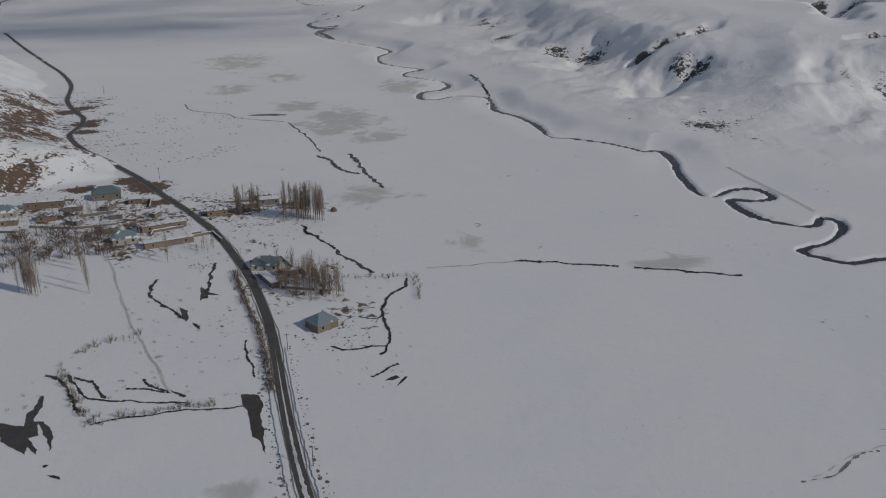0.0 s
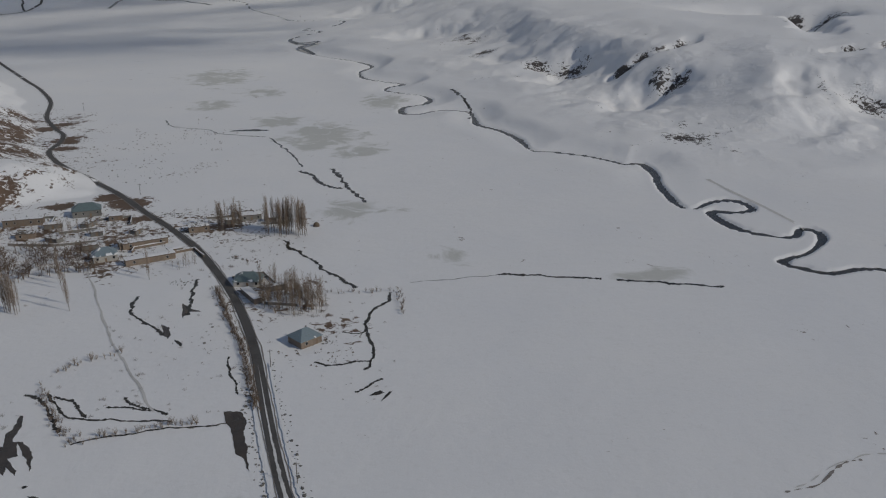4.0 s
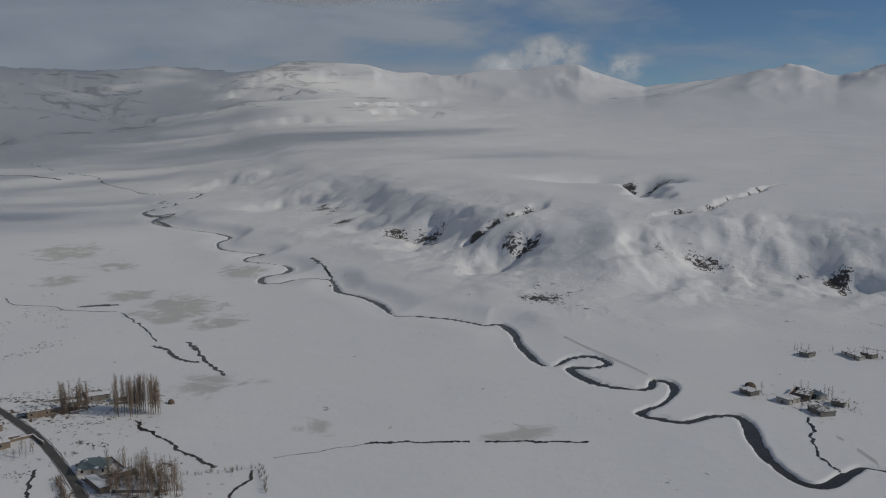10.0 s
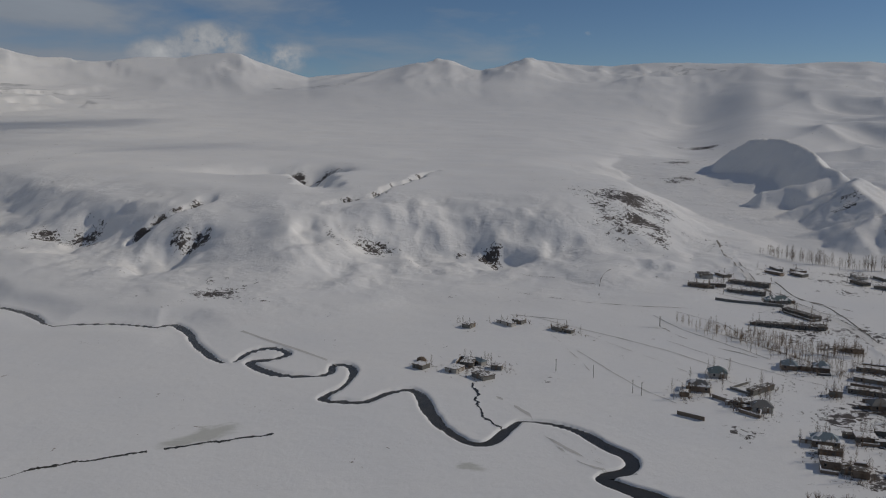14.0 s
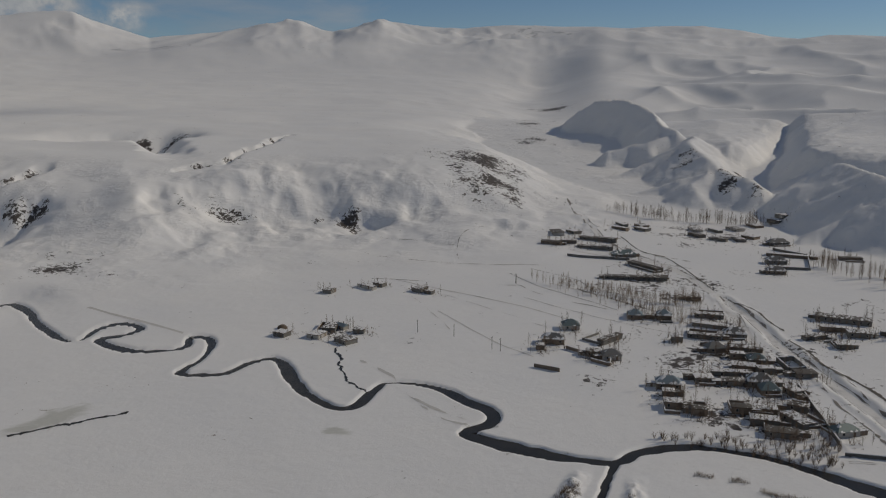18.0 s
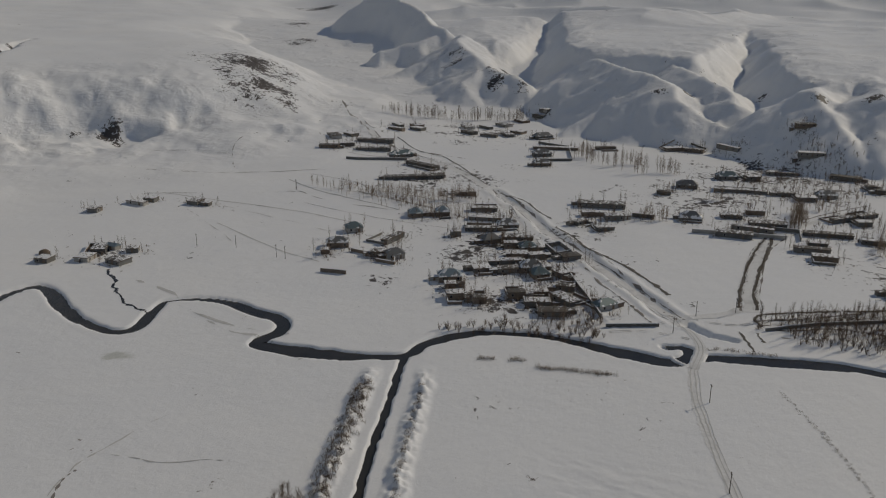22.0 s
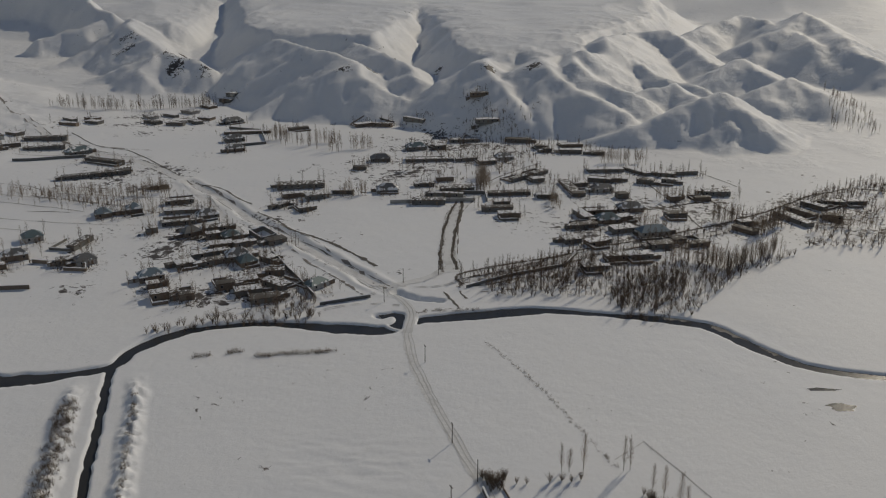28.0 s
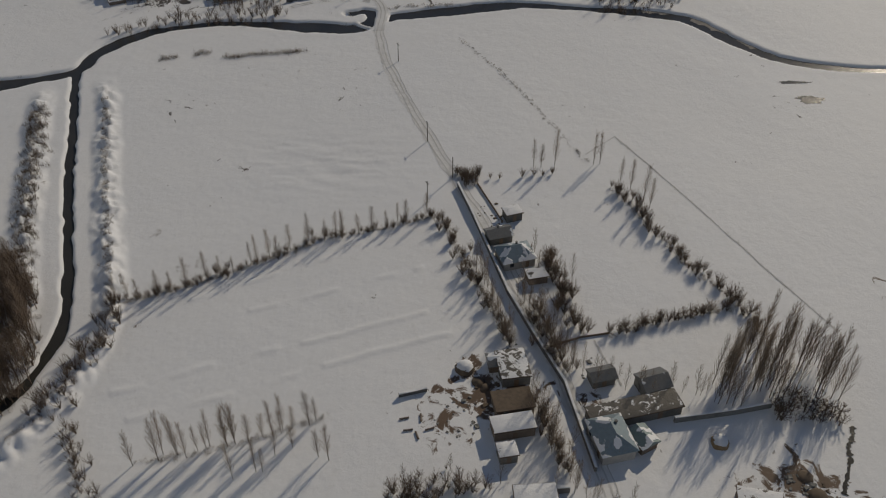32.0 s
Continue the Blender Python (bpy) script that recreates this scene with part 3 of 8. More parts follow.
        sy = py + 7 * wave(px, py, 55, 7) + 2.2 * wave(px, py, 19, 20)
        hill = np.full(px.shape, -400.0)
        rill = 1.3 * ridges(sx, sy, 30, 4, 28, 0.6)
        worn = 1.0
        for poly, droop, fall in ((UPLAND_NORTH, 17.0, 0.9), (UPLAND_SOUTH, 3.0, 1.0)):
            out = -depth_in(sx, sy, poly)
            flank = old[spot] - droop * np.exp(np.minimum(out, 0) / 110) - fall * np.maximum(out, 0) - 2.5 * np.exp(-(out / 10.0) ** 2) + 3.0 * waves(px, py, 130, 3, 21) * step(-10, -120, out)
            hill = np.maximum(hill, flank)
            worn = worn * step(-90, -5, out)
        for crest in CRESTS:
            steep = 0.24 if crest is SPUR_NORTH_APRON else 0.85 if crest in CRESTS[:5] else 0.56 if crest[0][1] > -140 else 0.50
            flank = tent(sx, sy, crest, steep, 25.0 if crest is SPUR_NORTH_APRON else 2.0)
            hill = -soft_min(-hill, -flank, 1.1)
        floor = np.maximum(z[spot], 0.085 * np.maximum(np.minimum(rr, 1650) - 870, 0) * step(-300, -230, e[spot]) * (1 - step(1700, 2500, rr)) * step(-420, -250, py))
        lifted = np.maximum(hill - floor, 0)
        flank_foot = step(-60, -25, e[spot])
        hill = floor + lifted * flank_foot + rill * flank_foot * step(1, 10, lifted) * worn
        keep = (1 - step(1500, 2300, rr)) * np.where(py > 350, step(-300, -230, e[spot]), step(-60, -25, e[spot]))
        z[spot] = z[spot] * (1 - keep) + -soft_min(-hill, -floor, 2.0) * keep
    inner = step(0, 300, e) * step(1000, 1700, r)
    z = z + np.maximum(old - z, 0) * step(-250, 80, e) * step(1500, 2500, r)
    z = z + inner * (20 * (ridges(x + 80 * wave(x, y, 300, 25), y + 80 * wave(x, y, 300, 26), 420, 3, 59, 0.42) - 0.6))
    # the lone peak above the west road's far end
    px, py, tall, wide = WEST_PEAK
    spot = np.hypot(x - px, y - py) < wide * 1.6
    if spot.any():
        qx, qy = x[spot] + 30 * wave(x[spot], y[spot], 160, 32), y[spot] + 30 * wave(x[spot], y[spot], 160, 34)
        slope = np.abs(qx - px) / wide + np.abs(qy - py) / wide
        face = tall * np.maximum(1.03 - slope, 0) ** 1.25 + 5 * ridges(qx, qy, 120, 3, 42) * step(0.02, 0.3, 1 - slope)
        z[spot] = np.maximum(z[spot], face)
    # bank above the west road
    w = depth_in(x + 8 * wave(x, y, 40, 14), y + 8 * wave(x, y, 40, 15), WEST_BANK)
    wp = np.maximum(w, 0)
    z = z + 34 * (1 - np.exp(-wp / 70)) + 0.06 * wp + 2.2 * waves(x, y, 30, 3, 41) * step(0, 20, w)
    # far range: foothills, then the crest
    crest = EYE + 4500 * np.tan(np.radians(skyline(az) - 0.05))
    lift = step(3450, 4560, r + 220 * waves(x, y, 900, 2, 51))
    folds = ridges(x + 200 * wave(x, y, 520, 52), y + 200 * wave(x, y, 520, 53), 1200, 6, 55, 0.52)
    z = z + np.maximum(crest - z, 0) * lift * np.clip(0.78 + 0.24 * folds * (1 - 0.8 * step(4200, 4540, r)), 0.2, 1.02)
    # low broken mesas across the head of the valley
    mesa = step(0.05, 0.22, waves(x * 0.75, y * 1.7, 420, 4, 58, 0.5)) * step(3000, 3300, r) * (1 - step(4250, 4500, r)) * step(-26, -8, az)
    z = z + 30 * mesa
    # wind-cut snow on the field by the lane
    z = z + 0.17 * waves(x * 2.6, y * 0.6, 4.0, 3, 66) * hump(x, y, 207, 40, 16, 22)
    by_lane = (r > 90) & (r < 190) & (x > 90)
    for line in FIELD_RIDGES if by_lane.any() else ():
        dist, run = to_line(x[by_lane] + 0.35 * wave(x[by_lane], y[by_lane], 7, 67), y[by_lane], line)
        z[by_lane] += 0.34 * np.exp(-(dist / 0.55) ** 2) * step(-0.6, 0.2, wave(run, run * 0, 5, 68))
    # soft undulation of the meadows
    z = z + 0.25 * waves(x, y, 60, 3, 61) * step(60, 160, r) + 0.9 * waves(x, y, 180, 2, 63) * step(700, 1200, r)
    return z - 150 * step(4700, 5200, r)


# bare ground: place, size, strength; wet meadow: place, length, width, turn
BARE = [(-185, 545, 20, 0.58), (-172, 558, 15, 0.58), (-200, 580, 20, 0.56), (-212, 620, 20, 0.56), (-238, 650, 22, 0.58), (-196, 524, 16, 0.6), (-225, 590, 18, 0.56), (-270, 720, 24, 0.56), (-175, 530, 12, 0.58),
        (-114, 490, 15, 0.95), (-104, 462, 13, 0.95), (-130, 508, 9, 0.95), (-153, 493, 9, 0.9), (-228, 728, 13, 0.95), (-196, 690, 12, 0.95), (-193, 650, 11, 0.95), (-225, 560, 40, 0.53), (-260, 610, 45, 0.53), (-300, 700, 50, 0.5), (-130, 470, 16, 0.55), (-230, 480, 40, 0.53),
        (764, 3, 9, 0.66), (763, -38, 9, 0.66), (828, 118, 10, 0.62), (800, 140, 10, 0.6), (905, 347, 18, 0.66), (960, 360, 18, 0.66), (1010, 375, 16, 0.62), (900, 312, 14, 0.6), (975, 425, 13, 0.6), (1005, 440, 12, 0.56), (870, 58, 10, 0.56),
        (550, 945, 18, 0.66), (580, 985, 20, 0.66), (618, 1045, 24, 0.6), (655, 1030, 26, 0.74), (668, 1052, 22, 0.7), (640, 1090, 20, 0.6), (530, 900, 14, 0.6), (300, 818, 14, 0.66), (325, 822, 13, 0.66), (345, 824, 13, 0.66), (370, 832, 12, 0.66), (278, 905, 24, 0.5),
        (318, 765, 20, 0.45), (335, 750, 12, 0.5), (270, 868, 16, 0.5), (240, 930, 20, 0.5), (205, 1060, 24, 0.5), (500, 738, 12, 0.6), (540, 742, 12, 0.6), (590, 780, 12, 0.62), (640, 812, 10, 0.56),
        (685, 848, 12, 0.6), (725, 872, 12, 0.56), (1150, 770, 40, 0.55), (1500, 990, 50, 0.6), (1620, 1060, 40, 0.6), (1900, 1205, 60, 0.6), (1330, 890, 40, 0.5), (455, 640, 20, 0.45), (420, 660, 14, 0.5),
        (736, 560, 60, 0.6), (690, 510, 50, 0.52),
        (535, 556, 18, 0.55), (518, 590, 12, 0.5), (201, 1203, 40, 0.5), (930, 345, 40, 0.4),
        (-253, 688, 70, 0.53), (-205, 515, 50, 0.53), (-262, 760, 60, 0.53), (-160, 530, 13, 0.56), (-215, 600, 60, 0.53), (-198, 675, 16, 0.85), (-222, 745, 14, 0.8), (272, 590, 30, 0.5),
        (120, -4, 11, 0.62), (113, 4, 10, 0.5), (97, -68, 11, 0.66), (127, -4, 6, 0.6), (118, -26, 6, 0.5), (315, 345, 13, 0.56), (400, 150, 60, 0.44), (350, 110, 40, 0.44), (540, 250, 60, 0.44), (640, 40, 70, 0.46),
        (560, 60, 60, 0.42), (440, -70, 60, 0.48), (480, -120, 60, 0.42), (460, -190, 60, 0.46), (720, 300, 60, 0.42), (-110, 420, 50, 0.53), (-60, 440, 40, 0.5), (-160, 450, 30, 0.5), (-20, 330, 30, 0.44), (5, 300, 18, 0.45)]
WET = [(0, 675, 45, 78, 0), (24, 612, 25, 36, 0), (13, 463, 19, 25, 0), (38, 457, 13, 9, 0), (59, 378, 13, 18, 0), (-120, 1021, 48, 85, 0), (-105, 828, 26, 40, 0),
       (-36, 735, 26, 34, 0), (-35, 192, 9, 6, 0), (217, 240, 5, 9, 10), (146, 341, 30, 10, 0), (60, 820, 30, 50, 0), (-60, 905, 30, 40, 0)]
CRAGS = [(-600, 3300, 300), (-1100, 3300, 300), (-150, 3500, 260), (700, 3350, 200), (1150, 3500, 200), (516, 4098, 520), (-365, 4003, 520), (-834, 3840, 500), (263, 3661, 380), (-1300, 3900, 500), (1992, 3242, 260), (-365, 3436, 200), (900, 3700, 300), (3600, 2300, 350)]

STREET_ROAD = [(712.7, 418.6), (626.8, 341.9), (601.8, 305.7), (575.9, 251.7), (518.4, 198.1), (438.0, 147.0), (379.1, 109.2), (344.6, 87.2), (322.0, 72.4)]
STREAM_BED = [(526.9, 201.1), (496.0, 172.1), (449.0, 137.3), (410.4, 102.4), (375.6, 72.2), (340.8, 43.4)]
# by the bridge: the causeway, a pool beside it with a bank and an islet, and a hollow below the road
CAUSEWAY = [(301.0, 31.7), (305.8, 31.6), (314.2, 31.2), (320.0, 32.0)]
POOL = [(315.0, 44.5), (317.0, 40.0), (316.2, 36.6), (311.5, 35.4), (307.5, 36.6)]
POOL_BANK = [(314.0, 49.0), (306.5, 41.8), (303.2, 38.2), (301.6, 35.4)]
HOLLOW = [(341.0, 40.5), (337.5, 35.0), (334.0, 30.0), (332.5, 21.0)]
RIVER_LINE, CANAL_LINE = smooth_line(RIVER, 4), smooth_line(CANAL, 5)


def river_width(along):
    return 6.0 + 1.4 * np.sin(along / 31.0) + 1.3 * np.sin(along / 11.0 + 1)


def shaped(x, y):
    """Height of the finished ground, with the river bed, the canal and its banks."""
    x, y = np.asarray(x, float), np.asarray(y, float)
    z = land(x, y)
    near = np.hypot(x, y) < 2900
    if np.ndim(x) == 0:
        return float(shaped(np.array([x]), np.array([y]))[0])
    if near.any():
        px, py = x[near], y[near]
        d, along = to_line(px, py, RIVER_LINE)
        half = river_width(along) / 2 * (0.74 + 0.44 * (1 - step(270, 420, np.hypot(px, py)))) + 0.6 * wave(px, py, 5, 71)
        half = half * (1 + 0.5 * hump(px, py, 303, -96, 16, 22)) * (1 - 0.5 * step(-92, -122, py) * step(200, 260, px))
        bed = 1 - step(half - 0.7, half + 0.9, d)
        lip = np.exp(-((d - half - 2.5) / 2.2) ** 2) * 0.08
        by_bridge = np.hypot(px - 318, py - 35) < 45
        if by_bridge.any():
            bx, by = px[by_bridge] + 0.5 * wave(px[by_bridge], py[by_bridge], 3, 77), py[by_bridge] + 0.5 * wave(px[by_bridge], py[by_bridge], 3, 78)
            pool = 1 - step(1.6, 3.2, to_line(bx, by, POOL)[0])
            spared = step(0.5, 1.7, to_line(bx, by, POOL_BANK)[0]) * (1 - 0.9 * hump(bx, by, 311.5, 40.0, 2.0, 2.6)) * step(2.2, 3.3, to_line(bx, by, CAUSEWAY)[0])
            bed[by_bridge] = np.maximum(bed[by_bridge], pool) * spared
            low = to_line(bx, by, HOLLOW)[0]
            z[np.flatnonzero(near)[by_bridge]] -= 1.9 * (1 - step(0.6, 3.4, low))
        village = (px > 320) & (px < 760) & (py > 30) & (py < 440)
        if village.any():
            # the stream bed and the street are worn into the ground between low banks
            vx, vy = px[village] + 1.6 * wave(px[village], py[village], 14, 82), py[village] + 1.6 * wave(px[village], py[village], 14, 83)
            cut, street = to_line(vx, vy, STREAM_BED)[0], to_line(vx, vy, STREET_ROAD)[0]
            z[np.flatnonzero(near)[village]] += (0.7 * np.exp(-((cut - 6.0) / 1.6) ** 2) - 1.1 * (1 - step(2.0, 5.0, cut)) + 0.45 * np.exp(-((street - 4.2) / 1.2) ** 2)) * step(3, 12, np.hypot(px[village] - 343, py[village] - 45))
        flat = (1 - step(half + 2, half + 30, d)) * (1 - step(1250, 1450, np.hypot(px, py)))
        zz = np.where(z[near] < -0.6, z[near], z[near] * (1 - flat)) + lip - 1.6 * bed
        c, cal = to_line(px, py, CANAL_LINE)
        ditch = 1 - step(0.7, 1.9, c + 0.5 * wave(px, py, 3.5, 75))
        ridge = np.clip(1.15 - np.abs(c - 10.5 + 0.9 * wave(px, py, 7, 73)) / 4.2, 0, 1) ** 1.3 * (1.6 + 0.35 * wave(px, py, 6, 72) + 0.8 * wave(px, py, 2.6, 74) + 0.8 * wave(px, py, 1.4, 76)) * step(6, 25, cal)
        zz = np.minimum(zz + np.where(d > half + 1, ridge, 0), zz * (1 - ditch) - 1.5 * ditch + 9 * (ditch <= 0))
        z[near] = zz
    return z


def mesh_object(name, verts, faces, material, smooth=True):
    me = bpy.data.meshes.new(name)
    me.from_pydata(verts, [], faces)
    me.materials.append(material)
    if smooth:
        me.shade_smooth()
    return new(name, me)


def grid_mesh(name, X, Y, Z, material, wrap=False):
    rows, cols = X.shape
    me = bpy.data.meshes.new(name)
    idx = np.arange(rows * cols).reshape(rows, cols)
    a, b, c, e = idx[:-1, :-1], idx[:-1, 1:], idx[1:, 1:], idx[1:, :-1]
    quads = np.stack([a, b, c, e], -1).reshape(-1, 4)
    me.vertices.add(rows * cols)
    me.vertices.foreach_set("co", np.stack([X, Y, Z], -1).astype(np.float32).ravel())
    me.loops.add(quads.size)
    me.loops.foreach_set("vertex_index", quads.ravel().astype(np.int32))
    me.polygons.add(len(quads))
    me.polygons.foreach_set("loop_start", np.arange(0, quads.size, 4, dtype=np.int32))
    me.update(calc_edges=True)
    me.validate()
    me.materials.append(material)
    me.shade_smooth()
    return me


def ring_radii():
    out, r = [0.02, 8, 20, 40, 60, 80], 96.0
    while r < 5600:
        out.append(r)
        r += 0.9 if 292 < r < 356 else max(0.8, min(r * r * 1.5e-5, (0.0062 if 520 < r < 1300 else 0.008) * r))
    return np.array(out)


fine = np.arange(-122.0, 26.01, 0.15)
coarse = np.linspace(26.0, 238.0, 60)[1:]
bearings = np.radians(np.concatenate([fine, coarse]))
radii = ring_radii()
AZ, RR = np.meshgrid(-bearings[::-1], radii)
GX, GY = RR * np.sin(AZ) + 4.0, RR * np.cos(AZ) + 3.0
GZ = shaped(GX.ravel(), GY.ravel()).reshape(GX.shape)
ground_mesh = grid_mesh("ground", GX, GY, GZ, M_SNOW)


def cover_of(x, y, z):
    """Bare rock and soil, and frozen wet meadow, where the snow is off."""
    r = np.hypot(x, y)
    rock = np.zeros_like(x)
    for cx, cy, size, much in BARE:
        rock = np.maximum(rock, much * np.exp(-((x - cx) ** 2 + (y - cy) ** 2) / size ** 2))
    wet = np.zeros_like(x)
    for cx, cy, sx, sy, turn in WET:
        wet = np.maximum(wet, hump(x, y, cx, cy, sx, sy, turn))
    crag = np.zeros_like(x)
    for cx, cy, size in CRAGS:
        crag = np.maximum(crag, np.exp(-((x - cx) ** 2 + (y - cy) ** 2) / size ** 2))
    d = depth_in(x, y, TABLELAND)
    rugged = step(-190, -60, d) * (1 - step(90, 230, d)) * (1 - step(1600, 2300, r)) * step(60, 300, x)
    rugged = np.maximum(rugged, 0.8 * step(0, 60, depth_in(x, y, BADLANDS)) * (1 - step(1600, 2300, r)))
    return rock, wet, crag, np.maximum(rugged, step(5, 40, depth_in(x, y, WEST_BANK)))


rock, wet, crag, rugged = cover_of(GX.ravel(), GY.ravel(), GZ.ravel())
for key, values in (("bare", rock), ("wet", wet), ("crag", crag), ("rugged", rugged)):
    layer = ground_mesh.attributes.new(key, "FLOAT", "POINT")
    layer.data.foreach_set("value", values.astype(np.float32))
ground = tagged(new("ground", ground_mesh), "snow-covered valley floor rising to hills and far mountains", "ground", kind="structure")


TURNS = -bearings[::-1]


def on_ground(x, y):
    """Height of the finished ground sheet at a place."""
    px, py = np.atleast_1d(np.asarray(x, float)) - 4.0, np.atleast_1d(np.asarray(y, float)) - 3.0
    a, r = np.arctan2(px, py), np.hypot(px, py)
    a = np.where(a < TURNS[0], a + 2 * math.pi, a)
    i = np.clip(np.searchsorted(TURNS, a) - 1, 0, len(TURNS) - 2)
    j = np.clip(np.searchsorted(radii, r) - 1, 0, len(radii) - 2)
    u = np.clip((a - TURNS[i]) / (TURNS[i + 1] - TURNS[i]), 0, 1)
    v = np.clip((r - radii[j]) / (radii[j + 1] - radii[j]), 0, 1)
    z = (GZ[j, i] * (1 - u) + GZ[j, i + 1] * u) * (1 - v) + (GZ[j + 1, i] * (1 - u) + GZ[j + 1, i + 1] * u) * v
    return z if np.ndim(x) else float(z[0])


def wander(line, much, size=9.0, seed=0):
    """The line with small natural bends."""
    out = []
    for x, y in line:
        out.append((x + much * float(waves(x, y, size, 2, 81 + seed)), y + much * float(waves(x, y, size, 2, 87 + seed))))
    return out


def ribbon(name, line, width, lift, material, level=None, rag=0.0, seed=0):
    """A strip along a line, laid on the ground or at one level."""
    verts, faces = [], []
    n = len(line)
    for i, (x, y) in enumerate(line):
        ax, ay = line[max(i - 1, 0)]
        bx, by = line[min(i + 1, n - 1)]
        dx, dy = bx - ax, by - ay
        length = math.hypot(dx, dy) or 1.0
        nx, ny = -dy / length, dx / length
        w = width(i / max(n - 1, 1)) if callable(width) else width
        l = w / 2 * (1 + rag * float(wave(i * 1.7, seed * 9.1, 1.9, seed)))
        r = w / 2 * (1 + rag * float(wave(i * 1.7, seed * 9.1 + 50, 1.9, seed)))
        for k, s in enumerate((-r, -r * 0.33, l * 0.33, l)):
            verts.append([x + nx * s, y + ny * s, 0])
        if i:
            for k in range(3):
                faces.append((4 * i - 4 + k, 4 * i - 3 + k, 4 * i + 1 + k, 4 * i + k)[::-1])
    v = np.array(verts)
    v[:, 2] = level + np.where(np.hypot(v[:, 0], v[:, 1]) > 1250, land(v[:, 0], v[:, 1]), 0) if level is not None else on_ground(v[:, 0], v[:, 1]) + lift
    return mesh_object(name, v.tolist(), faces, material)


river = tagged(ribbon("water", RIVER_LINE, lambda f: 7.0 + 5.5 * float(step(0.12, 0.3, f)), 0, M_WATER, level=-0.75), "dark open river winding between snowy banks", "river", kind="structure")
pool = tagged(ribbon("water", smooth_line(POOL, 4), 8.0, 0, M_WATER, level=-0.77), "dark pool beside the snowy causeway", "pool", kind="structure")
canal = tagged(ribbon("water", CANAL_LINE, 3.4, 0, M_WATER, level=-0.8), "narrow dark canal between raised banks", "canal", kind="structure")
tagged(ribbon("road", smooth_line(WEST_ROAD, 6), 3.7, 0.1, M_ASPHALT), "wet dark asphalt road along the valley", "road", kind="structure")
tagged(ribbon("road", smooth_line(SOUTH_LANE, 14), 3.4, 0.05, M_LANE, rag=0.3, seed=6), "rutted snow-packed lane to the bridge", "lane", kind="structure")


# ---- clouds over the head of the valley, which shade it ----
cu, cv = np.meshgrid(np.linspace(-4200, 2600, 70), np.linspace(200, 4600, 50))
drape = 760 + 60 * waves(cu, cv, 900, 2, 91)
cloud_mesh = grid_mesh("cloud_bank", cu, cv, drape, M_CLOUD)
# thickest where its shade falls on the far valley
thick = step(2000, 900, cu + 0.25 * (cv - 3000)) * step(250, 900, cv) * step(-4200, -3300, cu) * step(4600, 4000, cv)
thick = thick * (0.74 + 0.6 * step(1100, 500, cu) * step(1700, 2300, cv))
layer = cloud_mesh.attributes.new("thick", "FLOAT", "POINT")
layer.data.foreach_set("value", thick.astype(np.float32).ravel())
tagged(new("cloud_bank", cloud_mesh), "broken grey cloud over the head of the valley", "cloud", kind="structure")


# ---- plan of the villages, groves, brooks and tracks ----
# houses: place, length, depth, kind (hipped metal, flat under snow, dark earth roof, long shed), turn
SIDE_STREET_A = [(587.5, 371, 16.6, 6, 'd', -70), (601, 362.5, 13.2, 5, 's', -58), (626.8, 348.6, 31.2, 6, 's', -73), (602.7, 337.9, 29.1, 4, 's', -64),
    (595, 307.9, 17.8, 7, 'h', -42), (572.3, 277.6, 32.1, 5, 's', -110), (551.1, 257.9, 14.8, 5, 's', -49), (535.6, 266.6, 43.5, 6, 'd', -59),
    (507.5, 211.5, 9.1, 7, 'd', -58), (445.9, 221.3, 8.3, 7, 'h', -60), (455.4, 207.2, 8.5, 7, 'h', -60), (450.6, 213.6, 4.7, 4, 's', -62),
    (402.3, 239.8, 9.3, 7, 'h', -50), (373.7, 233.4, 11.9, 7, 'h', -59), (367.8, 205, 7.8, 6, 'f', -64), (368.8, 195.4, 9.5, 7, 'h', -50)]
SIDE_STREET_B = [(395.5, 210.6, 17.9, 4, 's', -6), (360.3, 233.1, 4.4, 4, 'd', -54), (475.2, 187.4, 16.8, 6, 'd', -68), (456.5, 176.3, 24.5, 5, 's', -77),
    (448, 161.2, 11.8, 7, 'h', -60), (433.4, 172.7, 17.7, 5, 'd', -70), (423.9, 148.7, 13.5, 6, 'd', -68), (415.5, 159.6, 9.6, 7, 'h', -45),
    (418.4, 182.1, 5.8, 4, 'd', -56), (410, 135.8, 8.5, 7, 'h', -57), (411.3, 146.2, 6.9, 5, 'f', -60), (397.1, 137.3, 11.3, 6, 'f', -68),
    (396.9, 126.7, 8, 5, 'f', -50), (379.9, 123.3, 11.4, 8, 'h', -64), (372.5, 116.9, 8.3, 7, 'h', -54), (376.7, 107.2, 7.3, 5, 'd', -120)]
SIDE_STREET_C = [(368, 146, 8.6, 6, 'd', -55), (384.1, 138.6, 18.7, 4, 's', -58), (373.4, 133.2, 11.6, 5, 'd', -56), (349.4, 155.1, 10.8, 8, 'h', -57),
    (339.1, 150.2, 5.2, 4, 'f', -61), (328.3, 143.1, 7.6, 6, 'f', -61), (328.4, 130.8, 6.1, 4, 'd', -64), (341.4, 117.9, 7.9, 5, 'd', -61),
    (348.6, 110.9, 11.2, 5, 's', -62), (336.8, 106.2, 11.5, 6, 's', -67), (344.4, 95.5, 14.4, 5, 's', -124), (328.1, 96.4, 12.4, 6, 'd', -68),
    (358.8, 99.7, 8.6, 5, 'f', -77), (344.2, 77.2, 9.9, 6, 'h', -38), (405.2, 110.9, 10, 6, 'd', -49)]
SIDE_STREET = SIDE_STREET_A + SIDE_STREET_B + SIDE_STREET_C
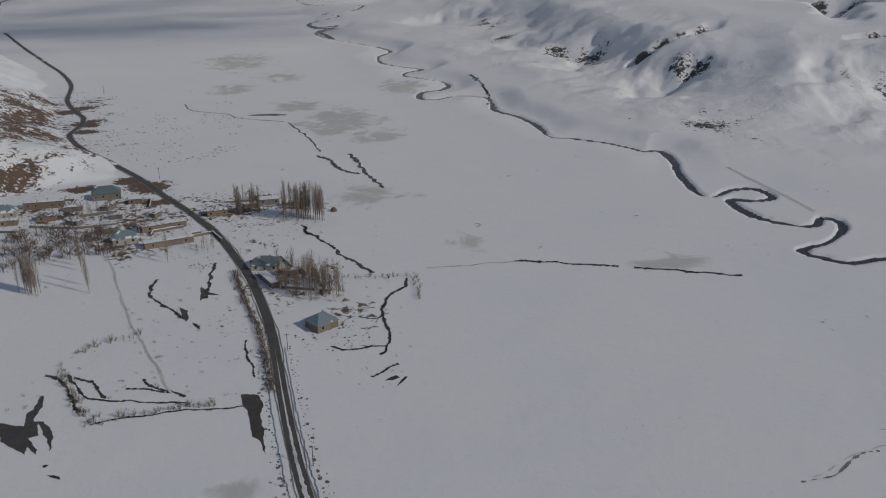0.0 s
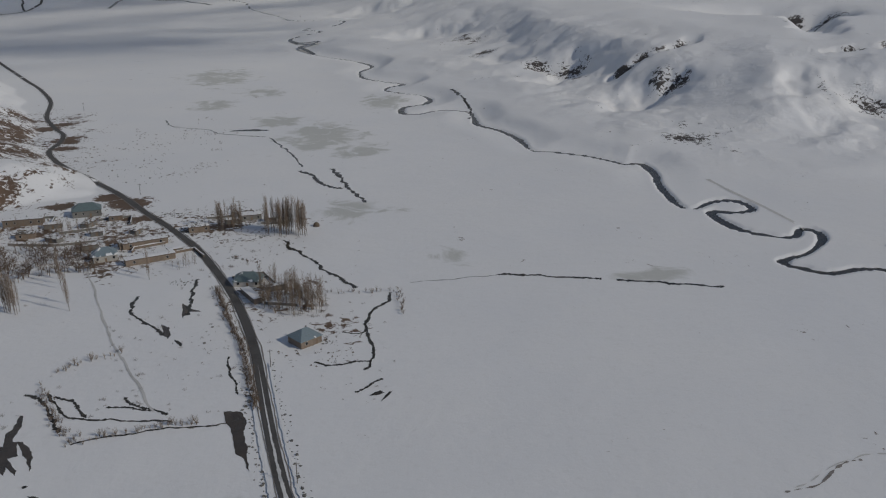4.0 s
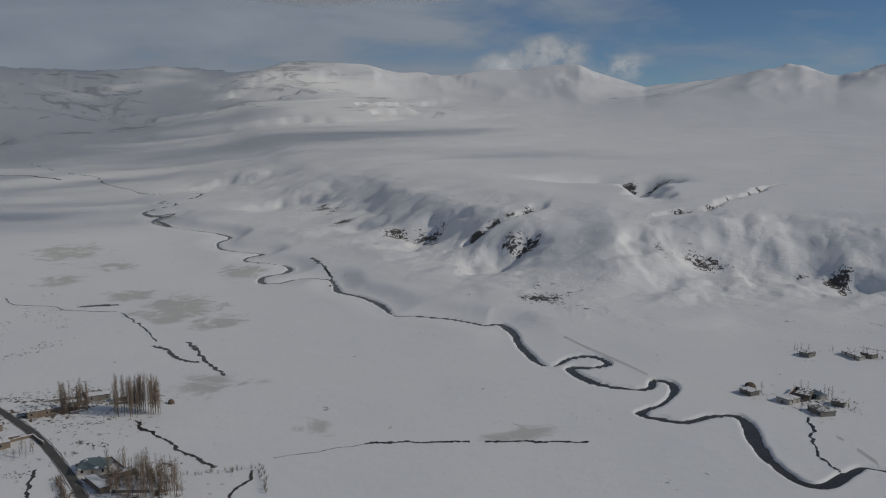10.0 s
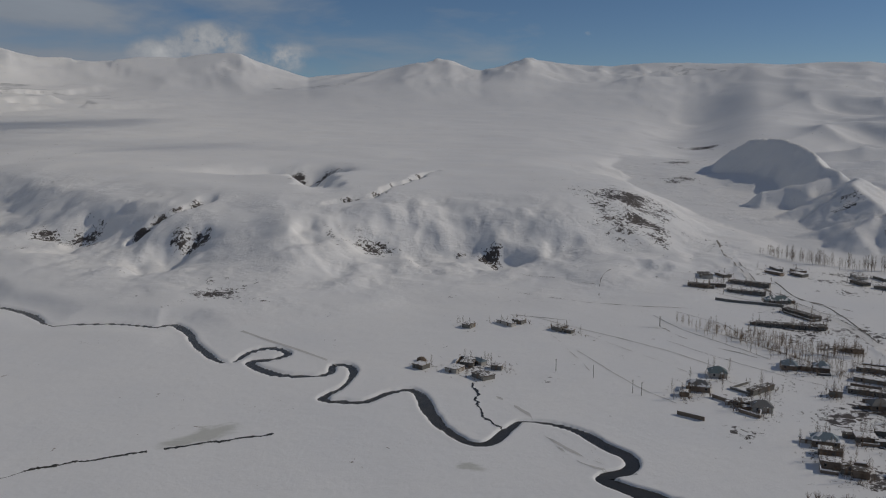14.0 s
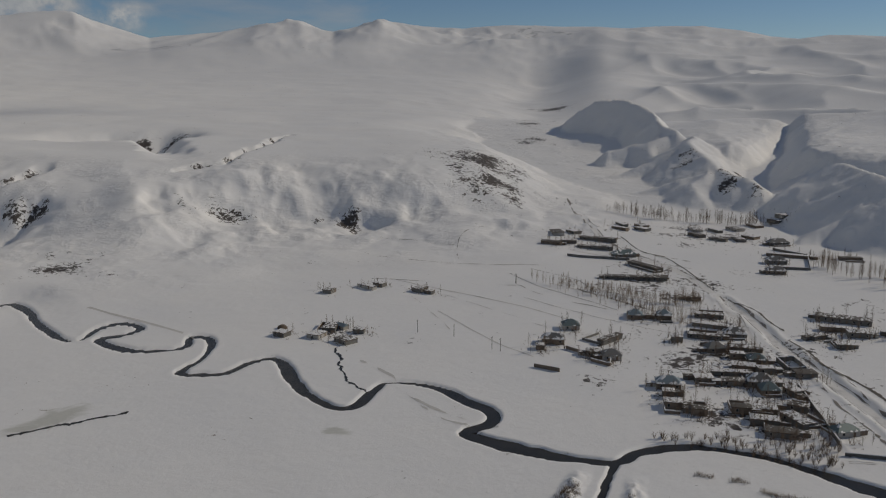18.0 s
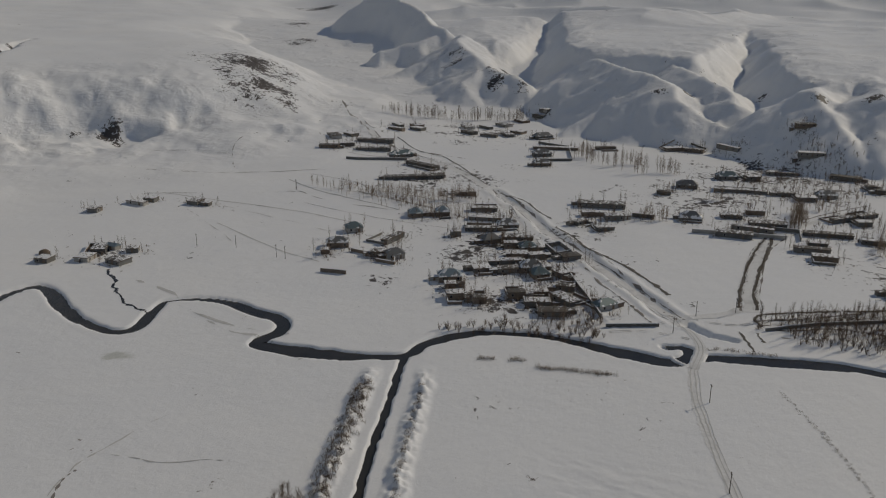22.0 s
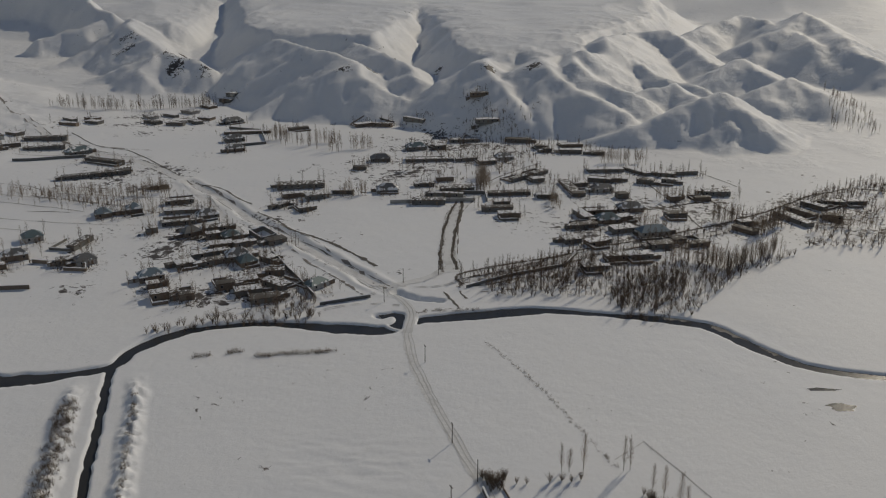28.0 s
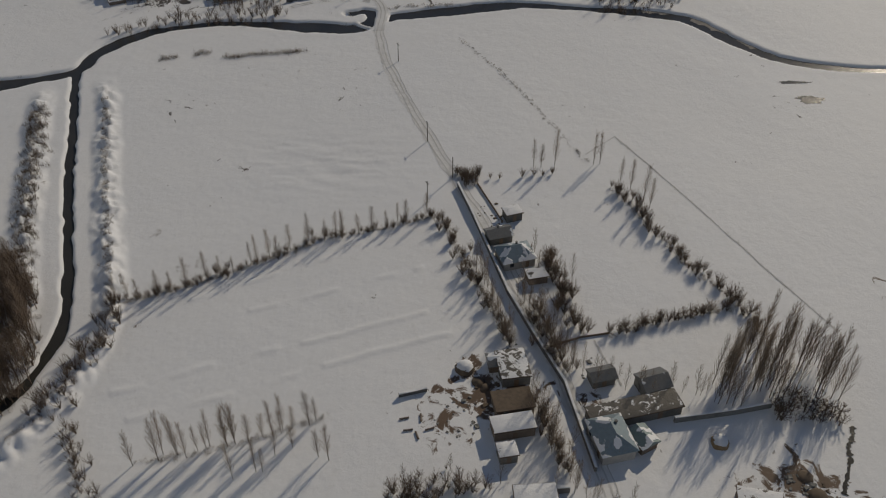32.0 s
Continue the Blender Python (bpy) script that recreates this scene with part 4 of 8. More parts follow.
HILLFOOT_A = [(729.9, 231.2, 17.1, 8, 'h', -48), (684.9, 204.8, 38.5, 6, 's', -77), (653.3, 207.1, 15.3, 8, 'h', -60), (617.4, 195.4, 13.6, 7, 'h', -60),
    (700.8, 165.2, 17, 5, 'd', -60), (515.4, 122, 30.2, 9, 'd', -77), (492.4, 121.1, 14.4, 5, 's', -67), (489.2, 107.5, 11.5, 6, 'f', -64),
    (470.9, 123.7, 9.5, 4, 'd', -26), (462.6, 108.5, 7.1, 4, 'd', -58), (720.1, 111.5, 16.1, 6, 'd', -58), (720.9, 94.5, 16.2, 5, 'd', -96),
    (717.7, 66.9, 23.4, 4, 's', -128), (592.8, 80.4, 14.3, 8, 'h', -80), (565.4, 91.2, 9.1, 4, 's', -87), (507.1, 64.7, 13.1, 10, 'h', -81)]
HILLFOOT_B = [(502, 92.2, 13.1, 4, 's', -87), (482.5, 36.8, 20, 7, 's', -87), (513.2, 21.1, 21, 8, 's', -80), (538.8, 30.2, 11.4, 5, 's', -79),
    (523.4, 42.9, 12.7, 6, 'd', -74), (498.4, 28.2, 23.3, 3, 's', -93), (632.5, 57.9, 15.2, 8, 'h', -72), (594.6, 44.4, 34.6, 6, 's', -81),
    (596, 17.9, 15.7, 6, 's', -74), (588, 2.5, 12.8, 6, 'd', -71), (601.5, -9.6, 13.2, 7, 'h', -71), (635.9, 39.9, 8.8, 5, 'd', -60),
    (662.1, 22.8, 19.7, 7, 'd', -81), (683.3, 3.3, 18.9, 7, 'd', -80), (718.4, 10.9, 15, 6, 'd', -77), (661.3, -21.7, 20.4, 7, 'd', -99)]
HILLFOOT_C = [(470.1, -4.4, 18.3, 5, 's', -83), (482, -7.1, 9.6, 5, 's', -80), (458.6, -11.1, 12.4, 6, 's', -82), (505.5, -12, 26.4, 5, 's', -81),
    (538.2, -30.9, 8.3, 5, 's', -66), (498.9, -33.3, 8.3, 5, 'd', -87), (557.6, -32.7, 13.9, 5, 'd', -44), (542.7, -19.7, 17.5, 4, 's', -44),
    (520.7, -50.8, 33.4, 5, 's', -170), (504.5, -54.8, 8, 5, 's', -78), (528.2, -57.7, 9.3, 5, 's', -69), (622.5, -60.1, 16.2, 6, 'f', -87),
    (644.8, -62.7, 17.2, 5, 's', -80), (618.7, -79.2, 10.2, 6, 'd', -76), (634.8, -37.4, 6.6, 4, 'd', -69), (625.2, -42.8, 5.7, 4, 'd', -67)]
HILLFOOT = HILLFOOT_A + HILLFOOT_B + HILLFOOT_C
EAST_VILLAGE_A = [(515.7, -70.7, 13.3, 6, 'h', -75), (502, -81.2, 6.7, 5, 'd', -76), (566.8, -79.1, 24.5, 6, 's', -83), (539.8, -71.9, 14.8, 5, 's', -104),
    (565.6, -100.7, 22.7, 5, 's', -144), (541.1, -81.7, 9, 5, 'd', -87), (537.4, -101.8, 11, 6, 'd', -110), (555.5, -118.8, 11.1, 6, 'd', -103),
    (562, -132.6, 15.8, 5, 's', -76), (538.6, -117.1, 9.4, 5, 'd', -105), (473.5, -81.9, 14.8, 7, 'h', -78), (456.4, -75.9, 8, 6, 'd', -63),
    (465.9, -64, 17.8, 5, 's', -80), (451.2, -65.9, 12.6, 8, 'h', -77), (434.7, -72, 13, 7, 'd', -69), (459.3, -53.2, 16.1, 5, 's', -160)]
EAST_VILLAGE_B = [(440.2, -52.2, 13.6, 6, 'd', -70), (414.8, -42.6, 9, 7, 'd', -69), (429.3, -87.3, 16.4, 8, 'h', -74), (462.5, -105.9, 11.9, 6, 's', -82),
    (498.6, -112.2, 6.7, 5, 'd', -76), (511.9, -140.6, 16.6, 8, 'd', -91), (497.8, -129.1, 10.1, 4, 's', -80), (408.8, -87.8, 12.5, 6, 'd', -75),
    (417.3, -97.9, 7.2, 5, 'd', -72), (391.2, -73.8, 12.4, 6, 'd', -76), (412.8, -109.1, 7.1, 5, 'd', -65), (448.5, -140.9, 7.5, 5, 'f', -71),
    (436.6, -137.6, 13.4, 4, 's', -140), (459.9, -171.1, 26.3, 5, 's', -157), (472.9, -179.7, 20.6, 4, 's', -148), (486, -191.6, 15.3, 5, 's', -145)]
EAST_VILLAGE_C = [(493.6, -204.8, 11.1, 6, 'd', -99), (493.1, -216.7, 9.5, 6, 'd', -87), (463.4, -194, 10.6, 5, 'd', -105), (389.4, -61.8, 10.4, 6, 'd', -78),
    (411.8, -54.8, 10, 6, 'd', -66), (374.7, -49.1, 9.7, 6, 'd', -78)]
EAST_VILLAGE = EAST_VILLAGE_A + EAST_VILLAGE_B + EAST_VILLAGE_C
# houses: place, length, kind (flat earth roof, hipped metal, long shed, gabled)
UPPER_STREET = [(682.9, 357.8, 19.1, 2), (698.7, 343.3, 12.8, 0), (717.2, 298.9, 21.4, 0), (713.0, 277.1, 23.2, 2), (726.0, 263.9, 14.9, 0), (744.9, 260.0, 13.0, 0), (829.9, 266.0, 15.5, 0), (836.5, 260.1, 9.6, 0)]
VALLEY_FARM = [(313.4, 345.6, 11.2, 0), (298.4, 340.8, 8.3, 0), (302.0, 321.4, 10.0, 0), (318.9, 328.0, 5.8, 0), (318.2, 341.2, 5.9, 3), (287.6, 357.7, 7.1, 0),
    (393.2, 395.9, 14.0, 2), (402.6, 392.8, 7.1, 0), (411.5, 363.5, 8.4, 0), (411.1, 354.8, 5.3, 0), (369.5, 408.0, 6.9, 0)]
SIDE_VALLEY = [(621.3, 387.0, 17.1, 0), (636.7, 379.0, 11.2, 0), (702.2, 366.2, 21.8, 2), (710.5, 350.0, 12.0, 0), (744.3, 311.8, 21.1, 0), (753.8, 296.5, 16.7, 2),
    (775.5, 285.9, 19.3, 0), (806.8, 278.3, 15.2, 0), (837.4, 262.2, 12.0, 0), (830.2, 265.0, 9.6, 0)]
LANE_SIDE = [(370.2, 22.5), (399.5, 24.5), (427.2, 24.7), (464.4, 23.2), (494.9, 18.7)]
LANE_SIDE_TWO = [(370.6, 14.7), (395.5, 18.3), (422.7, 18.3), (459.1, 17.3), (488.6, 16.8)]
WOOD_WALL = [(351.9, 11.6), (358.8, 14.7), (366.2, 12.1), (374.4, 0.5), (381.4, -13.2), (389.6, -30.1), (396.9, -41.9)]
WOOD_WALL_TWO = [(349.9, 10.0), (351.8, 0.3), (360.2, -12.7), (363.9, -28.5), (363.2, -41.5)]
EAST_HEDGE = [(401.4, -45.2), (410.1, -60.5), (415.3, -72.8), (423.6, -88.9), (439.4, -111.7), (449.5, -128.6), (462.1, -143.8), (477.8, -162.9), (495.5, -181.8), (511.7, -199.2), (517.7, -211.8), (528.1, -229.8), (522.5, -252.1)]
ALLEY = [(539.7, -102.0), (508.1, -107.9), (482.2, -112.9), (457.3, -114.1), (440.7, -116.0)]
ALLEY_TWO = [(496.7, -134.7), (478.8, -138.6), (461.0, -143.5)]
ALLEY_THREE = [(463.6, -67.2), (455.0, -71.9), (440.6, -76.0), (421.2, -79.6)]
PEAK_TRACK = [(582.1, -129.8), (563.4, -145.1), (531.3, -159.4)]
UPPER_ALLEY = [(537.1, 1.6), (556.0, -9.8), (572.9, -21.9), (587.1, -34.5)]
YARD_LINE = [(473.3, -80.0), (479.2, -102.4), (489.7, -119.6), (496.7, -134.7)]
STREAM_UPPER = [(656.3, 342.7), (628.1, 313.2), (615.4, 287.2), (611.2, 275.6), (585.2, 250.3), (553.3, 221.8), (538.3, 210.5)]
STREAM_MIDDLE = [(517.0, 188.7), (507.3, 170.3), (488.7, 156.7), (474.4, 142.4)]
STREAM_LOWER = [(457.2, 134.6), (441.0, 118.1), (426.9, 107.9), (415.0, 92.4), (404.9, 81.1), (388.4, 66.2), (373.0, 53.8)]
FIELD_FENCE = [(512.6, 340.3), (507.6, 302.1), (493.8, 277.5), (490.1, 246.9), (485.9, 213.2), (485.2, 197.3)]
FIELD_FENCE_TWO = [(491.1, 346.3), (475.2, 312.6), (466.7, 279.0), (454.3, 237.3)]
FIELD_FENCE_THREE = [(442.7, 300.3), (435.9, 261.6), (431.7, 226.1), (430.4, 189.8), (434.1, 163.5)]
STREET_KERB = [(477.4, 194.3), (464.5, 174.5), (441.3, 152.2), (413.5, 130.0), (385.6, 109.4), (364.8, 96.6)]
# rows of thin trees in the villages: line, gap, least and greatest height
VILLAGE_ROWS = [([(631.9, 109.3), (632.9, 90.0)], 1.1, 9, 14),
    ([(497.4, 92.2), (500.9, 75.7)], 0.9, 7, 11),
    ([(565.1, 59.8), (565.6, 51.1)], 0.8, 7, 10),
    ([(508.5, 7.9), (522.6, 3.0), (555.2, 6.4)], 0.8, 8, 12),
    ([(593.1, -80.3), (591.3, -111.5)], 1.0, 9, 13),
    ([(498.7, -99.9), (500.3, -130.4)], 1.3, 6, 10),
    ([(453.5, -124.6), (462.0, -142.6)], 0.7, 8, 11),
    ([(426.3, -139.8), (452.5, -163.6)], 0.8, 8, 13),
    ([(453.8, -188.2), (444.7, -210.6)], 0.9, 6, 10),
    ([(378.2, -115.3), (404.1, -144.7)], 0.6, 7, 11),
    ([(565.2, -2.1), (569.4, -17.8)], 1.2, 6, 9),
    ([(448.1, -80.9), (438.6, -96.3)], 0.9, 5, 9),
    ([(662.7, 179.1), (661.3, 164.2)], 1.2, 9, 13),
    ([(652.8, 139.8), (652.2, 122.0)], 1.1, 8, 12),
    ([(487.9, 324.8), (482.6, 279.7), (470.3, 225.8)], 2.4, 5, 8),
    ([(492.3, 270.5), (488.2, 241.9), (488.0, 210.1)], 0.8, 5, 9),
    ([(496.2, 219.5), (495.8, 201.5)], 0.8, 6, 10),
    ([(392.9, -91.6), (382.0, -113.7)], 0.5, 7, 11),
    ([(495.3, -36.8), (471.2, -40.2)], 1.0, 6, 9)]
HEDGE_FIELD = [(145.8, 83.4), (150.7, 70.8), (157.5, 58.4), (167.1, 42.8), (171.4, 37.6), (177.5, 18.5), (182.9, 5.7)]
HEDGE_LANE = [(181.4, 4.6), (163.5, -1.3), (146.8, -7.9), (132.9, -12.4)]
CLUMPS_NORTH = [(200.8, -9.0), (200.7, -11.8), (201.7, -18.4), (202.8, -21.8), (202.5, -24.5), (203.7, -27.3)]
ROW_EAST = [(205.2, -36.8), (196.1, -43.9), (190.7, -47.4), (180.5, -50.9), (173.0, -54.9), (164.0, -58.2), (157.2, -63.3), (150.4, -67.8), (138.9, -71.1)]
ROW_POLLARD = [(138.0, -35.5), (141.4, -45.2), (144.3, -55.1), (147.7, -66.5)]
ROW_WILLOW = [(164.9, -23.0), (157.1, -24.7), (143.0, -26.8), (137.9, -29.2)]
LANE_EAST = [(146.0, -17.0), (136.6, -19.8), (125.1, -24.6)]
LANE_WEST = [(117.3, -16.7), (109.3, -19.6), (97.9, -22.6)]
ROW_SOUTH = [(100.0, 63.5), (101.6, 54.9), (105.0, 44.3), (108.3, 35.7), (112.3, 26.8)]
ROW_SOUTH_TWO = [(95.7, 43.3), (98.9, 39.6), (103.0, 32.5), (102.4, 23.2)]
BUSH_SOUTH = [(90.7, 12.2), (92.7, 7.0), (94.5, 1.6), (95.9, -5.0)]
BANK_EAST = [(144.7, 82.3), (130.9, 82.1), (123.8, 84.7), (115.9, 85.5), (110.0, 88.2)]
BANK_CORNER = [(108.5, 80.4), (101.1, 77.7), (93.6, 72.6), (89.1, 68.6)]
ROAD_HEDGE = [(-49.6, 351.4), (-42.2, 319.2), (-34.4, 291.5), (-29.8, 268.0), (-26.0, 242.8)]
FIELD_HEDGE_A = [(-98.8, 267.3), (-89.1, 246.9), (-80.2, 231.0)]
FIELD_HEDGE_B = [(-80.2, 231.0), (-66.9, 233.6), (-52.2, 237.3), (-43.6, 237.5)]
FIELD_HEDGE_C = [(-97.9, 278.8), (-86.4, 287.3), (-77.6, 292.9)]
MEADOW_HEDGE = [(-1.0, 339.0), (15.6, 337.1), (29.2, 337.7), (29.3, 312.1)]
RIVER_SCRUB = [(294.0, 128.8), (302.8, 119.3), (306.0, 106.4), (307.1, 88.0), (311.7, 70.3)]
REEDS_A = [(273.1, 109.0), (275.4, 102.9)]
REEDS_B = [(277.3, 97.5), (279.0, 92.7)]
REEDS_C = [(275.1, 85.1), (280.7, 57.6)]
HILLFOOT_ROW = [(763.4, 410.9), (764.5, 355.2), (798.4, 314.1), (817.7, 269.7)]
HILLFOOT_ROW_TWO = [(662.1, 183.3), (640.6, 146.0), (618.3, 113.0)]
FENCE_LINE = [(292.5, 0.5), (263.5, -15.7), (235.5, -27.1), (209.5, -38.6)]
GROVE_NEAR = [(114.0, -46.1), (115.0, -58.5), (118.1, -71.3), (119.2, -83.4), (125.8, -84.4), (131.7, -77.9), (139.0, -70.9), (134.7, -66.0), (119.5, -52.5)]
ORCHARD_NEAR = [(120.4, -68.4), (122.1, -75.7), (116.0, -82.1), (111.5, -81.2), (112.9, -75.2), (113.4, -67.1)]
CANAL_WOOD = [(161.0, 121.0), (158.9, 111.5), (146.0, 102.7), (131.0, 95.3), (115.8, 92.9), (108.4, 97.0), (111.5, 107.0)]
RIVER_WOOD = [(364.4, 9.0), (382.2, -37.0), (389.6, -78.9), (386.4, -116.1), (400.8, -153.0), (363.9, -112.8), (316.8, -80.9), (315.5, -59.1), (340.1, -48.3),
    (337.5, -4.1)]
EAST_TREES_TWO = [(496.7, -191.9), (539.3, -256.0), (412.5, -201.3), (415.9, -163.8)]
FAR_EAST = [(860.9, -324.3), (849.1, -366.9), (698.3, -323.3), (719.0, -290.5)]
POPLARS_WEST = [(-32.8, 418.7), (-10.0, 415.4), (-11.0, 425.9), (-32.0, 430.8)]
POPLARS_WEST_TWO = [(-57.7, 431.2), (-44.6, 429.7), (-45.5, 440.2), (-58.4, 443.2)]
GROVE_WEST = [(-30.8, 349.6), (-13.9, 347.7), (-1.2, 325.5), (-4.1, 313.5), (-21.2, 315.8), (-29.5, 328.7)]
ORCHARD_WEST = [(-169.9, 411.8), (-140.6, 421.2), (-116.4, 412.9), (-107.2, 379.7), (-132.3, 374.9), (-151.3, 359.4)]
POPLARS_FIELD = [(-139.4, 341.7), (-126.6, 337.0), (-124.8, 331.3), (-133.6, 334.3)]
BROOK_A = [(-42.6, 667.6), (-25.5, 614.5), (-14.5, 569.8)]
BROOK_A2 = [(-18.1, 559.2), (-6.7, 540.0), (-1.3, 519.0), (10.9, 508.4)]
BROOK_A3 = [(5.6, 561.0), (11.5, 527.9), (15.9, 500.7), (23.6, 476.4)]
BROOK_B = [(-23.8, 411.8), (-14.8, 392.7), (-3.8, 372.0), (5.0, 354.0), (11.4, 343.3)]
BROOK_C = [(25.3, 335.0), (22.0, 323.3), (15.5, 314.6), (13.0, 298.2), (14.3, 283.1), (12.9, 269.7), (9.6, 265.3)]
BROOK_D = [(-7.3, 274.4), (-0.3, 271.5), (7.9, 272.9), (14.1, 272.6)]
BROOK_E = [(7.4, 250.4), (12.0, 254.7), (17.6, 258.9)]
BROOK_F = [(4.6, 298.5), (11.6, 296.8), (14.6, 310.2)]
CANAL_DITCH = [(76, 350), (92, 347), (106, 343), (122, 338)]
CANAL_DITCH_TWO = [(128, 336), (146, 331), (160, 326), (174, 321)]
DITCH_THIN = [(36, 347), (52, 348), (76, 350)]
BROOK_G = [(-58.7, 362.8), (-59.7, 345.9), (-58.1, 323.3)]
BROOK_H = [(-82.3, 347.4), (-81.4, 330.6), (-75.5, 319.7), (-64.3, 305.3)]
BROOK_I = [(-102.3, 262.8), (-96.0, 258.8), (-89.1, 246.9), (-84.7, 237.4)]
BROOK_J = [(-96.4, 263.4), (-87.5, 250.7), (-80.7, 245.0), (-68.8, 242.4), (-52.4, 238.8)]
BROOK_K = [(-92.7, 260.0), (-85.4, 256.1), (-78.3, 245.8)]
BROOK_L = [(-73.6, 252.0), (-67.1, 250.7), (-59.1, 246.5)]
BROOK_M = [(-70.2, 257.6), (-66.8, 253.9), (-61.3, 249.1), (-54.6, 242.9)]
BROOK_N = [(-37.3, 282.6), (-36.0, 269.1), (-32.8, 254.4)]
FIELD_DITCH = [(-79.8, 229.5), (-66.9, 233.6), (-52.0, 235.8), (-34.6, 236.0)]
BROOK_O = [(-138.2, 757.0), (-123.6, 724.5), (-96.0, 709.0), (-79.8, 686.9), (-47.4, 673.3)]
BROOK_P = [(132.9, 856.8), (137.8, 804.3), (136.5, 755.8), (129.5, 725.0)]
FARM_BROOK = [(291.9, 318.5), (276.4, 298.1), (259.1, 275.3), (257.3, 260.3)]
EAST_DITCH = [(112.7, -82.2), (108.2, -80.8), (102.9, -80.2), (96.0, -76.9)]
BRIDGE_ROAD = [(298.5, 31.7), (305.8, 31.6), (314.2, 31.2), (322.9, 33.0), (332.0, 37.3), (338.1, 42.0), (343.3, 45.1), (352, 50.5)]
CROSS_ROAD = [(338.5, 42.5), (344.6, 43.0), (349.6, 40.3), (354.2, 34.0), (359.5, 27.9), (367.2, 22.5), (375.1, 18.1)]
POPLAR_LANE = [(367.1, 17.1), (400.0, 20.1), (449.5, 21.0), (479.7, 17.4), (511.5, 6.0)]
EAST_ROAD = [(355.3, 12.6), (368.9, -9.5), (389.7, -37.6), (406.9, -67.6), (428.0, -112.2), (447.7, -141.3), (481.6, -176.9), (516.0, -212.3), (542.1, -257.2)]
EAST_ROAD_TWO = [(511.5, 6.0), (550.4, -12.4), (574.8, -36.6)]
FIELD_TRACK_C = [(225.1, -48.6), (195.8, -62.7), (164.8, -77.5), (139.7, -89.4)]
MEADOW_TRACK = [(381.6, 322.3), (355.3, 261.2), (347.2, 228.3)]
MEADOW_TRACK_TWO = [(421.8, 401.0), (424.2, 355.5), (424.3, 298.9), (417.5, 248.8)]
HILL_TRACK = [(486.6, 305.4), (478.0, 257.7), (464.7, 206.4)]
HILL_TRACK_TWO = [(583.1, 351.9), (591.0, 300.6), (592.9, 250.0)]
OLD_BANK = [(246.0, 495.8), (252.5, 437.9), (254.6, 390.9)]
FIELD_PATH = [(-111.1, 380.1), (-92.7, 327.6), (-82.1, 299.4), (-69.1, 270.3), (-58.2, 246.7)]
DRIVE = [(135.8, -32.0), (129.0, -34.4), (122.2, -36.4)]
STREET_WALL = [(368.8, 222.1), (364.5, 193.1)]
STREET_WALL_B = [(358.4, 201.2), (357.7, 189.9), (364.5, 193.1)]
COMPOUND = [(418.7, 128.7), (423.9, 121.6), (412.4, 112.5), (406.0, 118.6)]
ROAD_WALL = [(387.1, 108.4), (356.3, 89.9), (332.0, 75.7)]
HILL_WALL = [(705.4, 227.0), (694.5, 195.7), (644.7, 178.7), (634.2, 198.4)]
YARD_WALL = [(480.8, 60.0), (488.9, 9.1)]
YARD_WALL_B = [(505.2, 18.3), (505.5, 3.1), (489.0, 1.6)]
RIVER_WALL = [(323.7, 71.5), (333.6, 51.2)]
UPPER_WALL = [(564.7, 341.7), (581.1, 312.9), (586.9, 298.6)]
LANE_WALL = [(196.5, 0.4), (183.0, -3.6), (164.8, -8.6), (151.0, -12.4), (135.3, -18.3), (122.2, -23.7), (106.2, -26.7), (99.7, -27.9)]
YARD_FENCE = [(197.9, -5.2), (179.6, -12.0), (165.5, -18.1)]
SOUTH_WALL = [(93.8, -11.4), (94.9, -22.3)]
YARD_S = [(117.9, 12.4), (119.8, 6.4)]
FARM_WALL = [(293.1, 339.5), (315.7, 355.6), (321.5, 340.1)]
FARM_WALL_B = [(333.5, 219.0), (335.2, 205.2)]
CROSS_FENCE = [(133.3, -21.4), (136.5, -28.8), (138.0, -35.5)]
BASE_WALL = [(112.5, -45.8), (114.9, -58.5), (117.0, -67.3)]
TRACK_EAST = [(347.9, 9.8), (362.9, -9.4), (379.2, -36.8), (395.1, -43.6)]
FAR_ROAD = [(-470, 1230), (-498, 1298), (-590, 1560), (-655, 1780), (-690, 1900), (-685, 1969), (-647, 2066), (-660, 2300), (-700, 2700)]
FAR_ROAD_TWO = [(-647, 2066), (-700, 2190), (-800, 2420), (-900, 2750)]
FAR_BROOK = [(-485, 2146), (-506, 2443), (-414, 2364), (-331, 2316), (-257, 2195)]
FIELD_WALL_A = [(461, 453), (476, 406), (529, 339)]
FIELD_WALL_B = [(509, 496), (529, 424)]
FIELD_WALL_C = [(415, 410), (459, 330), (466, 320), (456, 295), (452, 244)]
FIELD_WALL_D = [(420, 372), (409, 312), (396, 252)]
FIELD_WALL_E = [(399, 360), (380, 328), (352, 285)]
FIELD_WALL_F = [(497, 399), (546, 436), (590, 444)]
TREE_DITCH = [(491, 298), (477, 259), (468, 225), (452, 187)]
BED_A = [(768, 467), (659, 373), (618, 323), (585, 257), (526, 207)]
BED_B = [(623, 332), (619, 295), (615, 260)]
BED_D = [(447, 128), (410, 92), (367, 62), (342, 44)]
BED_E = [(394, 100), (357, 72), (336, 54)]
BED_F = [(771, 453), (744, 448), (678, 389)]
WOOD_DITCH = [(348, 13), (360, 10), (370, -9), (374, -29), (395, -54), (420, -99)]
WOOD_DITCH_TWO = [(343, 3), (353, -39), (353, -65)]
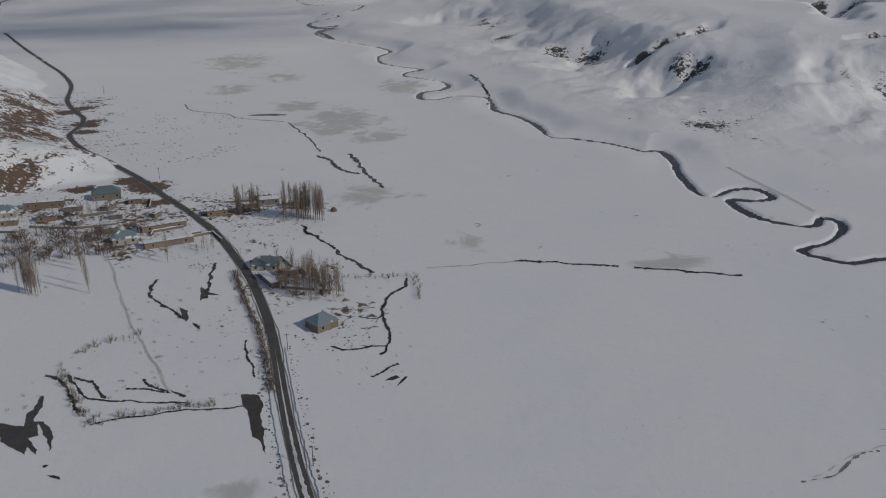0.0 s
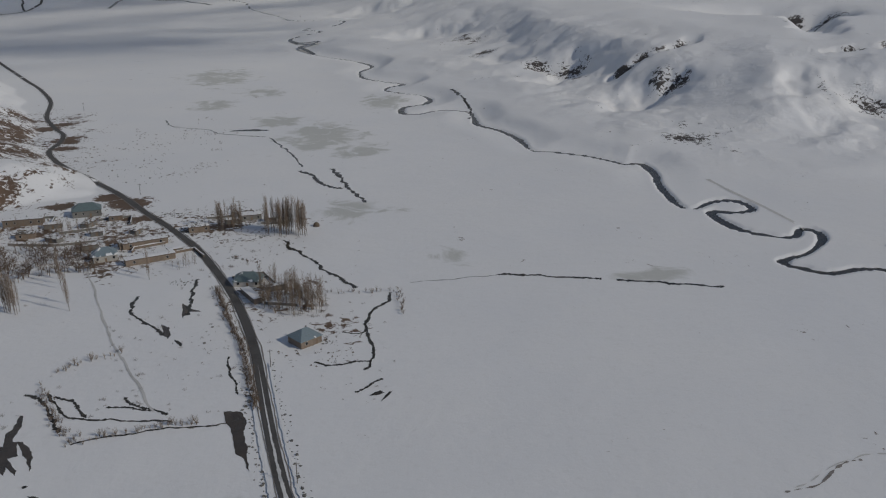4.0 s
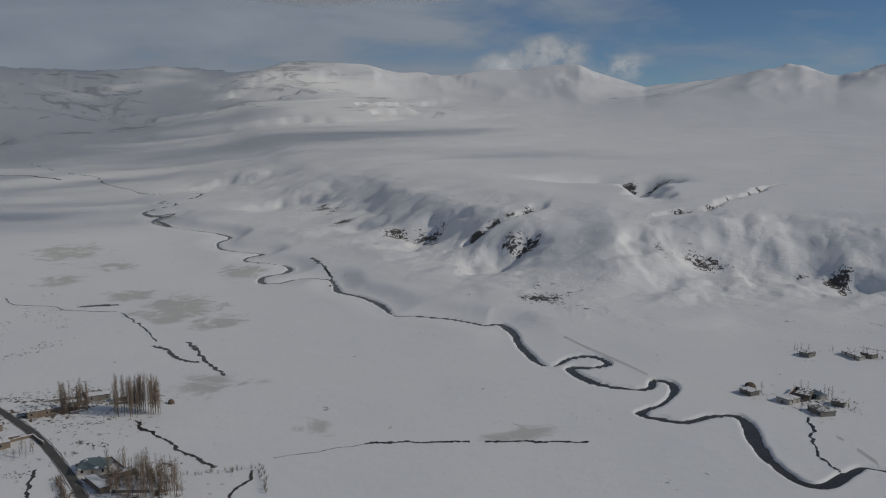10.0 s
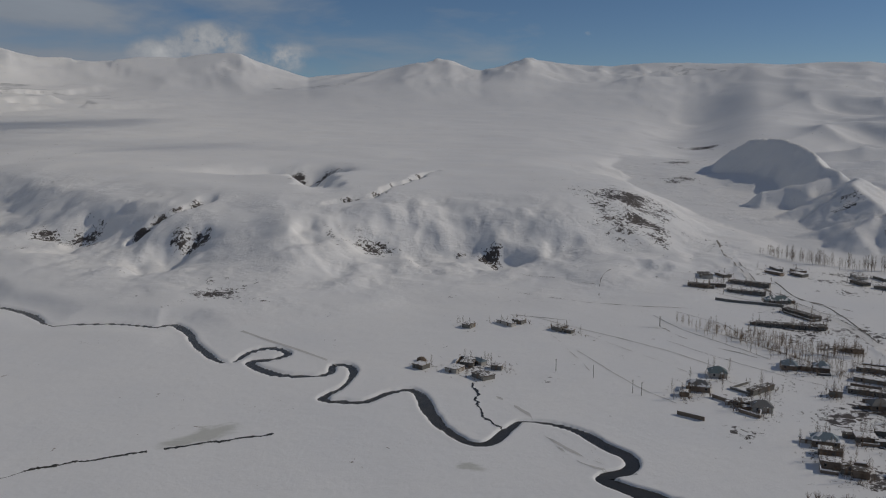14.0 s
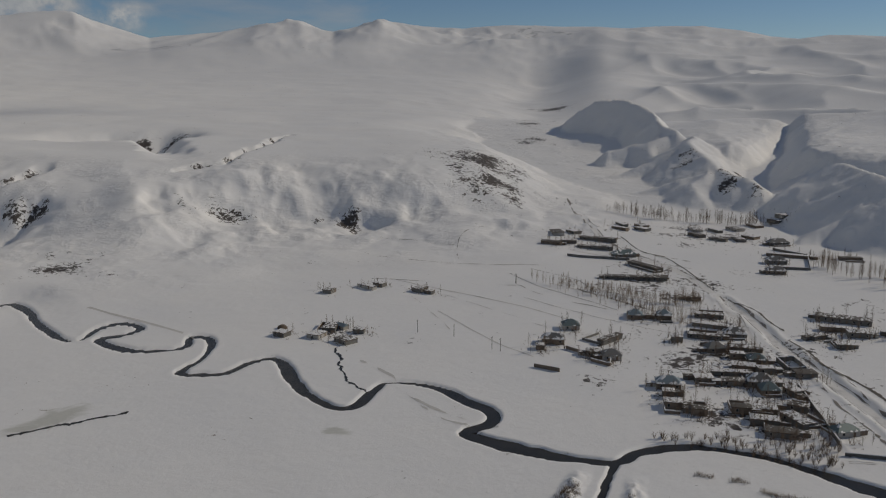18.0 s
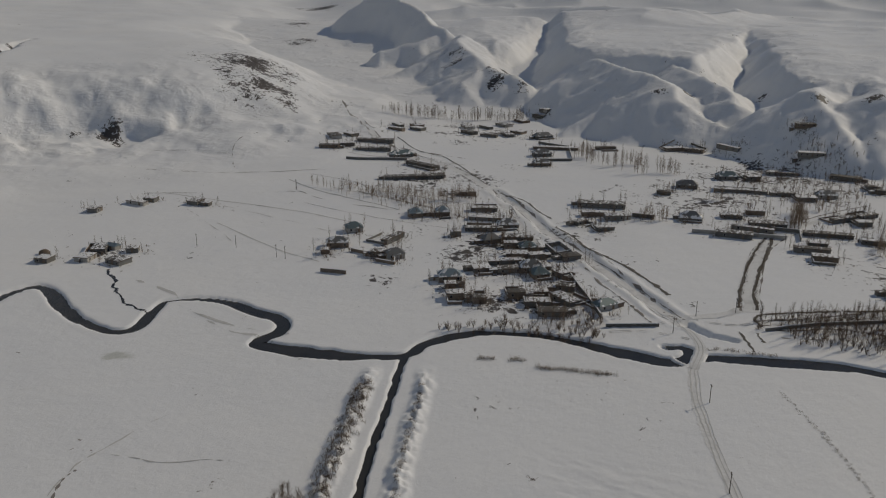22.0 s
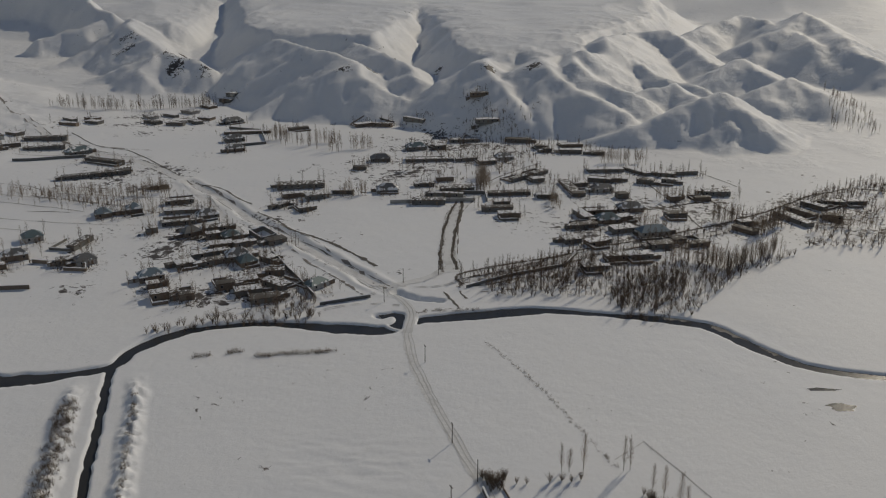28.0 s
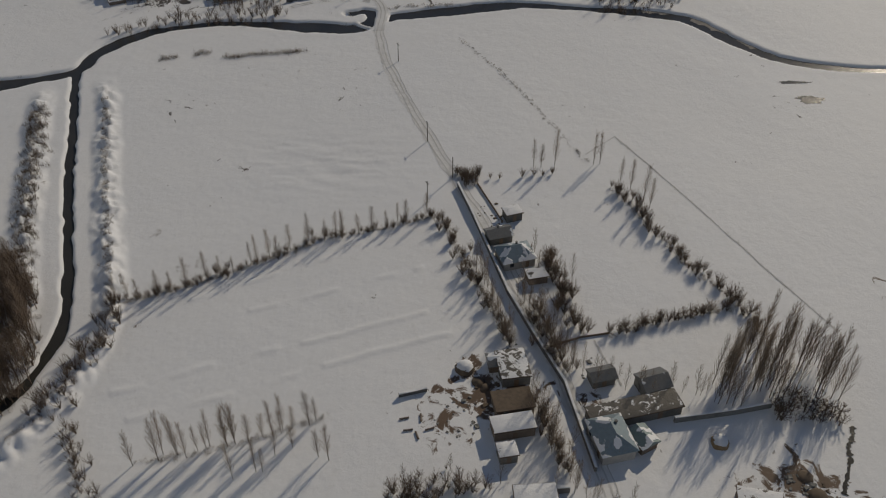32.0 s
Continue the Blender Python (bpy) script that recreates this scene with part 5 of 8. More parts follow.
POLES = [(273.8, 22.6), (220.3, 10.1), (201.0, 2.0), (188.8, 8.9), (351.8, 38.7), (329.1, 44.6), (-22.4, 272.1), (-11.7, 200.7), (363.4, 23.4), (469.8, 325.4),
    (340.7, 303.1), (343.2, 252.4), (347.1, 281.6), (343.4, 247.0), (468.8, 324.2), (-112.1, 511.4), (-219.8, 815.4)]


# ---- tools for building things ----
def part(name, verts, faces, mat, parent=None, label="", smooth=False):
    me = bpy.data.meshes.new(name)
    me.from_pydata([tuple(v) for v in verts], [], faces)
    for m in (mat if isinstance(mat, (list, tuple)) else [mat]):
        me.materials.append(m)
    if smooth:
        me.shade_smooth()
    ob = new(name, me)
    ob.parent = parent
    return tagged(ob, label)


def box(x0, x1, y0, y1, z0, z1, base=0):
    v = [(x0, y0, z0), (x1, y0, z0), (x1, y1, z0), (x0, y1, z0), (x0, y0, z1), (x1, y0, z1), (x1, y1, z1), (x0, y1, z1)]
    f = [(0, 3, 2, 1), (4, 5, 6, 7), (0, 1, 5, 4), (1, 2, 6, 5), (2, 3, 7, 6), (3, 0, 4, 7)]
    return v, [tuple(base + i for i in q) for q in f]


def boxes(*sizes):
    verts, faces = [], []
    for s in sizes:
        v, f = box(*s, base=len(verts))
        verts += v
        faces += f
    return verts, faces


def root(name, x, y, turn, label, category, group="", sink=0.0):
    ob = new(name)
    ob.empty_display_size = 1.0
    ob.matrix_world = pose(x, y, on_ground(x, y) - sink, 0, 0, turn)
    return tagged(ob, label, category, group)


def quick_mesh(name, verts, faces, mat):
    me = bpy.data.meshes.new(name)
    me.from_pydata(verts, [], faces)
    me.materials.append(mat)
    return me


def frame_ring(w, h, rim, deep):
    """A window frame: one closed ring."""
    verts, faces = [], []
    for y in (-deep, deep):
        for k in (1.0, None):
            a, b = (w + rim, h + rim) if k else (w, h)
            verts += [(-a, y, -b), (a, y, -b), (a, y, b), (-a, y, b)]
    for i in range(4):
        j = (i + 1) % 4
        faces += [(i, j, 4 + j, 4 + i), (8 + j, 8 + i, 12 + i, 12 + j), (j, i, 8 + i, 8 + j), (4 + i, 4 + j, 12 + j, 12 + i)]
    return verts, faces


WINDOW = quick_mesh("window", *frame_ring(0.5, 0.6, 0.09, 0.05), M_PLASTER)
PANE = quick_mesh("pane", *box(-0.5, 0.5, -0.02, 0.02, -0.6, 0.6), M_GLASS)
DOOR = quick_mesh("door", *box(-0.5, 0.5, -0.04, 0.04, 0, 2.0), M_WOOD)


def fitted(name, me, parent, x, y, z, turn):
    ob = new(name, me)
    ob.parent = parent
    ob.matrix_local = pose(x, y, z, 0, 0, turn)
    return ob


def snow_sheet(w, d, z, seed, thick=0.28, bare=0.0):
    """A cushion of snow with an uneven top, drooping at its rim."""
    nx, ny = 7, 6
    verts, faces = [], []
    for j in range(ny):
        for i in range(nx):
            u, v = i / (nx - 1) * 2 - 1, j / (ny - 1) * 2 - 1
            rim = max(abs(u), abs(v))
            x, y = u * w / 2, v * d / 2
            k = float(wave(x + seed * 13, y + seed * 7, 2.2, 5))
            top = thick * (1 + 0.35 * k) if rim < 0.99 else 0.03
            pull = 1 - 0.03 * max(k, 0) * (rim > 0.99)
            verts.append((x * pull, y * pull, z + top))
            if i and j:
                b = j * nx + i
                faces.append((b - nx - 1, b - nx, b, b - 1))
    return verts, faces


def hip_roof(w, d, h, high, over=0.45):
    a, b = w / 2 + over, d / 2 + over
    r = max(w / 2 - d * 0.42, 0.3)
    verts = [(-a, -b, h), (a, -b, h), (a, b, h), (-a, b, h), (-r, 0, h + high), (r, 0, h + high), (-a, -b, h - 0.14), (a, -b, h - 0.14), (a, b, h - 0.14), (-a, b, h - 0.14)]
    faces = [(0, 1, 5, 4), (1, 2, 5), (2, 3, 4, 5), (3, 0, 4), (0, 6, 7, 1), (1, 7, 8, 2), (2, 8, 9, 3), (3, 9, 6, 0), (6, 9, 8, 7)]
    return verts, faces


def gable_roof(w, d, h, high, over=0.4):
    a, b = w / 2 + over, d / 2 + over
    verts = [(-a, -b, h), (a, -b, h), (a, 0, h + high), (-a, 0, h + high), (a, b, h), (-a, b, h), (-a, -b, h - 0.14), (a, -b, h - 0.14), (a, b, h - 0.14), (-a, b, h - 0.14)]
    faces = [(0, 1, 2, 3), (3, 2, 4, 5), (0, 6, 7, 1), (5, 4, 8, 9), (1, 7, 8, 4, 2), (0, 3, 5, 9, 6), (6, 9, 8, 7)]
    return verts, faces




def house(x, y, w, kind, turn, d=None, h=None, wall=None, roof=None, label="", group="", name="house", snow=True, high=None, seed=0):
    rnd = random.Random(int(x * 31 + y * 17))
    w = min(w, 44.0)
    d = d or {0: min(w * 0.9, 7.5 + rnd.random() * 2.0), 1: min(w * 0.82, 9.0), 2: 4.2 + rnd.random() * 1.6, 3: min(w * 0.7, 6.5)}[kind]
    h = h or {0: 2.0, 1: 2.4, 2: 1.8, 3: 2.2}[kind] + rnd.random() * 0.5
    wall = wall or rnd.choice((M_STONE, M_STONE, M_STONE, M_PLASTER, M_MUD))
    roof = roof or rnd.choice((M_ROOF_BLUE, M_ROOF_GREY, M_ROOF_GREY, M_ROOF_GREEN))
    tone = {M_MUD: "brown mud-brick", M_STONE: "grey stone", M_PLASTER: "pale plastered"}.get(wall, "rough")
    sheet = {M_ROOF_BLUE: "blue-grey", M_ROOF_GREY: "grey", M_ROOF_GREEN: "green"}.get(roof, "grey")
    if not label:
        label = {0: f"{tone} village house with a flat snow-covered roof", 1: f"{tone} house with a hipped {sheet} metal roof",
                 2: f"long low {tone} shed under a flat snowy roof", 3: f"{tone} house with a gabled {sheet} metal roof"}[kind]
    ob = root(name, x, y, turn, label, "shed" if kind == 2 else "house", group)
    v, f = box(-w / 2, w / 2, -d / 2, d / 2, -1.2, h)
    part("wall", v, f, wall, ob)
    if kind in (0, 2):
        v, f = box(-w / 2 - 0.3, w / 2 + 0.3, -d / 2 - 0.3, d / 2 + 0.3, h, h + 0.28)
        slab = part("roof", v, f, M_EARTH, ob, "earth roof slab")
        if snow:
            v, f = snow_sheet(w + 0.5, d + 0.5, h + 0.284, x + y)
            part("snow_cover", v, f, M_ROOF_WORN if snow == "worn" else M_ROOF_SNOW, slab, smooth=True)
    elif kind == 1:
        v, f = hip_roof(w, d, h, high or d * 0.36)
        part("roof", v, f, roof, ob, "hipped sheet-metal roof")
    else:
        v, f = gable_roof(w, d, h, high or d * 0.30)
        part("roof", v, f, roof, ob, "gabled sheet-metal roof")
    if kind in (1, 3) and w > 6 or kind == 0 and w > 9:
        top = h + (0.9 if kind == 0 else d * 0.22 + 0.8)
        v, f = boxes((-0.22, 0.22, -0.22, 0.22, h - 0.2, top), (-0.28, 0.28, -0.28, 0.28, top, top + 0.1))
        c = part("chimney", v, f, M_STONE, ob)
        c.location = (w * rnd.uniform(-0.25, 0.25), d * 0.18, 0)
    for side in (-1, 1):
        count = max(1, int(w / 3.4)) if kind != 2 else max(1, int(w / 7))
        for i in range(count):
            px = -w / 2 + (i + 0.5) * w / count
            if side == -1 and i == count // 2:
                fitted("door", DOOR, ob, px, side * (d / 2 + 0.03), 0.05, 0)
            else:
                fitted("pane", PANE, fitted("window", WINDOW, ob, px, side * (d / 2 + 0.03), h * 0.58, 0), 0, 0, 0, 0)
    return ob


def wall_run(name, line, tall, thick, mat, label, category="wall", snow=True):
    """A wall along a line, with a ridge of snow on it."""
    pts = [(a[0] + (b[0] - a[0]) * k / 5, a[1] + (b[1] - a[1]) * k / 5) for a, b in zip(line, line[1:]) for k in range(5)] + [line[-1]]
    x0, y0 = pts[0]
    z0 = on_ground(x0, y0)
    ob = new(name)
    ob.matrix_world = pose(x0, y0, z0)
    tagged(ob, label, category)

    def strip(w, low, high, wobble):
        verts, faces = [], []
        for i, (x, y) in enumerate(pts):
            ax, ay = pts[max(i - 1, 0)]
            bx, by = pts[min(i + 1, len(pts) - 1)]
            n = math.hypot(bx - ax, by - ay) or 1
            nx, ny = -(by - ay) / n * w / 2, (bx - ax) / n * w / 2
            g = on_ground(x, y) - z0
            t = wobble * float(wave(x, y, 3, 9))
            verts += [(x - x0 + nx, y - y0 + ny, g + low), (x - x0 + nx, y - y0 + ny, g + high + t), (x - x0 - nx, y - y0 - ny, g + high + t), (x - x0 - nx, y - y0 - ny, g + low)]
            if i:
                b = 4 * i
                faces += [(b - 4 + k, b + k, b + (k + 1) % 4, b - 4 + (k + 1) % 4) for k in range(4)]
        e = len(verts) - 4
        return verts, faces + [(0, 1, 2, 3), (e + 3, e + 2, e + 1, e)]

    v, f = strip(thick, -0.8, tall, 0.18)
    part("masonry", v, f, mat, ob)
    if snow:
        v, f = strip(thick + 0.06, tall + 0.0, tall + 0.22, 0.22)
        part("snow_cap", v, f, M_CAP, ob, "ridge of snow on top")
    return ob


LOBES = ((2, 0.35), (3, 0.4), (5, 0.3), (8, 0.25), (13, 0.2), (21, 0.14))


def blob(name, cx, cy, rx, ry, turn, mat, label, category, lift=0.05, seed=1, rag=0.35, kind="structure"):
    """A ragged patch lying on the ground."""
    n = 96
    rnd = random.Random(seed)
    phases = [rnd.uniform(0, 6.28) for k in LOBES]
    c, s = math.cos(radians(turn)), math.sin(radians(turn))
    verts = [(cx, cy)]
    for i in range(n):
        a = 2 * math.pi * i / n
        k = 1 + rag * sum(amp * math.sin(n_ * a + ph) for (n_, amp), ph in zip(LOBES, phases))
        u, v = rx * math.cos(a) * k, ry * math.sin(a) * k
        verts.append((cx + u * c - v * s, cy + u * s + v * c))
    arr = np.array(verts)
    z = on_ground(arr[:, 0], arr[:, 1]) + lift
    ob = mesh_object(name, [(p[0], p[1], q) for p, q in zip(verts, z)], [(0, i + 1, (i + 1) % n + 1) for i in range(n)], mat)
    return tagged(ob, label, category, kind=kind)


def patch(name, outline, mat, label, category, lift=0.05, rough=0.035):
    """A flat patch with a shore that wanders between the corners given."""
    rnd = random.Random(int(abs(outline[0][0]) * 10))
    pts = list(outline)
    for turn in range(5):
        more = []
        for (ax, ay), (bx, by) in zip(pts, pts[1:] + pts[:1]):
            size = math.hypot(bx - ax, by - ay)
            k = rnd.gauss(0, rough) + (0.06 * rnd.choice((-1, 1)) if turn == 1 else 0) 
            more += [(ax, ay), ((ax + bx) / 2 - (by - ay) * k, (ay + by) / 2 + (bx - ax) * k)] if size > 0.4 else [(ax, ay)]
        pts = more
    arr = np.array(pts)
    z = on_ground(arr[:, 0], arr[:, 1]) + lift
    ob = mesh_object(name, [(p[0], p[1], q) for p, q in zip(pts, z)], [tuple(range(len(pts)))[::-1]], mat, False)
    return tagged(ob, label, category, kind="structure")


def patchy(wide, seed, many=40, keep=0.45):
    """A width that swells and runs out along a line."""
    return lambda t: wide * float(np.clip(keep + (1.5 if keep < 0.7 else 0.4) * wave(t * many, seed * 3.7, 1.0, 44), 0.0, 1.25))


def rubble(x, y, r, count, seed, spots=None):
    """Fallen stones and broken mud brick, half snowed over."""
    rnd = random.Random(seed)
    verts, faces = [], []
    for k in range(len(spots) if spots else count):
        a, q = rnd.uniform(0, 6.28), r * math.sqrt(rnd.random())
        px, py = spots[k] if spots else (x + q * math.cos(a), y + 0.7 * q * math.sin(a))
        s = rnd.uniform(0.12, 0.42) * rnd.choice((0.6, 0.8, 1, 1.7))
        g, b = on_ground(px, py), len(verts)
        c, n = math.cos(a * 3), math.sin(a * 3)
        for u, v, w in ((-1, -1, -0.4), (1, -0.8, -0.4), (0.9, 1, -0.4), (-1, 0.8, -0.4), (-0.7, -0.6, 0.5), (0.6, -0.7, 0.6), (0.7, 0.6, 0.45), (-0.6, 0.7, 0.55)):
            u, v, w = u * s * rnd.uniform(0.7, 1.5), v * s * rnd.uniform(0.7, 1.1), w * s * rnd.uniform(0.6, 1.2)
            verts.append((px + u * c - v * n, py + u * n + v * c, g + w))
        faces += [tuple(b + i for i in f) for f in ((4, 5, 6, 7), (0, 1, 5, 4), (1, 2, 6, 5), (2, 3, 7, 6), (3, 0, 4, 7))]
    return tagged(mesh_object("rubble", verts, faces, M_STONE if seed % 3 else M_EARTH, False), "clods of frozen mud along the road" if spots else "scattered stones and broken mud brick in snow", "clods" if spots else "rubble", kind="stuff")


# ---- bare winter trees ----
def stick(a, b, ra, rb, sides=3):
    a, b = np.array(a, float), np.array(b, float)
    t = b - a
    t = t / (np.linalg.norm(t) or 1)
    u = np.cross(t, (0.3, 0.9, 0.2))
    u /= np.linalg.norm(u)
    v = np.cross(t, u)
    ang = np.arange(sides) * 2 * math.pi / sides
    ring = np.cos(ang)[:, None] * u + np.sin(ang)[:, None] * v
    if rb <= 0.004:
        return np.vstack([a + ra * ring, b]), [(i, (i + 1) % sides, sides) for i in range(sides)]
    f = []
    for i in range(sides):
        j = (i + 1) % sides
        f += [(i, j, sides + j), (i, sides + j, sides + i)]
    return np.vstack([a + ra * ring, b + rb * ring]), f


class Bundle:
    def __init__(self):
        self.v, self.f, self.n = [], [], 0

    def add(self, verts, faces):
        self.v.append(np.asarray(verts, float))
        self.f.append(np.asarray(faces, int) + self.n)
        self.n += len(verts)

    def arrays(self):
        return np.vstack(self.v), np.vstack(self.f)


def unit(v):
    return v / (np.linalg.norm(v) or 1)


def poplar(rnd, tall, branches=34, twigs=6, spread=1.0, girth=0.15, fat=1.0):
    """Columnar tree, all limbs reaching up."""
    trunk, crown = Bundle(), Bundle()
    p = np.zeros(3)
    path = [p]
    for k in range(5):
        p = p + np.array([rnd.uniform(-0.12, 0.12), rnd.uniform(-0.12, 0.12), tall * 0.19])
        path.append(p)
    for k in range(5):
        trunk.add(*stick(path[k], path[k + 1], girth * (1 - k / 5.4), girth * (1 - (k + 1) / 5.4), 5))
    for i in range(branches):
        t = 0.10 + 0.88 * (i + rnd.random()) / branches
        k = min(int(t * 5), 4)
        a = path[k] + (path[k + 1] - path[k]) * (t * 5 - k)
        ang = i * 2.4 + rnd.random()
        out = unit(np.array([math.cos(ang) * 0.42 * spread, math.sin(ang) * 0.42 * spread, 1.0]))
        length = tall * (0.30 * (1 - t) + 0.10) * rnd.uniform(0.7, 1.15)
        b = a + out * length
        crown.add(*stick(a, b, 0.04 * fat, 0.012 * fat))
        for j in range(twigs):
            q = a + out * length * (0.2 + 0.8 * (j + rnd.random()) / twigs)
            d = unit(out + np.array([rnd.uniform(-0.7, 0.7) * spread, rnd.uniform(-0.7, 0.7) * spread, rnd.uniform(0.0, 0.5)]))
            crown.add(*stick(q, q + d * tall * rnd.uniform(0.06, 0.13), 0.02 * fat, 0))
    return trunk.arrays(), crown.arrays()


def willow(rnd, tall, stems=24, twigs=15, fat=1.0):
    """Many-stemmed shrub or pollard, fanning out from its foot."""
    trunk, crown = Bundle(), Bundle()
    trunk.add(*stick((0, 0, -0.2), (0, 0, tall * 0.2), 0.13, 0.09, 6))
    for i in range(stems):
        ang = i * 2.4 + rnd.random()
        lean = rnd.uniform(0.06, 0.62)
        out = unit(np.array([math.cos(ang) * lean, math.sin(ang) * lean, 1.0]))
        a = np.array([math.cos(ang) * 0.15, math.sin(ang) * 0.15, tall * rnd.uniform(0.03, 0.2)])
        length = tall * rnd.uniform(0.45, 0.85) * (1 - 0.25 * lean)
        b = a + out * length
        crown.add(*stick(a, b, 0.022 * fat, 0.010 * fat))
        for j in range(twigs):
            q = a + out * length * (0.15 + 0.85 * (j + rnd.random()) / twigs)
            d = unit(out + np.array([rnd.uniform(-0.95, 0.95), rnd.uniform(-0.95, 0.95), rnd.uniform(-0.2, 0.8)]))
            crown.add(*stick(q, q + d * tall * rnd.uniform(0.10, 0.24), 0.0145 * fat, 0))
    return trunk.arrays(), crown.arrays()


def orchard(rnd, tall, limbs=7, twigs=9):
    """Short trunk under a round, spreading head."""
    trunk, crown = Bundle(), Bundle()
    trunk.add(*stick((0, 0, -0.2), (0.05, 0.05, tall * 0.35), 0.16, 0.11, 6))
    for i in range(limbs):
        ang = i * 2.4 + rnd.random()
        out = unit(np.array([math.cos(ang), math.sin(ang), rnd.uniform(0.5, 1.4)]))
        a = np.array([0.05, 0.05, tall * rnd.uniform(0.25, 0.36)])
        mid = a + out * tall * 0.32
        crown.add(*stick(a, mid, 0.07, 0.035, 4))
        for s in range(3):
            o2 = unit(out + np.array([rnd.uniform(-0.7, 0.7), rnd.uniform(-0.7, 0.7), rnd.uniform(-0.1, 0.7)]))
            e = mid + o2 * tall * rnd.uniform(0.2, 0.34)
            crown.add(*stick(mid, e, 0.035, 0.012))
            for j in range(twigs):
                q = mid + (e - mid) * rnd.random()
                d = unit(o2 + np.array([rnd.uniform(-1, 1), rnd.uniform(-1, 1), rnd.uniform(-0.3, 0.8)]))
                crown.add(*stick(q, q + d * tall * rnd.uniform(0.08, 0.17), 0.02, 0))
    return trunk.arrays(), crown.arrays()


def tuft(rnd, tall, blades=16):
    crown = Bundle()
    for i in range(blades):
        a = np.array([rnd.uniform(-0.5, 0.5), rnd.uniform(-0.5, 0.5), -0.1])
        crown.add(*stick(a, a + np.array([rnd.uniform(-0.4, 0.4), rnd.uniform(-0.4, 0.4), tall * rnd.uniform(0.6, 1.1)]), 0.024, 0))
    return None, crown.arrays()


maker = random.Random(7)
SHAPES = {"poplar_tree": [poplar(maker, 10.0, 36, 8, 1.1, 0.11) for k in range(4)], "willow_shrub": [willow(maker, 3.6) for k in range(4)],
          "fruit_tree": [orchard(maker, 4.6) for k in range(3)], "tuft": [tuft(maker, 0.9) for k in range(3)],
          "thin": [poplar(maker, 8.0, 18, 5, 1.2, 0.08, 1.05) for k in range(4)], "bush": [willow(maker, 3.6, 14, 10, 1.35) for k in range(4)]}
SHAPES["young_tree"] = [poplar(maker, 8.0, 20, 6, 1.2, 0.06) for k in range(3)]
TREE_LABEL = {"poplar_tree": "tall bare poplar with brown upright twigs", "willow_shrub": "bare brown willow shrub with many stems",
              "fruit_tree": "small bare fruit tree with a round head", "young_tree": "slender bare young tree with tan twigs"}


def raw_mesh(name, arrays, mat):
    v, f = arrays
    me = bpy.data.meshes.new(name)
    me.vertices.add(len(v))
    me.vertices.foreach_set("co", v.astype(np.float32).ravel())
    me.loops.add(f.size)
    me.loops.foreach_set("vertex_index", f.ravel().astype(np.int32))
    me.polygons.add(len(f))
    me.polygons.foreach_set("loop_start", np.arange(0, f.size, 3, dtype=np.int32))
    me.update(calc_edges=True)
    me.materials.append(mat)
    return me


TREE_MESH = {}
for species, mat in (("poplar_tree", M_TWIG_PALE), ("willow_shrub", M_TWIG), ("fruit_tree", M_TWIG), ("young_tree", M_TWIG_PALE)):
    for k, (trunk, crown) in enumerate(SHAPES[species]):
        TREE_MESH[species, k] = (raw_mesh("trunk", trunk, M_BARK), raw_mesh("crown", crown, mat))


def plant(species, spots, low, high, group):
    """Single trees, each with trunk and crown."""
    rnd = random.Random(len(spots) * 7 + int(spots[0][0]))
    base = {"poplar_tree": 10.0, "willow_shrub": 3.6, "fruit_tree": 4.6, "young_tree": 8.0}[species]
    for x, y in spots:
        k = rnd.randrange(len(SHAPES[species]))
        size = rnd.uniform(low, high) / base
        ob = new(species)
        ob.empty_display_size = 1.0
        wide = size * rnd.uniform(0.85, 1.2) if species not in ("poplar_tree", "young_tree") else min(size, 0.55 + 0.3 * size) * rnd.uniform(0.75, 1.1)
        ob.matrix_world = Matrix.Translation((x, y, on_ground(x, y))) @ Euler((rnd.uniform(-0.04, 0.04), rnd.uniform(-0.04, 0.04), rnd.uniform(0, 6.28))).to_matrix().to_4x4() @ Matrix.Diagonal((wide, wide, size, 1))
        tagged(ob, TREE_LABEL[species], "tree" if species != "willow_shrub" else "shrub", group)
        for name, me in zip(("trunk", "crown"), TREE_MESH[species, k]):
            child = new(name, me)
            child.parent = ob


def thicket(name, mix, spots, low, high, mat, label, category):
    """A wood too dense to count, in one mesh."""
    if not spots:
        return None
    rnd = random.Random(len(spots) * 3 + int(spots[0][1]))
    arr = np.array(spots)
    zs = on_ground(arr[:, 0], arr[:, 1])
    V, F, n = [], [], 0
    base = {"poplar_tree": 10.0, "willow_shrub": 3.6, "fruit_tree": 4.6, "tuft": 0.9, "thin": 8.0, "bush": 3.6}
    for (x, y), z in zip(spots, zs):
        species = rnd.choice(mix)
        species = "bush" if species == "willow_shrub" else species
        trunk, crown = rnd.choice(SHAPES[species])
        size = rnd.uniform(low, high) / 10.0 * (10.0 / base[species] if species in ("poplar_tree", "thin") else 10.0 / base[species] * 0.5)
        if species == "tuft":
            size = rnd.uniform(low, high) / 0.9
        c, s = math.cos(rnd.random() * 6.28), math.sin(rnd.random() * 6.28)
        norm = math.hypot(c, s) or 1
        c, s = c / norm, s / norm
        for pair in (trunk, crown):
            if pair is None:
                continue
            v, f = pair
            V.append(np.stack([(v[:, 0] * c - v[:, 1] * s) * size + x, (v[:, 0] * s + v[:, 1] * c) * size + y, v[:, 2] * size + z], -1))
            F.append(f + n)
            n += len(v)
    return tagged(new(name, raw_mesh(name, (np.vstack(V), np.vstack(F)), mat)), label, category, kind="stuff")


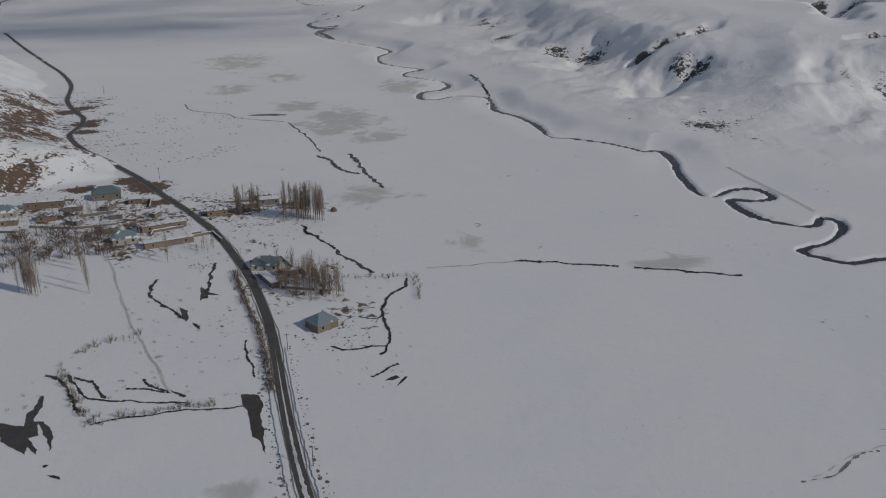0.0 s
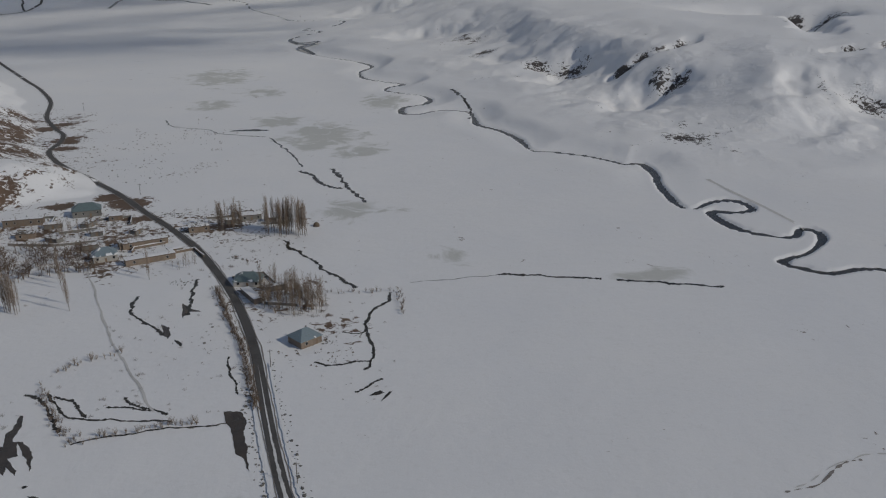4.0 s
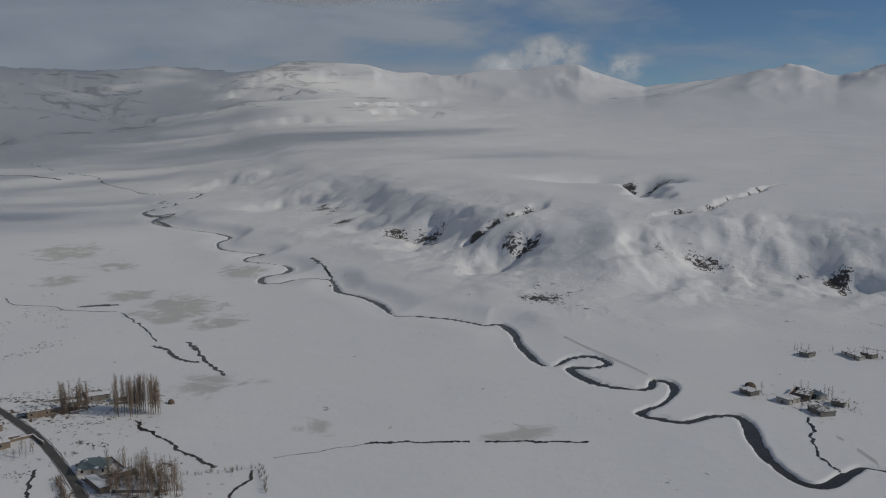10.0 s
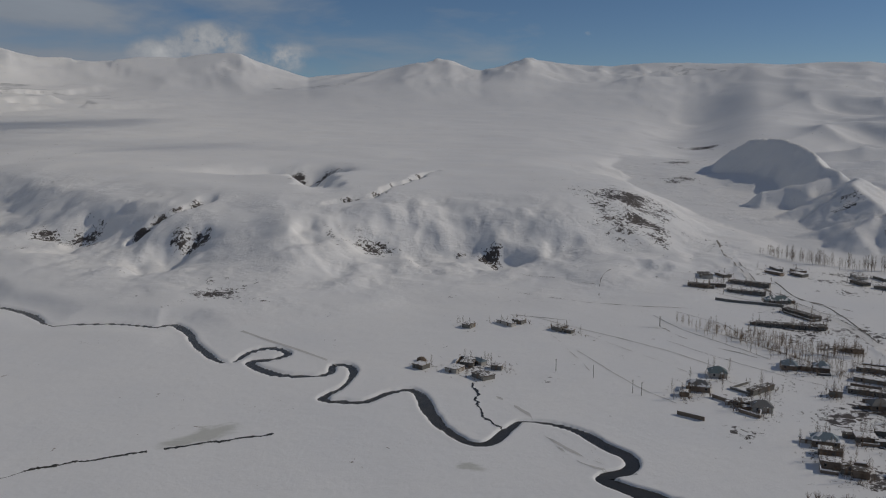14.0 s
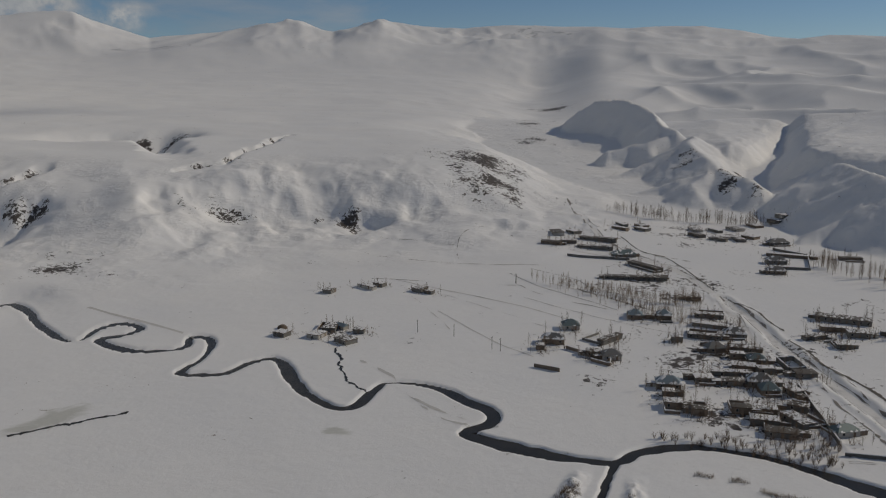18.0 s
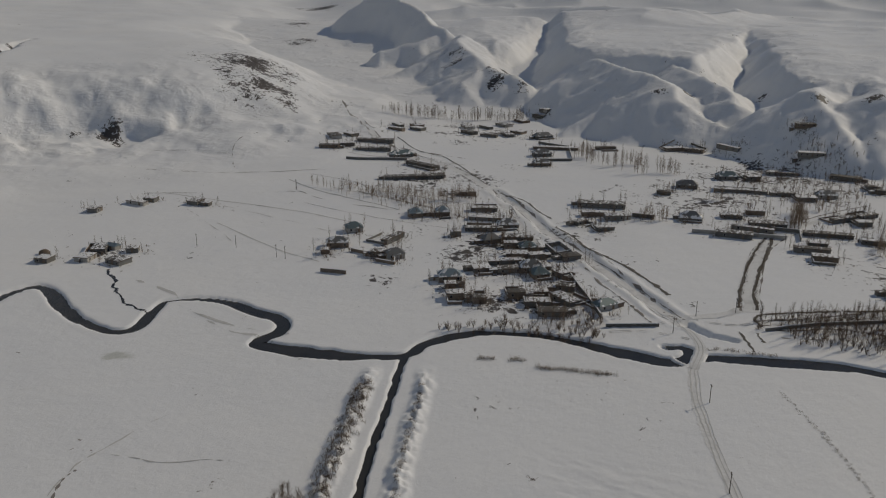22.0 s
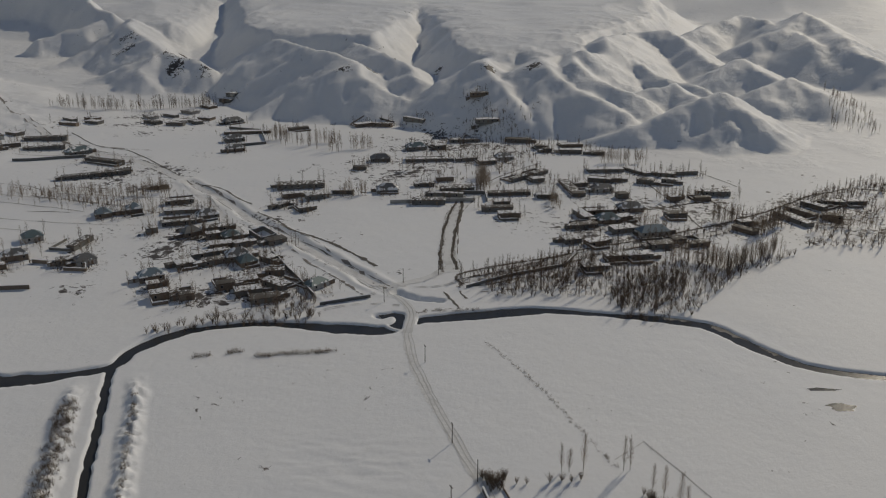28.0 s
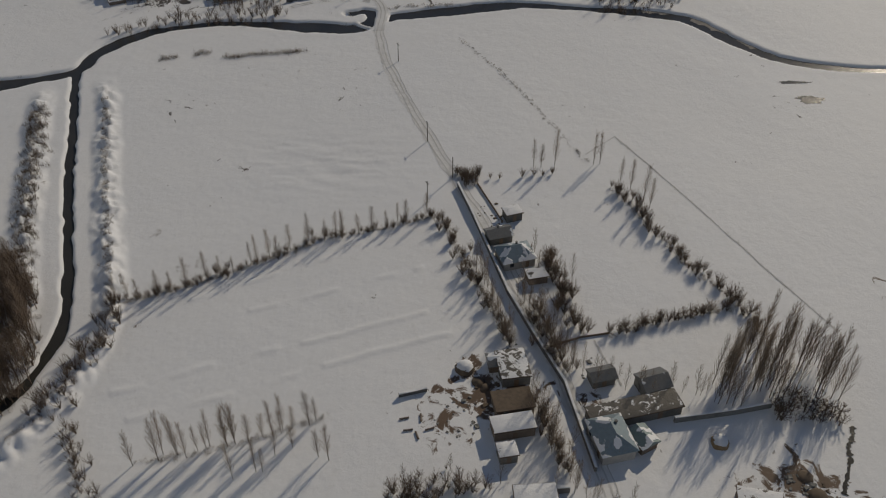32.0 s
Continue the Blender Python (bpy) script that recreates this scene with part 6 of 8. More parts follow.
def along(line, gap, jitter, seed=0):
    rnd = random.Random(seed * 101 + int(line[0][0] * 10))
    out, carry = [], 0.0
    for (ax, ay), (bx, by) in zip(line[:-1], line[1:]):
        length = math.hypot(bx - ax, by - ay)
        t = carry
        while t < length:
            k = t / length
            out.append((ax + (bx - ax) * k + rnd.gauss(0, jitter), ay + (by - ay) * k + rnd.gauss(0, jitter)))
            t += gap * rnd.uniform(0.5, 1.5)
        carry = t - length
    return out


def within(poly, count, seed=0):
    rnd = random.Random(seed * 77 + int(poly[0][0]))
    xs, ys = [p[0] for p in poly], [p[1] for p in poly]
    out = []
    while len(out) < count:
        x, y = rnd.uniform(min(xs), max(xs)), rnd.uniform(min(ys), max(ys))
        if bool(inside(np.array([x]), np.array([y]), poly)[0]):
            out.append((x, y))
    return out


def offset(line, dist):
    out = []
    for i, (x, y) in enumerate(line):
        ax, ay = line[max(i - 1, 0)]
        bx, by = line[min(i + 1, len(line) - 1)]
        n = math.hypot(bx - ax, by - ay) or 1
        out.append((x - (by - ay) / n * dist, y + (bx - ax) / n * dist))
    return out


# ---- roads, tracks and brooks ----
for line, wide, mat, label, lift in (
        (STREET_ROAD, 5.6, M_LANE, "snow-packed village street", 0.10), (STREAM_BED, 4.0, M_LANE, "snowed-up stream bed through the village", 0.08),
        (CROSS_ROAD, 4.5, M_TRACK, "snow-packed road beside the river", 0.11), (POPLAR_LANE, 7.0, M_TRACK, "straight lane between ditches", 0.10), (OLD_BANK, 2.6, M_DULL, "old river bank under the snow", 0.07),
        (EAST_ROAD, 3.6, M_TRACK, "snow-packed road through the east village", 0.13), (EAST_ROAD_TWO, 3.0, M_TRACK, "snow-packed village alley", 0.12)):
    tagged(ribbon("road", smooth_line(line, 5), wide, lift, mat, rag=0.25, seed=3), label, "road", kind="structure")
for line, wide, label in ((offset(SOUTH_LANE, 0.8), 0.4, "wheel rut in the lane's snow"), (offset(SOUTH_LANE, -0.8), 0.4, "wheel rut in the lane's snow"), (offset(SOUTH_LANE, 2.0), 0.25, "footpath beside the lane"),                           (MEADOW_TRACK, 0.9, "footpath trodden in snow"), (MEADOW_TRACK_TWO, 1.2, "footpath trodden in snow"), (HILL_TRACK, 1.2, "footpath trodden in snow"),
                          (HILL_TRACK_TWO, 1.4, "footpath trodden in snow"), (FIELD_PATH, 0.9, "footpath trodden in snow"), (DRIVE, 0.5, "footpath trodden in snow")):
    tagged(ribbon("path", wander(smooth_line(line, 12), 0.5, 12.0), wide, 0.09, M_LANE if "tyre" in label else M_DULL, rag=0.5, seed=5), label, "path", kind="structure")
for line, wide in ((BROOK_A, 1.7), (BROOK_A2, 3.4), (BROOK_A3, 3.0), (BROOK_B, 1.9), (BROOK_C, 1.5), (BROOK_D, 1.2), (BROOK_E, 1.1), (BROOK_F, 1.0), (CANAL_DITCH, 2.0),
                   (CANAL_DITCH_TWO, 2.2), (DITCH_THIN, 0.5), (BROOK_G, 1.8), (BROOK_H, 1.6), (BROOK_I, 1.6), (BROOK_J, 1.0), (BROOK_K, 1.3), (BROOK_L, 1.1), (BROOK_M, 1.4),
                   (BROOK_N, 0.8), (FIELD_DITCH, 0.9), (BROOK_O, 1.3), (BROOK_P, 3.0), (FARM_BROOK, 1.6), (EAST_DITCH, 1.0)):
    tagged(ribbon("brook", wander(smooth_line(line, 22), 0.9 + 0.25 * wide, 8.0), patchy(wide * 0.95, wide, 24, 0.85), 0.06, M_WATER, rag=0.75, seed=len(line) + int(wide * 10)), "narrow open brook cutting through snow", "brook", kind="structure")
for cx, cy, rx, ry, turn in ((-64, 307, 1.3, 5, 10), (-58, 297, 0.8, 3, 28), (14, 249, 2.2, 1.2, 20),
                             (17, 247, 3.4, 0.5, 60), (249, -117, 2.4, 4.8, 0), (261, -115, 1.0, 5.5, 0), (-86.6, 210, 0.8, 0.6, 0), (-82.4, 204.5, 1.9, 0.6, -30), (-60, 700, 14, 4, 0)):
    blob("pool", cx, cy, rx, ry, turn, M_WATER, "dark open pool in the snow", "pool", seed=int(abs(cx)), rag=0.3)
POOL_WEST = [(-113.2, 231.9), (-107.7, 234.5), (-99.3, 231.6), (-100.9, 239.1), (-99.6, 241.2), (-99.9, 249.2), (-101.7, 250.1), (-99.1, 249.5), (-97.6, 240.4), (-97.3, 234.1), (-94.3, 233.7),
             (-90.7, 228.7), (-88.7, 224.6), (-87.5, 217.0), (-90.3, 224.0), (-95.7, 233.1), (-93.2, 226.0), (-96.0, 224.9), (-90.9, 215.6), (-94.9, 220.4), (-94.0, 215.9), (-100.5, 221.2), (-105.1, 227.4)]
POOL_WEDGE = [(-36.0, 243.4), (-30.5, 242.6), (-28.3, 236.8), (-28.8, 230.7), (-26.8, 221.9), (-26.6, 215.9), (-25.3, 208.5), (-27.7, 215.7), (-30.2, 218.4), (-31.8, 227.3), (-33.7, 234.6)]
for outline, mat, label, category in ((POOL_WEST, M_BOG, "brown-black open pool in the snow", "pool"), (POOL_WEDGE, M_BOG, "dark wedge of open water beside the road", "pool"),
                                      ([(-62.0, 336.3), (-57.7, 329.5), (-53.1, 325.7), (-58.4, 326.3), (-59.6, 320.0), (-60.9, 328.9)], M_BOG, "small dark pool in the snow", "pool"),
                                      ([(-67.4, 315.4), (-63.5, 311.6), (-62.4, 302.6), (-64.4, 303.8)], M_BOG, "small dark pool in the snow", "pool")):
    patch("pool", outline, mat, label, category)
blob("island", 296.5, 131.5, 1.6, 1.1, 20, M_CAP, "snowy islet in the river bend", "island", lift=1.35, seed=4)
# snow thrown up beside the west road, and the strip left between the wheel tracks
near_road = sorted((p for p in smooth_line(WEST_ROAD, 16) if p[1] < 275), key=lambda p: p[1])
tagged(ribbon("snow_strip", near_road, lambda t: 1.9 * (1 - t), 0.16, M_TRACK, rag=0.5, seed=2), "strip of packed snow along the road's middle", "snow", kind="structure")
for side in (-3.9, 3.7):
    tagged(ribbon("snow_bank", offset(near_road, side), lambda t: 1.5 - 0.9 * t, 0.34, M_CAP, rag=0.7, seed=8), "ploughed bank of snow beside the road", "snow bank", kind="structure")
rubble(0, 0, 0, 0, 32, along(offset(near_road, -5.8), 1.7, 0.8, 3) + along(offset(near_road, -4.9), 3.2, 0.3, 4))
rubble(0, 0, 0, 0, 34, along(offset(near_road, 5.0), 1.3, 0.6, 5) + along(offset(near_road, 6.4), 3.0, 1.0, 6))
whole_road = smooth_line(WEST_ROAD, 10)
for side, wide in ((-2.3, 0.6), (2.3, 0.55)):
    tagged(ribbon("verge", wander(offset(whole_road, side), 0.4), patchy(wide, side, 150, 0.7), 0.09, M_DITCH_SHADE, rag=0.3, seed=19), "muddy verge beside the road", "verge", kind="structure")
for line, gap, wide in ((STREET_ROAD, 3.4, 0.9), (STREAM_BED, 3.2, 1.3), (STREAM_BED, -3.4, 0.9), (POPLAR_LANE, 4.3, 0.8), (POPLAR_LANE, -4.3, 0.8), (EAST_ROAD, 2.6, 1.1), (EAST_ROAD, -2.6, 0.9)):
    tagged(ribbon("ditch", wander(offset(smooth_line(line, 8), gap), 0.35, 10.0), patchy(wide, gap, 70), 0.14, M_DITCH_SHADE if wide > 0.5 else M_DULL, rag=0.8, seed=23), "muddy ditch beside the snowy road", "ditch", kind="structure")

# dark strips paint in the shade of low field walls and stream banks
for line, wide, mat, label in ((FIELD_WALL_A, 0.7, M_DITCH_SHADE, "low field bank under the snow"), (FIELD_WALL_B, 0.7, M_DITCH_SHADE, "low field bank under the snow"), (FIELD_WALL_C, 0.8, M_DITCH_SHADE, "low field bank under the snow"),
                               (FIELD_WALL_D, 0.6, M_DULL, "footpath trodden in snow"), (FIELD_WALL_E, 0.6, M_DULL, "footpath trodden in snow"), (FIELD_WALL_F, 0.7, M_DITCH_SHADE, "low field bank under the snow"),
                               (TREE_DITCH, 1.0, M_DITCH_SHADE, "ditch below a row of thin trees"), (BED_A, 2.4, M_DITCH_SHADE, "dark bank of the stream bed"), (BED_B, 2.0, M_DITCH_SHADE, "dark bank of the stream bed"), 
                               (BED_D, 1.8, M_DITCH_SHADE, "dark bank of the stream bed"), (BED_E, 1.6, M_DITCH_SHADE, "dark bank of the stream bed"), (BED_F, 1.8, M_DITCH_SHADE, "dark brook in the side valley"), (WOOD_DITCH, 1.3, M_DITCH_SHADE, "dark ditch before the river wood"), (WOOD_DITCH_TWO, 0.9, M_DITCH_SHADE, "dark ditch through the river wood")):
    tagged(ribbon("ditch", wander(smooth_line(line, 14), 0.8, 14.0), patchy(wide, len(label) + line[0][0], 26), 0.1, mat, rag=0.5, seed=29), label, "ditch", kind="structure")
thicket("trees", ["thin", "thin", "willow_shrub"], along(TREE_DITCH, 1.2, 3.0, 3), 4.0, 10.0, M_TWIG_PALE, "thin bare trees along a field ditch", "trees")
thicket("trees", ["thin"], along(offset(TREE_DITCH, 14), 4.0, 5.0, 4) + along(offset(TREE_DITCH, -12), 5.0, 4.0, 5), 4.0, 9.0, M_TWIG_PALE, "scattered thin bare trees in the meadow", "trees")
thicket("undergrowth", ["tuft"], along(WOOD_DITCH, 0.6, 0.6, 5), 0.6, 1.5, M_SEDGE, "dark dry growth along the ditches", "undergrowth")

EDGE_DITCH = [(119, 177), (131, 180), (146, 188), (152, 189)]
OLD_PATH = [(124, 179), (147, 189), (164, 191), (190, 188)]
OLD_PATH_TWO = [(162, 189), (165, 172), (175, 151)]
RIVER_OLD = [(260, 234), (255, 210), (256, 199), (250, 185), (244, 170)]
RIVER_OLD2 = [(286, 293), (279, 268), (264, 240), (260, 215), (262, 188)]
for line, wide, mat, label in ((EDGE_DITCH, 0.8, M_DITCH_SHADE, "thin dark ditch across the meadow"), (OLD_PATH, 0.6, M_DULL, "old footpath across the snow"), (OLD_PATH_TWO, 0.5, M_DULL, "old footpath across the snow"),
                               (RIVER_OLD, 1.6, M_DULL, "old river bank under the snow"), (RIVER_OLD2, 1.6, M_DULL, "old river bank under the snow")):
    tagged(ribbon("path", wander(smooth_line(line, 16), 0.9, 12.0), patchy(wide, wide * 7 + line[0][0], 22, 0.6), 0.08, mat, rag=0.4, seed=31), label, "path", kind="structure")

# ---- causeway over the river ----
tagged(ribbon("road", smooth_line(BRIDGE_ROAD, 8), 3.9, 0.09, M_TRACK, rag=0.2, seed=4), "snow-packed road over the causeway", "road", kind="structure")
for shift in (-0.8, 0.8):
    tagged(ribbon("path", wander(smooth_line(offset(BRIDGE_ROAD, shift), 8), 0.2, 6.0), 0.4, 0.12, M_DULL, rag=0.5, seed=8), "wheel rut in the road's snow", "path", kind="structure")
for line in ([(325.7, 37.2), (326.4, 48.4), (323.9, 60.2), (319.3, 68.9)], [(341.9, 46.0), (334.3, 54.4), (327.5, 63.2)], [(349, 41.5), (347, 32), (349, 22), (356, 12)]):
    for shift in (-0.7, 0.7):
        tagged(ribbon("path", wander(smooth_line(offset(line, shift), 10), 0.4, 9.0), patchy(0.5, line[0][0], 14, 0.6), 0.1, M_DULL, rag=0.5, seed=9), "wheel track by the river road", "path", kind="structure")
for line in ([(342.6, 20.3), (333.1, 16.1), (324.0, 12.0)], [(344, 12.0), (335, 9.5)]):
    tagged(ribbon("ditch", wander(smooth_line(line, 12), 0.7, 5.0), patchy(1.5, line[0][0], 14, 0.7), 0.07, M_SOIL_SHADE, rag=0.6, seed=10), "dark washed-out ditch by the river", "ditch", kind="structure")
SHOAL = [(321.0, -72.0), (318.0, -83.0), (312.5, -92.0), (301.8, -100.5), (290.0, -109.5), (281.5, -118.0)]
tagged(ribbon("shoal", wander(smooth_line(SHOAL, 14), 0.5, 5.0), patchy(3.2, 4.0, 20, 0.5), 0, M_DITCH_SHADE, level=-0.7, rag=0.6, seed=12), "brown gravel shoal along the river", "shoal", kind="structure")

# ---- villages ----
for rows, group in ((SIDE_STREET, "houses of the side street"), (HILLFOOT, "houses at the foot of the hills"), (EAST_VILLAGE, "houses of the east village")):
    rnd = random.Random(len(rows))
    spots = []
    for x, y, w, d, kind, turn in rows:
        shape = {"h": 1, "f": 0, "d": 0, "s": 2}[kind]
        tall = {"h": 2.7, "f": 2.6, "d": 2.5, "s": 2.3}[kind] + rnd.uniform(-0.3, 0.5)
        wall = rnd.choice((M_STONE, M_STONE, M_MUD, M_PLASTER)) if kind in "hf" else rnd.choice((M_STONE, M_STONE, M_STONE, M_MUD))
        tone = {M_MUD: "brown mud-brick", M_STONE: "grey stone", M_PLASTER: "pale plastered"}[wall]
        label = {"d": f"{tone} house under a dark earth roof", "s": f"long low {tone} range under a patchy snow roof"}.get(kind, "")
        house(x, y, w, shape, turn, d=d + rnd.uniform(-0.4, 1.2), h=tall, wall=wall, label=label, group=group, snow={"d": "worn", "s": rnd.choice(("worn", True))}.get(kind, True))
        ca, sa = math.cos(radians(turn)), math.sin(radians(turn))

        def beside(u, v):
            return (x + u * ca - v * sa, y + u * sa + v * ca)

        # lean-tos, yard walls and scrub gather round each house
        side = rnd.choice((-1, 1))
        if kind in "hdf" and rnd.random() < 0.75:
            sx, sy = beside(side * (w * 0.5 + 2.2), rnd.uniform(-1, 2))
            house(sx, sy, rnd.uniform(3.2, 5.0), 2, turn, d=rnd.uniform(2.6, 3.6), h=rnd.uniform(1.6, 2.0), group=group, name="lean_to", snow="worn")
        if rnd.random() < 0.8 and w > 6 and on_ground(x, y) < 3:
            deep = rnd.choice((-0.8, 1, 1)) * rnd.uniform(7, 12)
            wall_run("yard_wall", [beside(-side * w * 0.5, 0), beside(-side * w * 0.5, deep), beside(side * w * 0.35, deep)], rnd.uniform(0.9, 1.4), 0.4, rnd.choice((M_MUD, M_STONE)), "low yard wall with a ridge of snow")
        spots += [beside(rnd.uniform(-w, w) * 0.6, rnd.choice((-1, 1)) * rnd.uniform(d * 0.7, d + 4)) for k in range(11)]
    thicket("trees", ["thin"], [(px + rnd.gauss(0, 3), py + rnd.gauss(0, 3)) for px, py in spots], 4.0, 9.0, M_TWIG, "thin bare trees between the village houses", "trees")
    thicket("scrub", ["willow_shrub", "willow_shrub", "fruit_tree"], spots, 2.5, 6.0, M_TWIG, "bare scrub between the village houses", "scrub")
    for k, (x, y, w, d, kind, turn) in enumerate(rows):
        if k % 2 == 0:
            rubble(x + rnd.uniform(-6, 6), y + rnd.uniform(-6, 6), 7.0, 26, 41 + k)
    thicket("weeds", ["tuft"], [(px + rnd.gauss(0, 4), py + rnd.gauss(0, 4)) for px, py in spots for k in range(4)], 0.4, 1.1, M_SEDGE, "dark weeds and rubbish in the yards", "weeds")
for rows, turn, group in ((UPPER_STREET, -115, "houses of the upper street"), (VALLEY_FARM, -75, "farm buildings in the meadow"), (SIDE_VALLEY, -125, "houses of the side valley")):
    rnd = random.Random(len(rows))
    spots = [(x + rnd.gauss(0, w * 0.5), y + rnd.gauss(0, 6)) for x, y, w, kind in rows for k in range(6)]
    thicket("scrub", ["willow_shrub", "thin"], spots, 3.0, 7.5, M_TWIG, "bare scrub round the outlying houses", "scrub")
    thicket("weeds", ["tuft"], [(px + rnd.gauss(0, 5), py + rnd.gauss(0, 5)) for px, py in spots for k in range(3)], 0.4, 1.2, M_SEDGE, "dark weeds round the outlying houses", "weeds")
    for x, y, w, kind in rows:
        house(x, y, min(w, 15.0) * 1.05, kind, turn + rnd.gauss(0, 12) + rnd.choice((0, 0, 90)) * (w < 12), group=group, snow=rnd.choice(("worn", True)))
# shaded hedges, walls and banks, laid down as flat dark strips
for line, wide, label in ((LANE_SIDE, 1.5, "dark ditch along the straight lane"), (LANE_SIDE_TWO, 1.9, "dark ditch along the straight lane"), (WOOD_WALL, 1.7, "dark ditch before the river wood"), (WOOD_WALL_TWO, 1.0, "dark ditch through the river wood"),
                          (EAST_HEDGE, 1.4, "dark verge of the east village road"), (ALLEY, 1.1, "muddy alley between the yards"), (ALLEY_TWO, 1.2, "muddy alley between the yards"), (ALLEY_THREE, 1.2, "muddy alley between the yards"),
                          (PEAK_TRACK, 0.9, "muddy cart track below the peak"), (UPPER_ALLEY, 1.0, "muddy alley between the yards"), (YARD_LINE, 1.3, "dark ditch along the yards"), (STREAM_UPPER, 1.3, "dark cut bank of the stream bed"),
                          (STREAM_MIDDLE, 1.6, "dark cut bank of the stream bed"), (STREAM_LOWER, 2.0, "dark cut bank of the stream bed"), (FIELD_FENCE, 0.6, "dark field ditch across the snow"), (FIELD_FENCE_TWO, 0.5, "dark field ditch across the snow"),
                          (FIELD_FENCE_THREE, 0.35, "dark field ditch across the snow"), (STREET_KERB, 1.2, "muddy edge of the village street")):
    tagged(ribbon("ditch", wander(smooth_line(line, 14), 0.5, 14.0), patchy(wide, len(label) + line[0][0], 26, 0.8), 0.12, M_SOIL_SHADE, rag=0.6, seed=37), label, "ditch", kind="structure")
thicket("undergrowth", ["tuft"], [p for line in (LANE_SIDE, LANE_SIDE_TWO, WOOD_WALL, EAST_HEDGE, YARD_LINE) for p in along(line, 0.5, 0.5, 3)], 0.5, 1.3, M_SEDGE, "dark dry growth along the ditches", "undergrowth")
VILLAGE_HILL = [(644.4, 31.3), (708.3, 27.1), (740.0, 13.2), (690.8, -6.7), (680.7, -34.5), (614.5, -38.0), (586.3, -18.3), (598.7, 14.5)]
thicket("scrub", ["willow_shrub", "fruit_tree", "thin"], within(VILLAGE_HILL, 170, 5), 3.0, 7.0, M_TWIG, "dark bare scrub among the highest houses", "scrub")
for line, gap, low, high in VILLAGE_ROWS:
    thicket("trees", ["thin"], along(line, gap, 1.6, 3), low, high, M_TWIG_PALE, "row of thin bare poplars in the village", "trees")

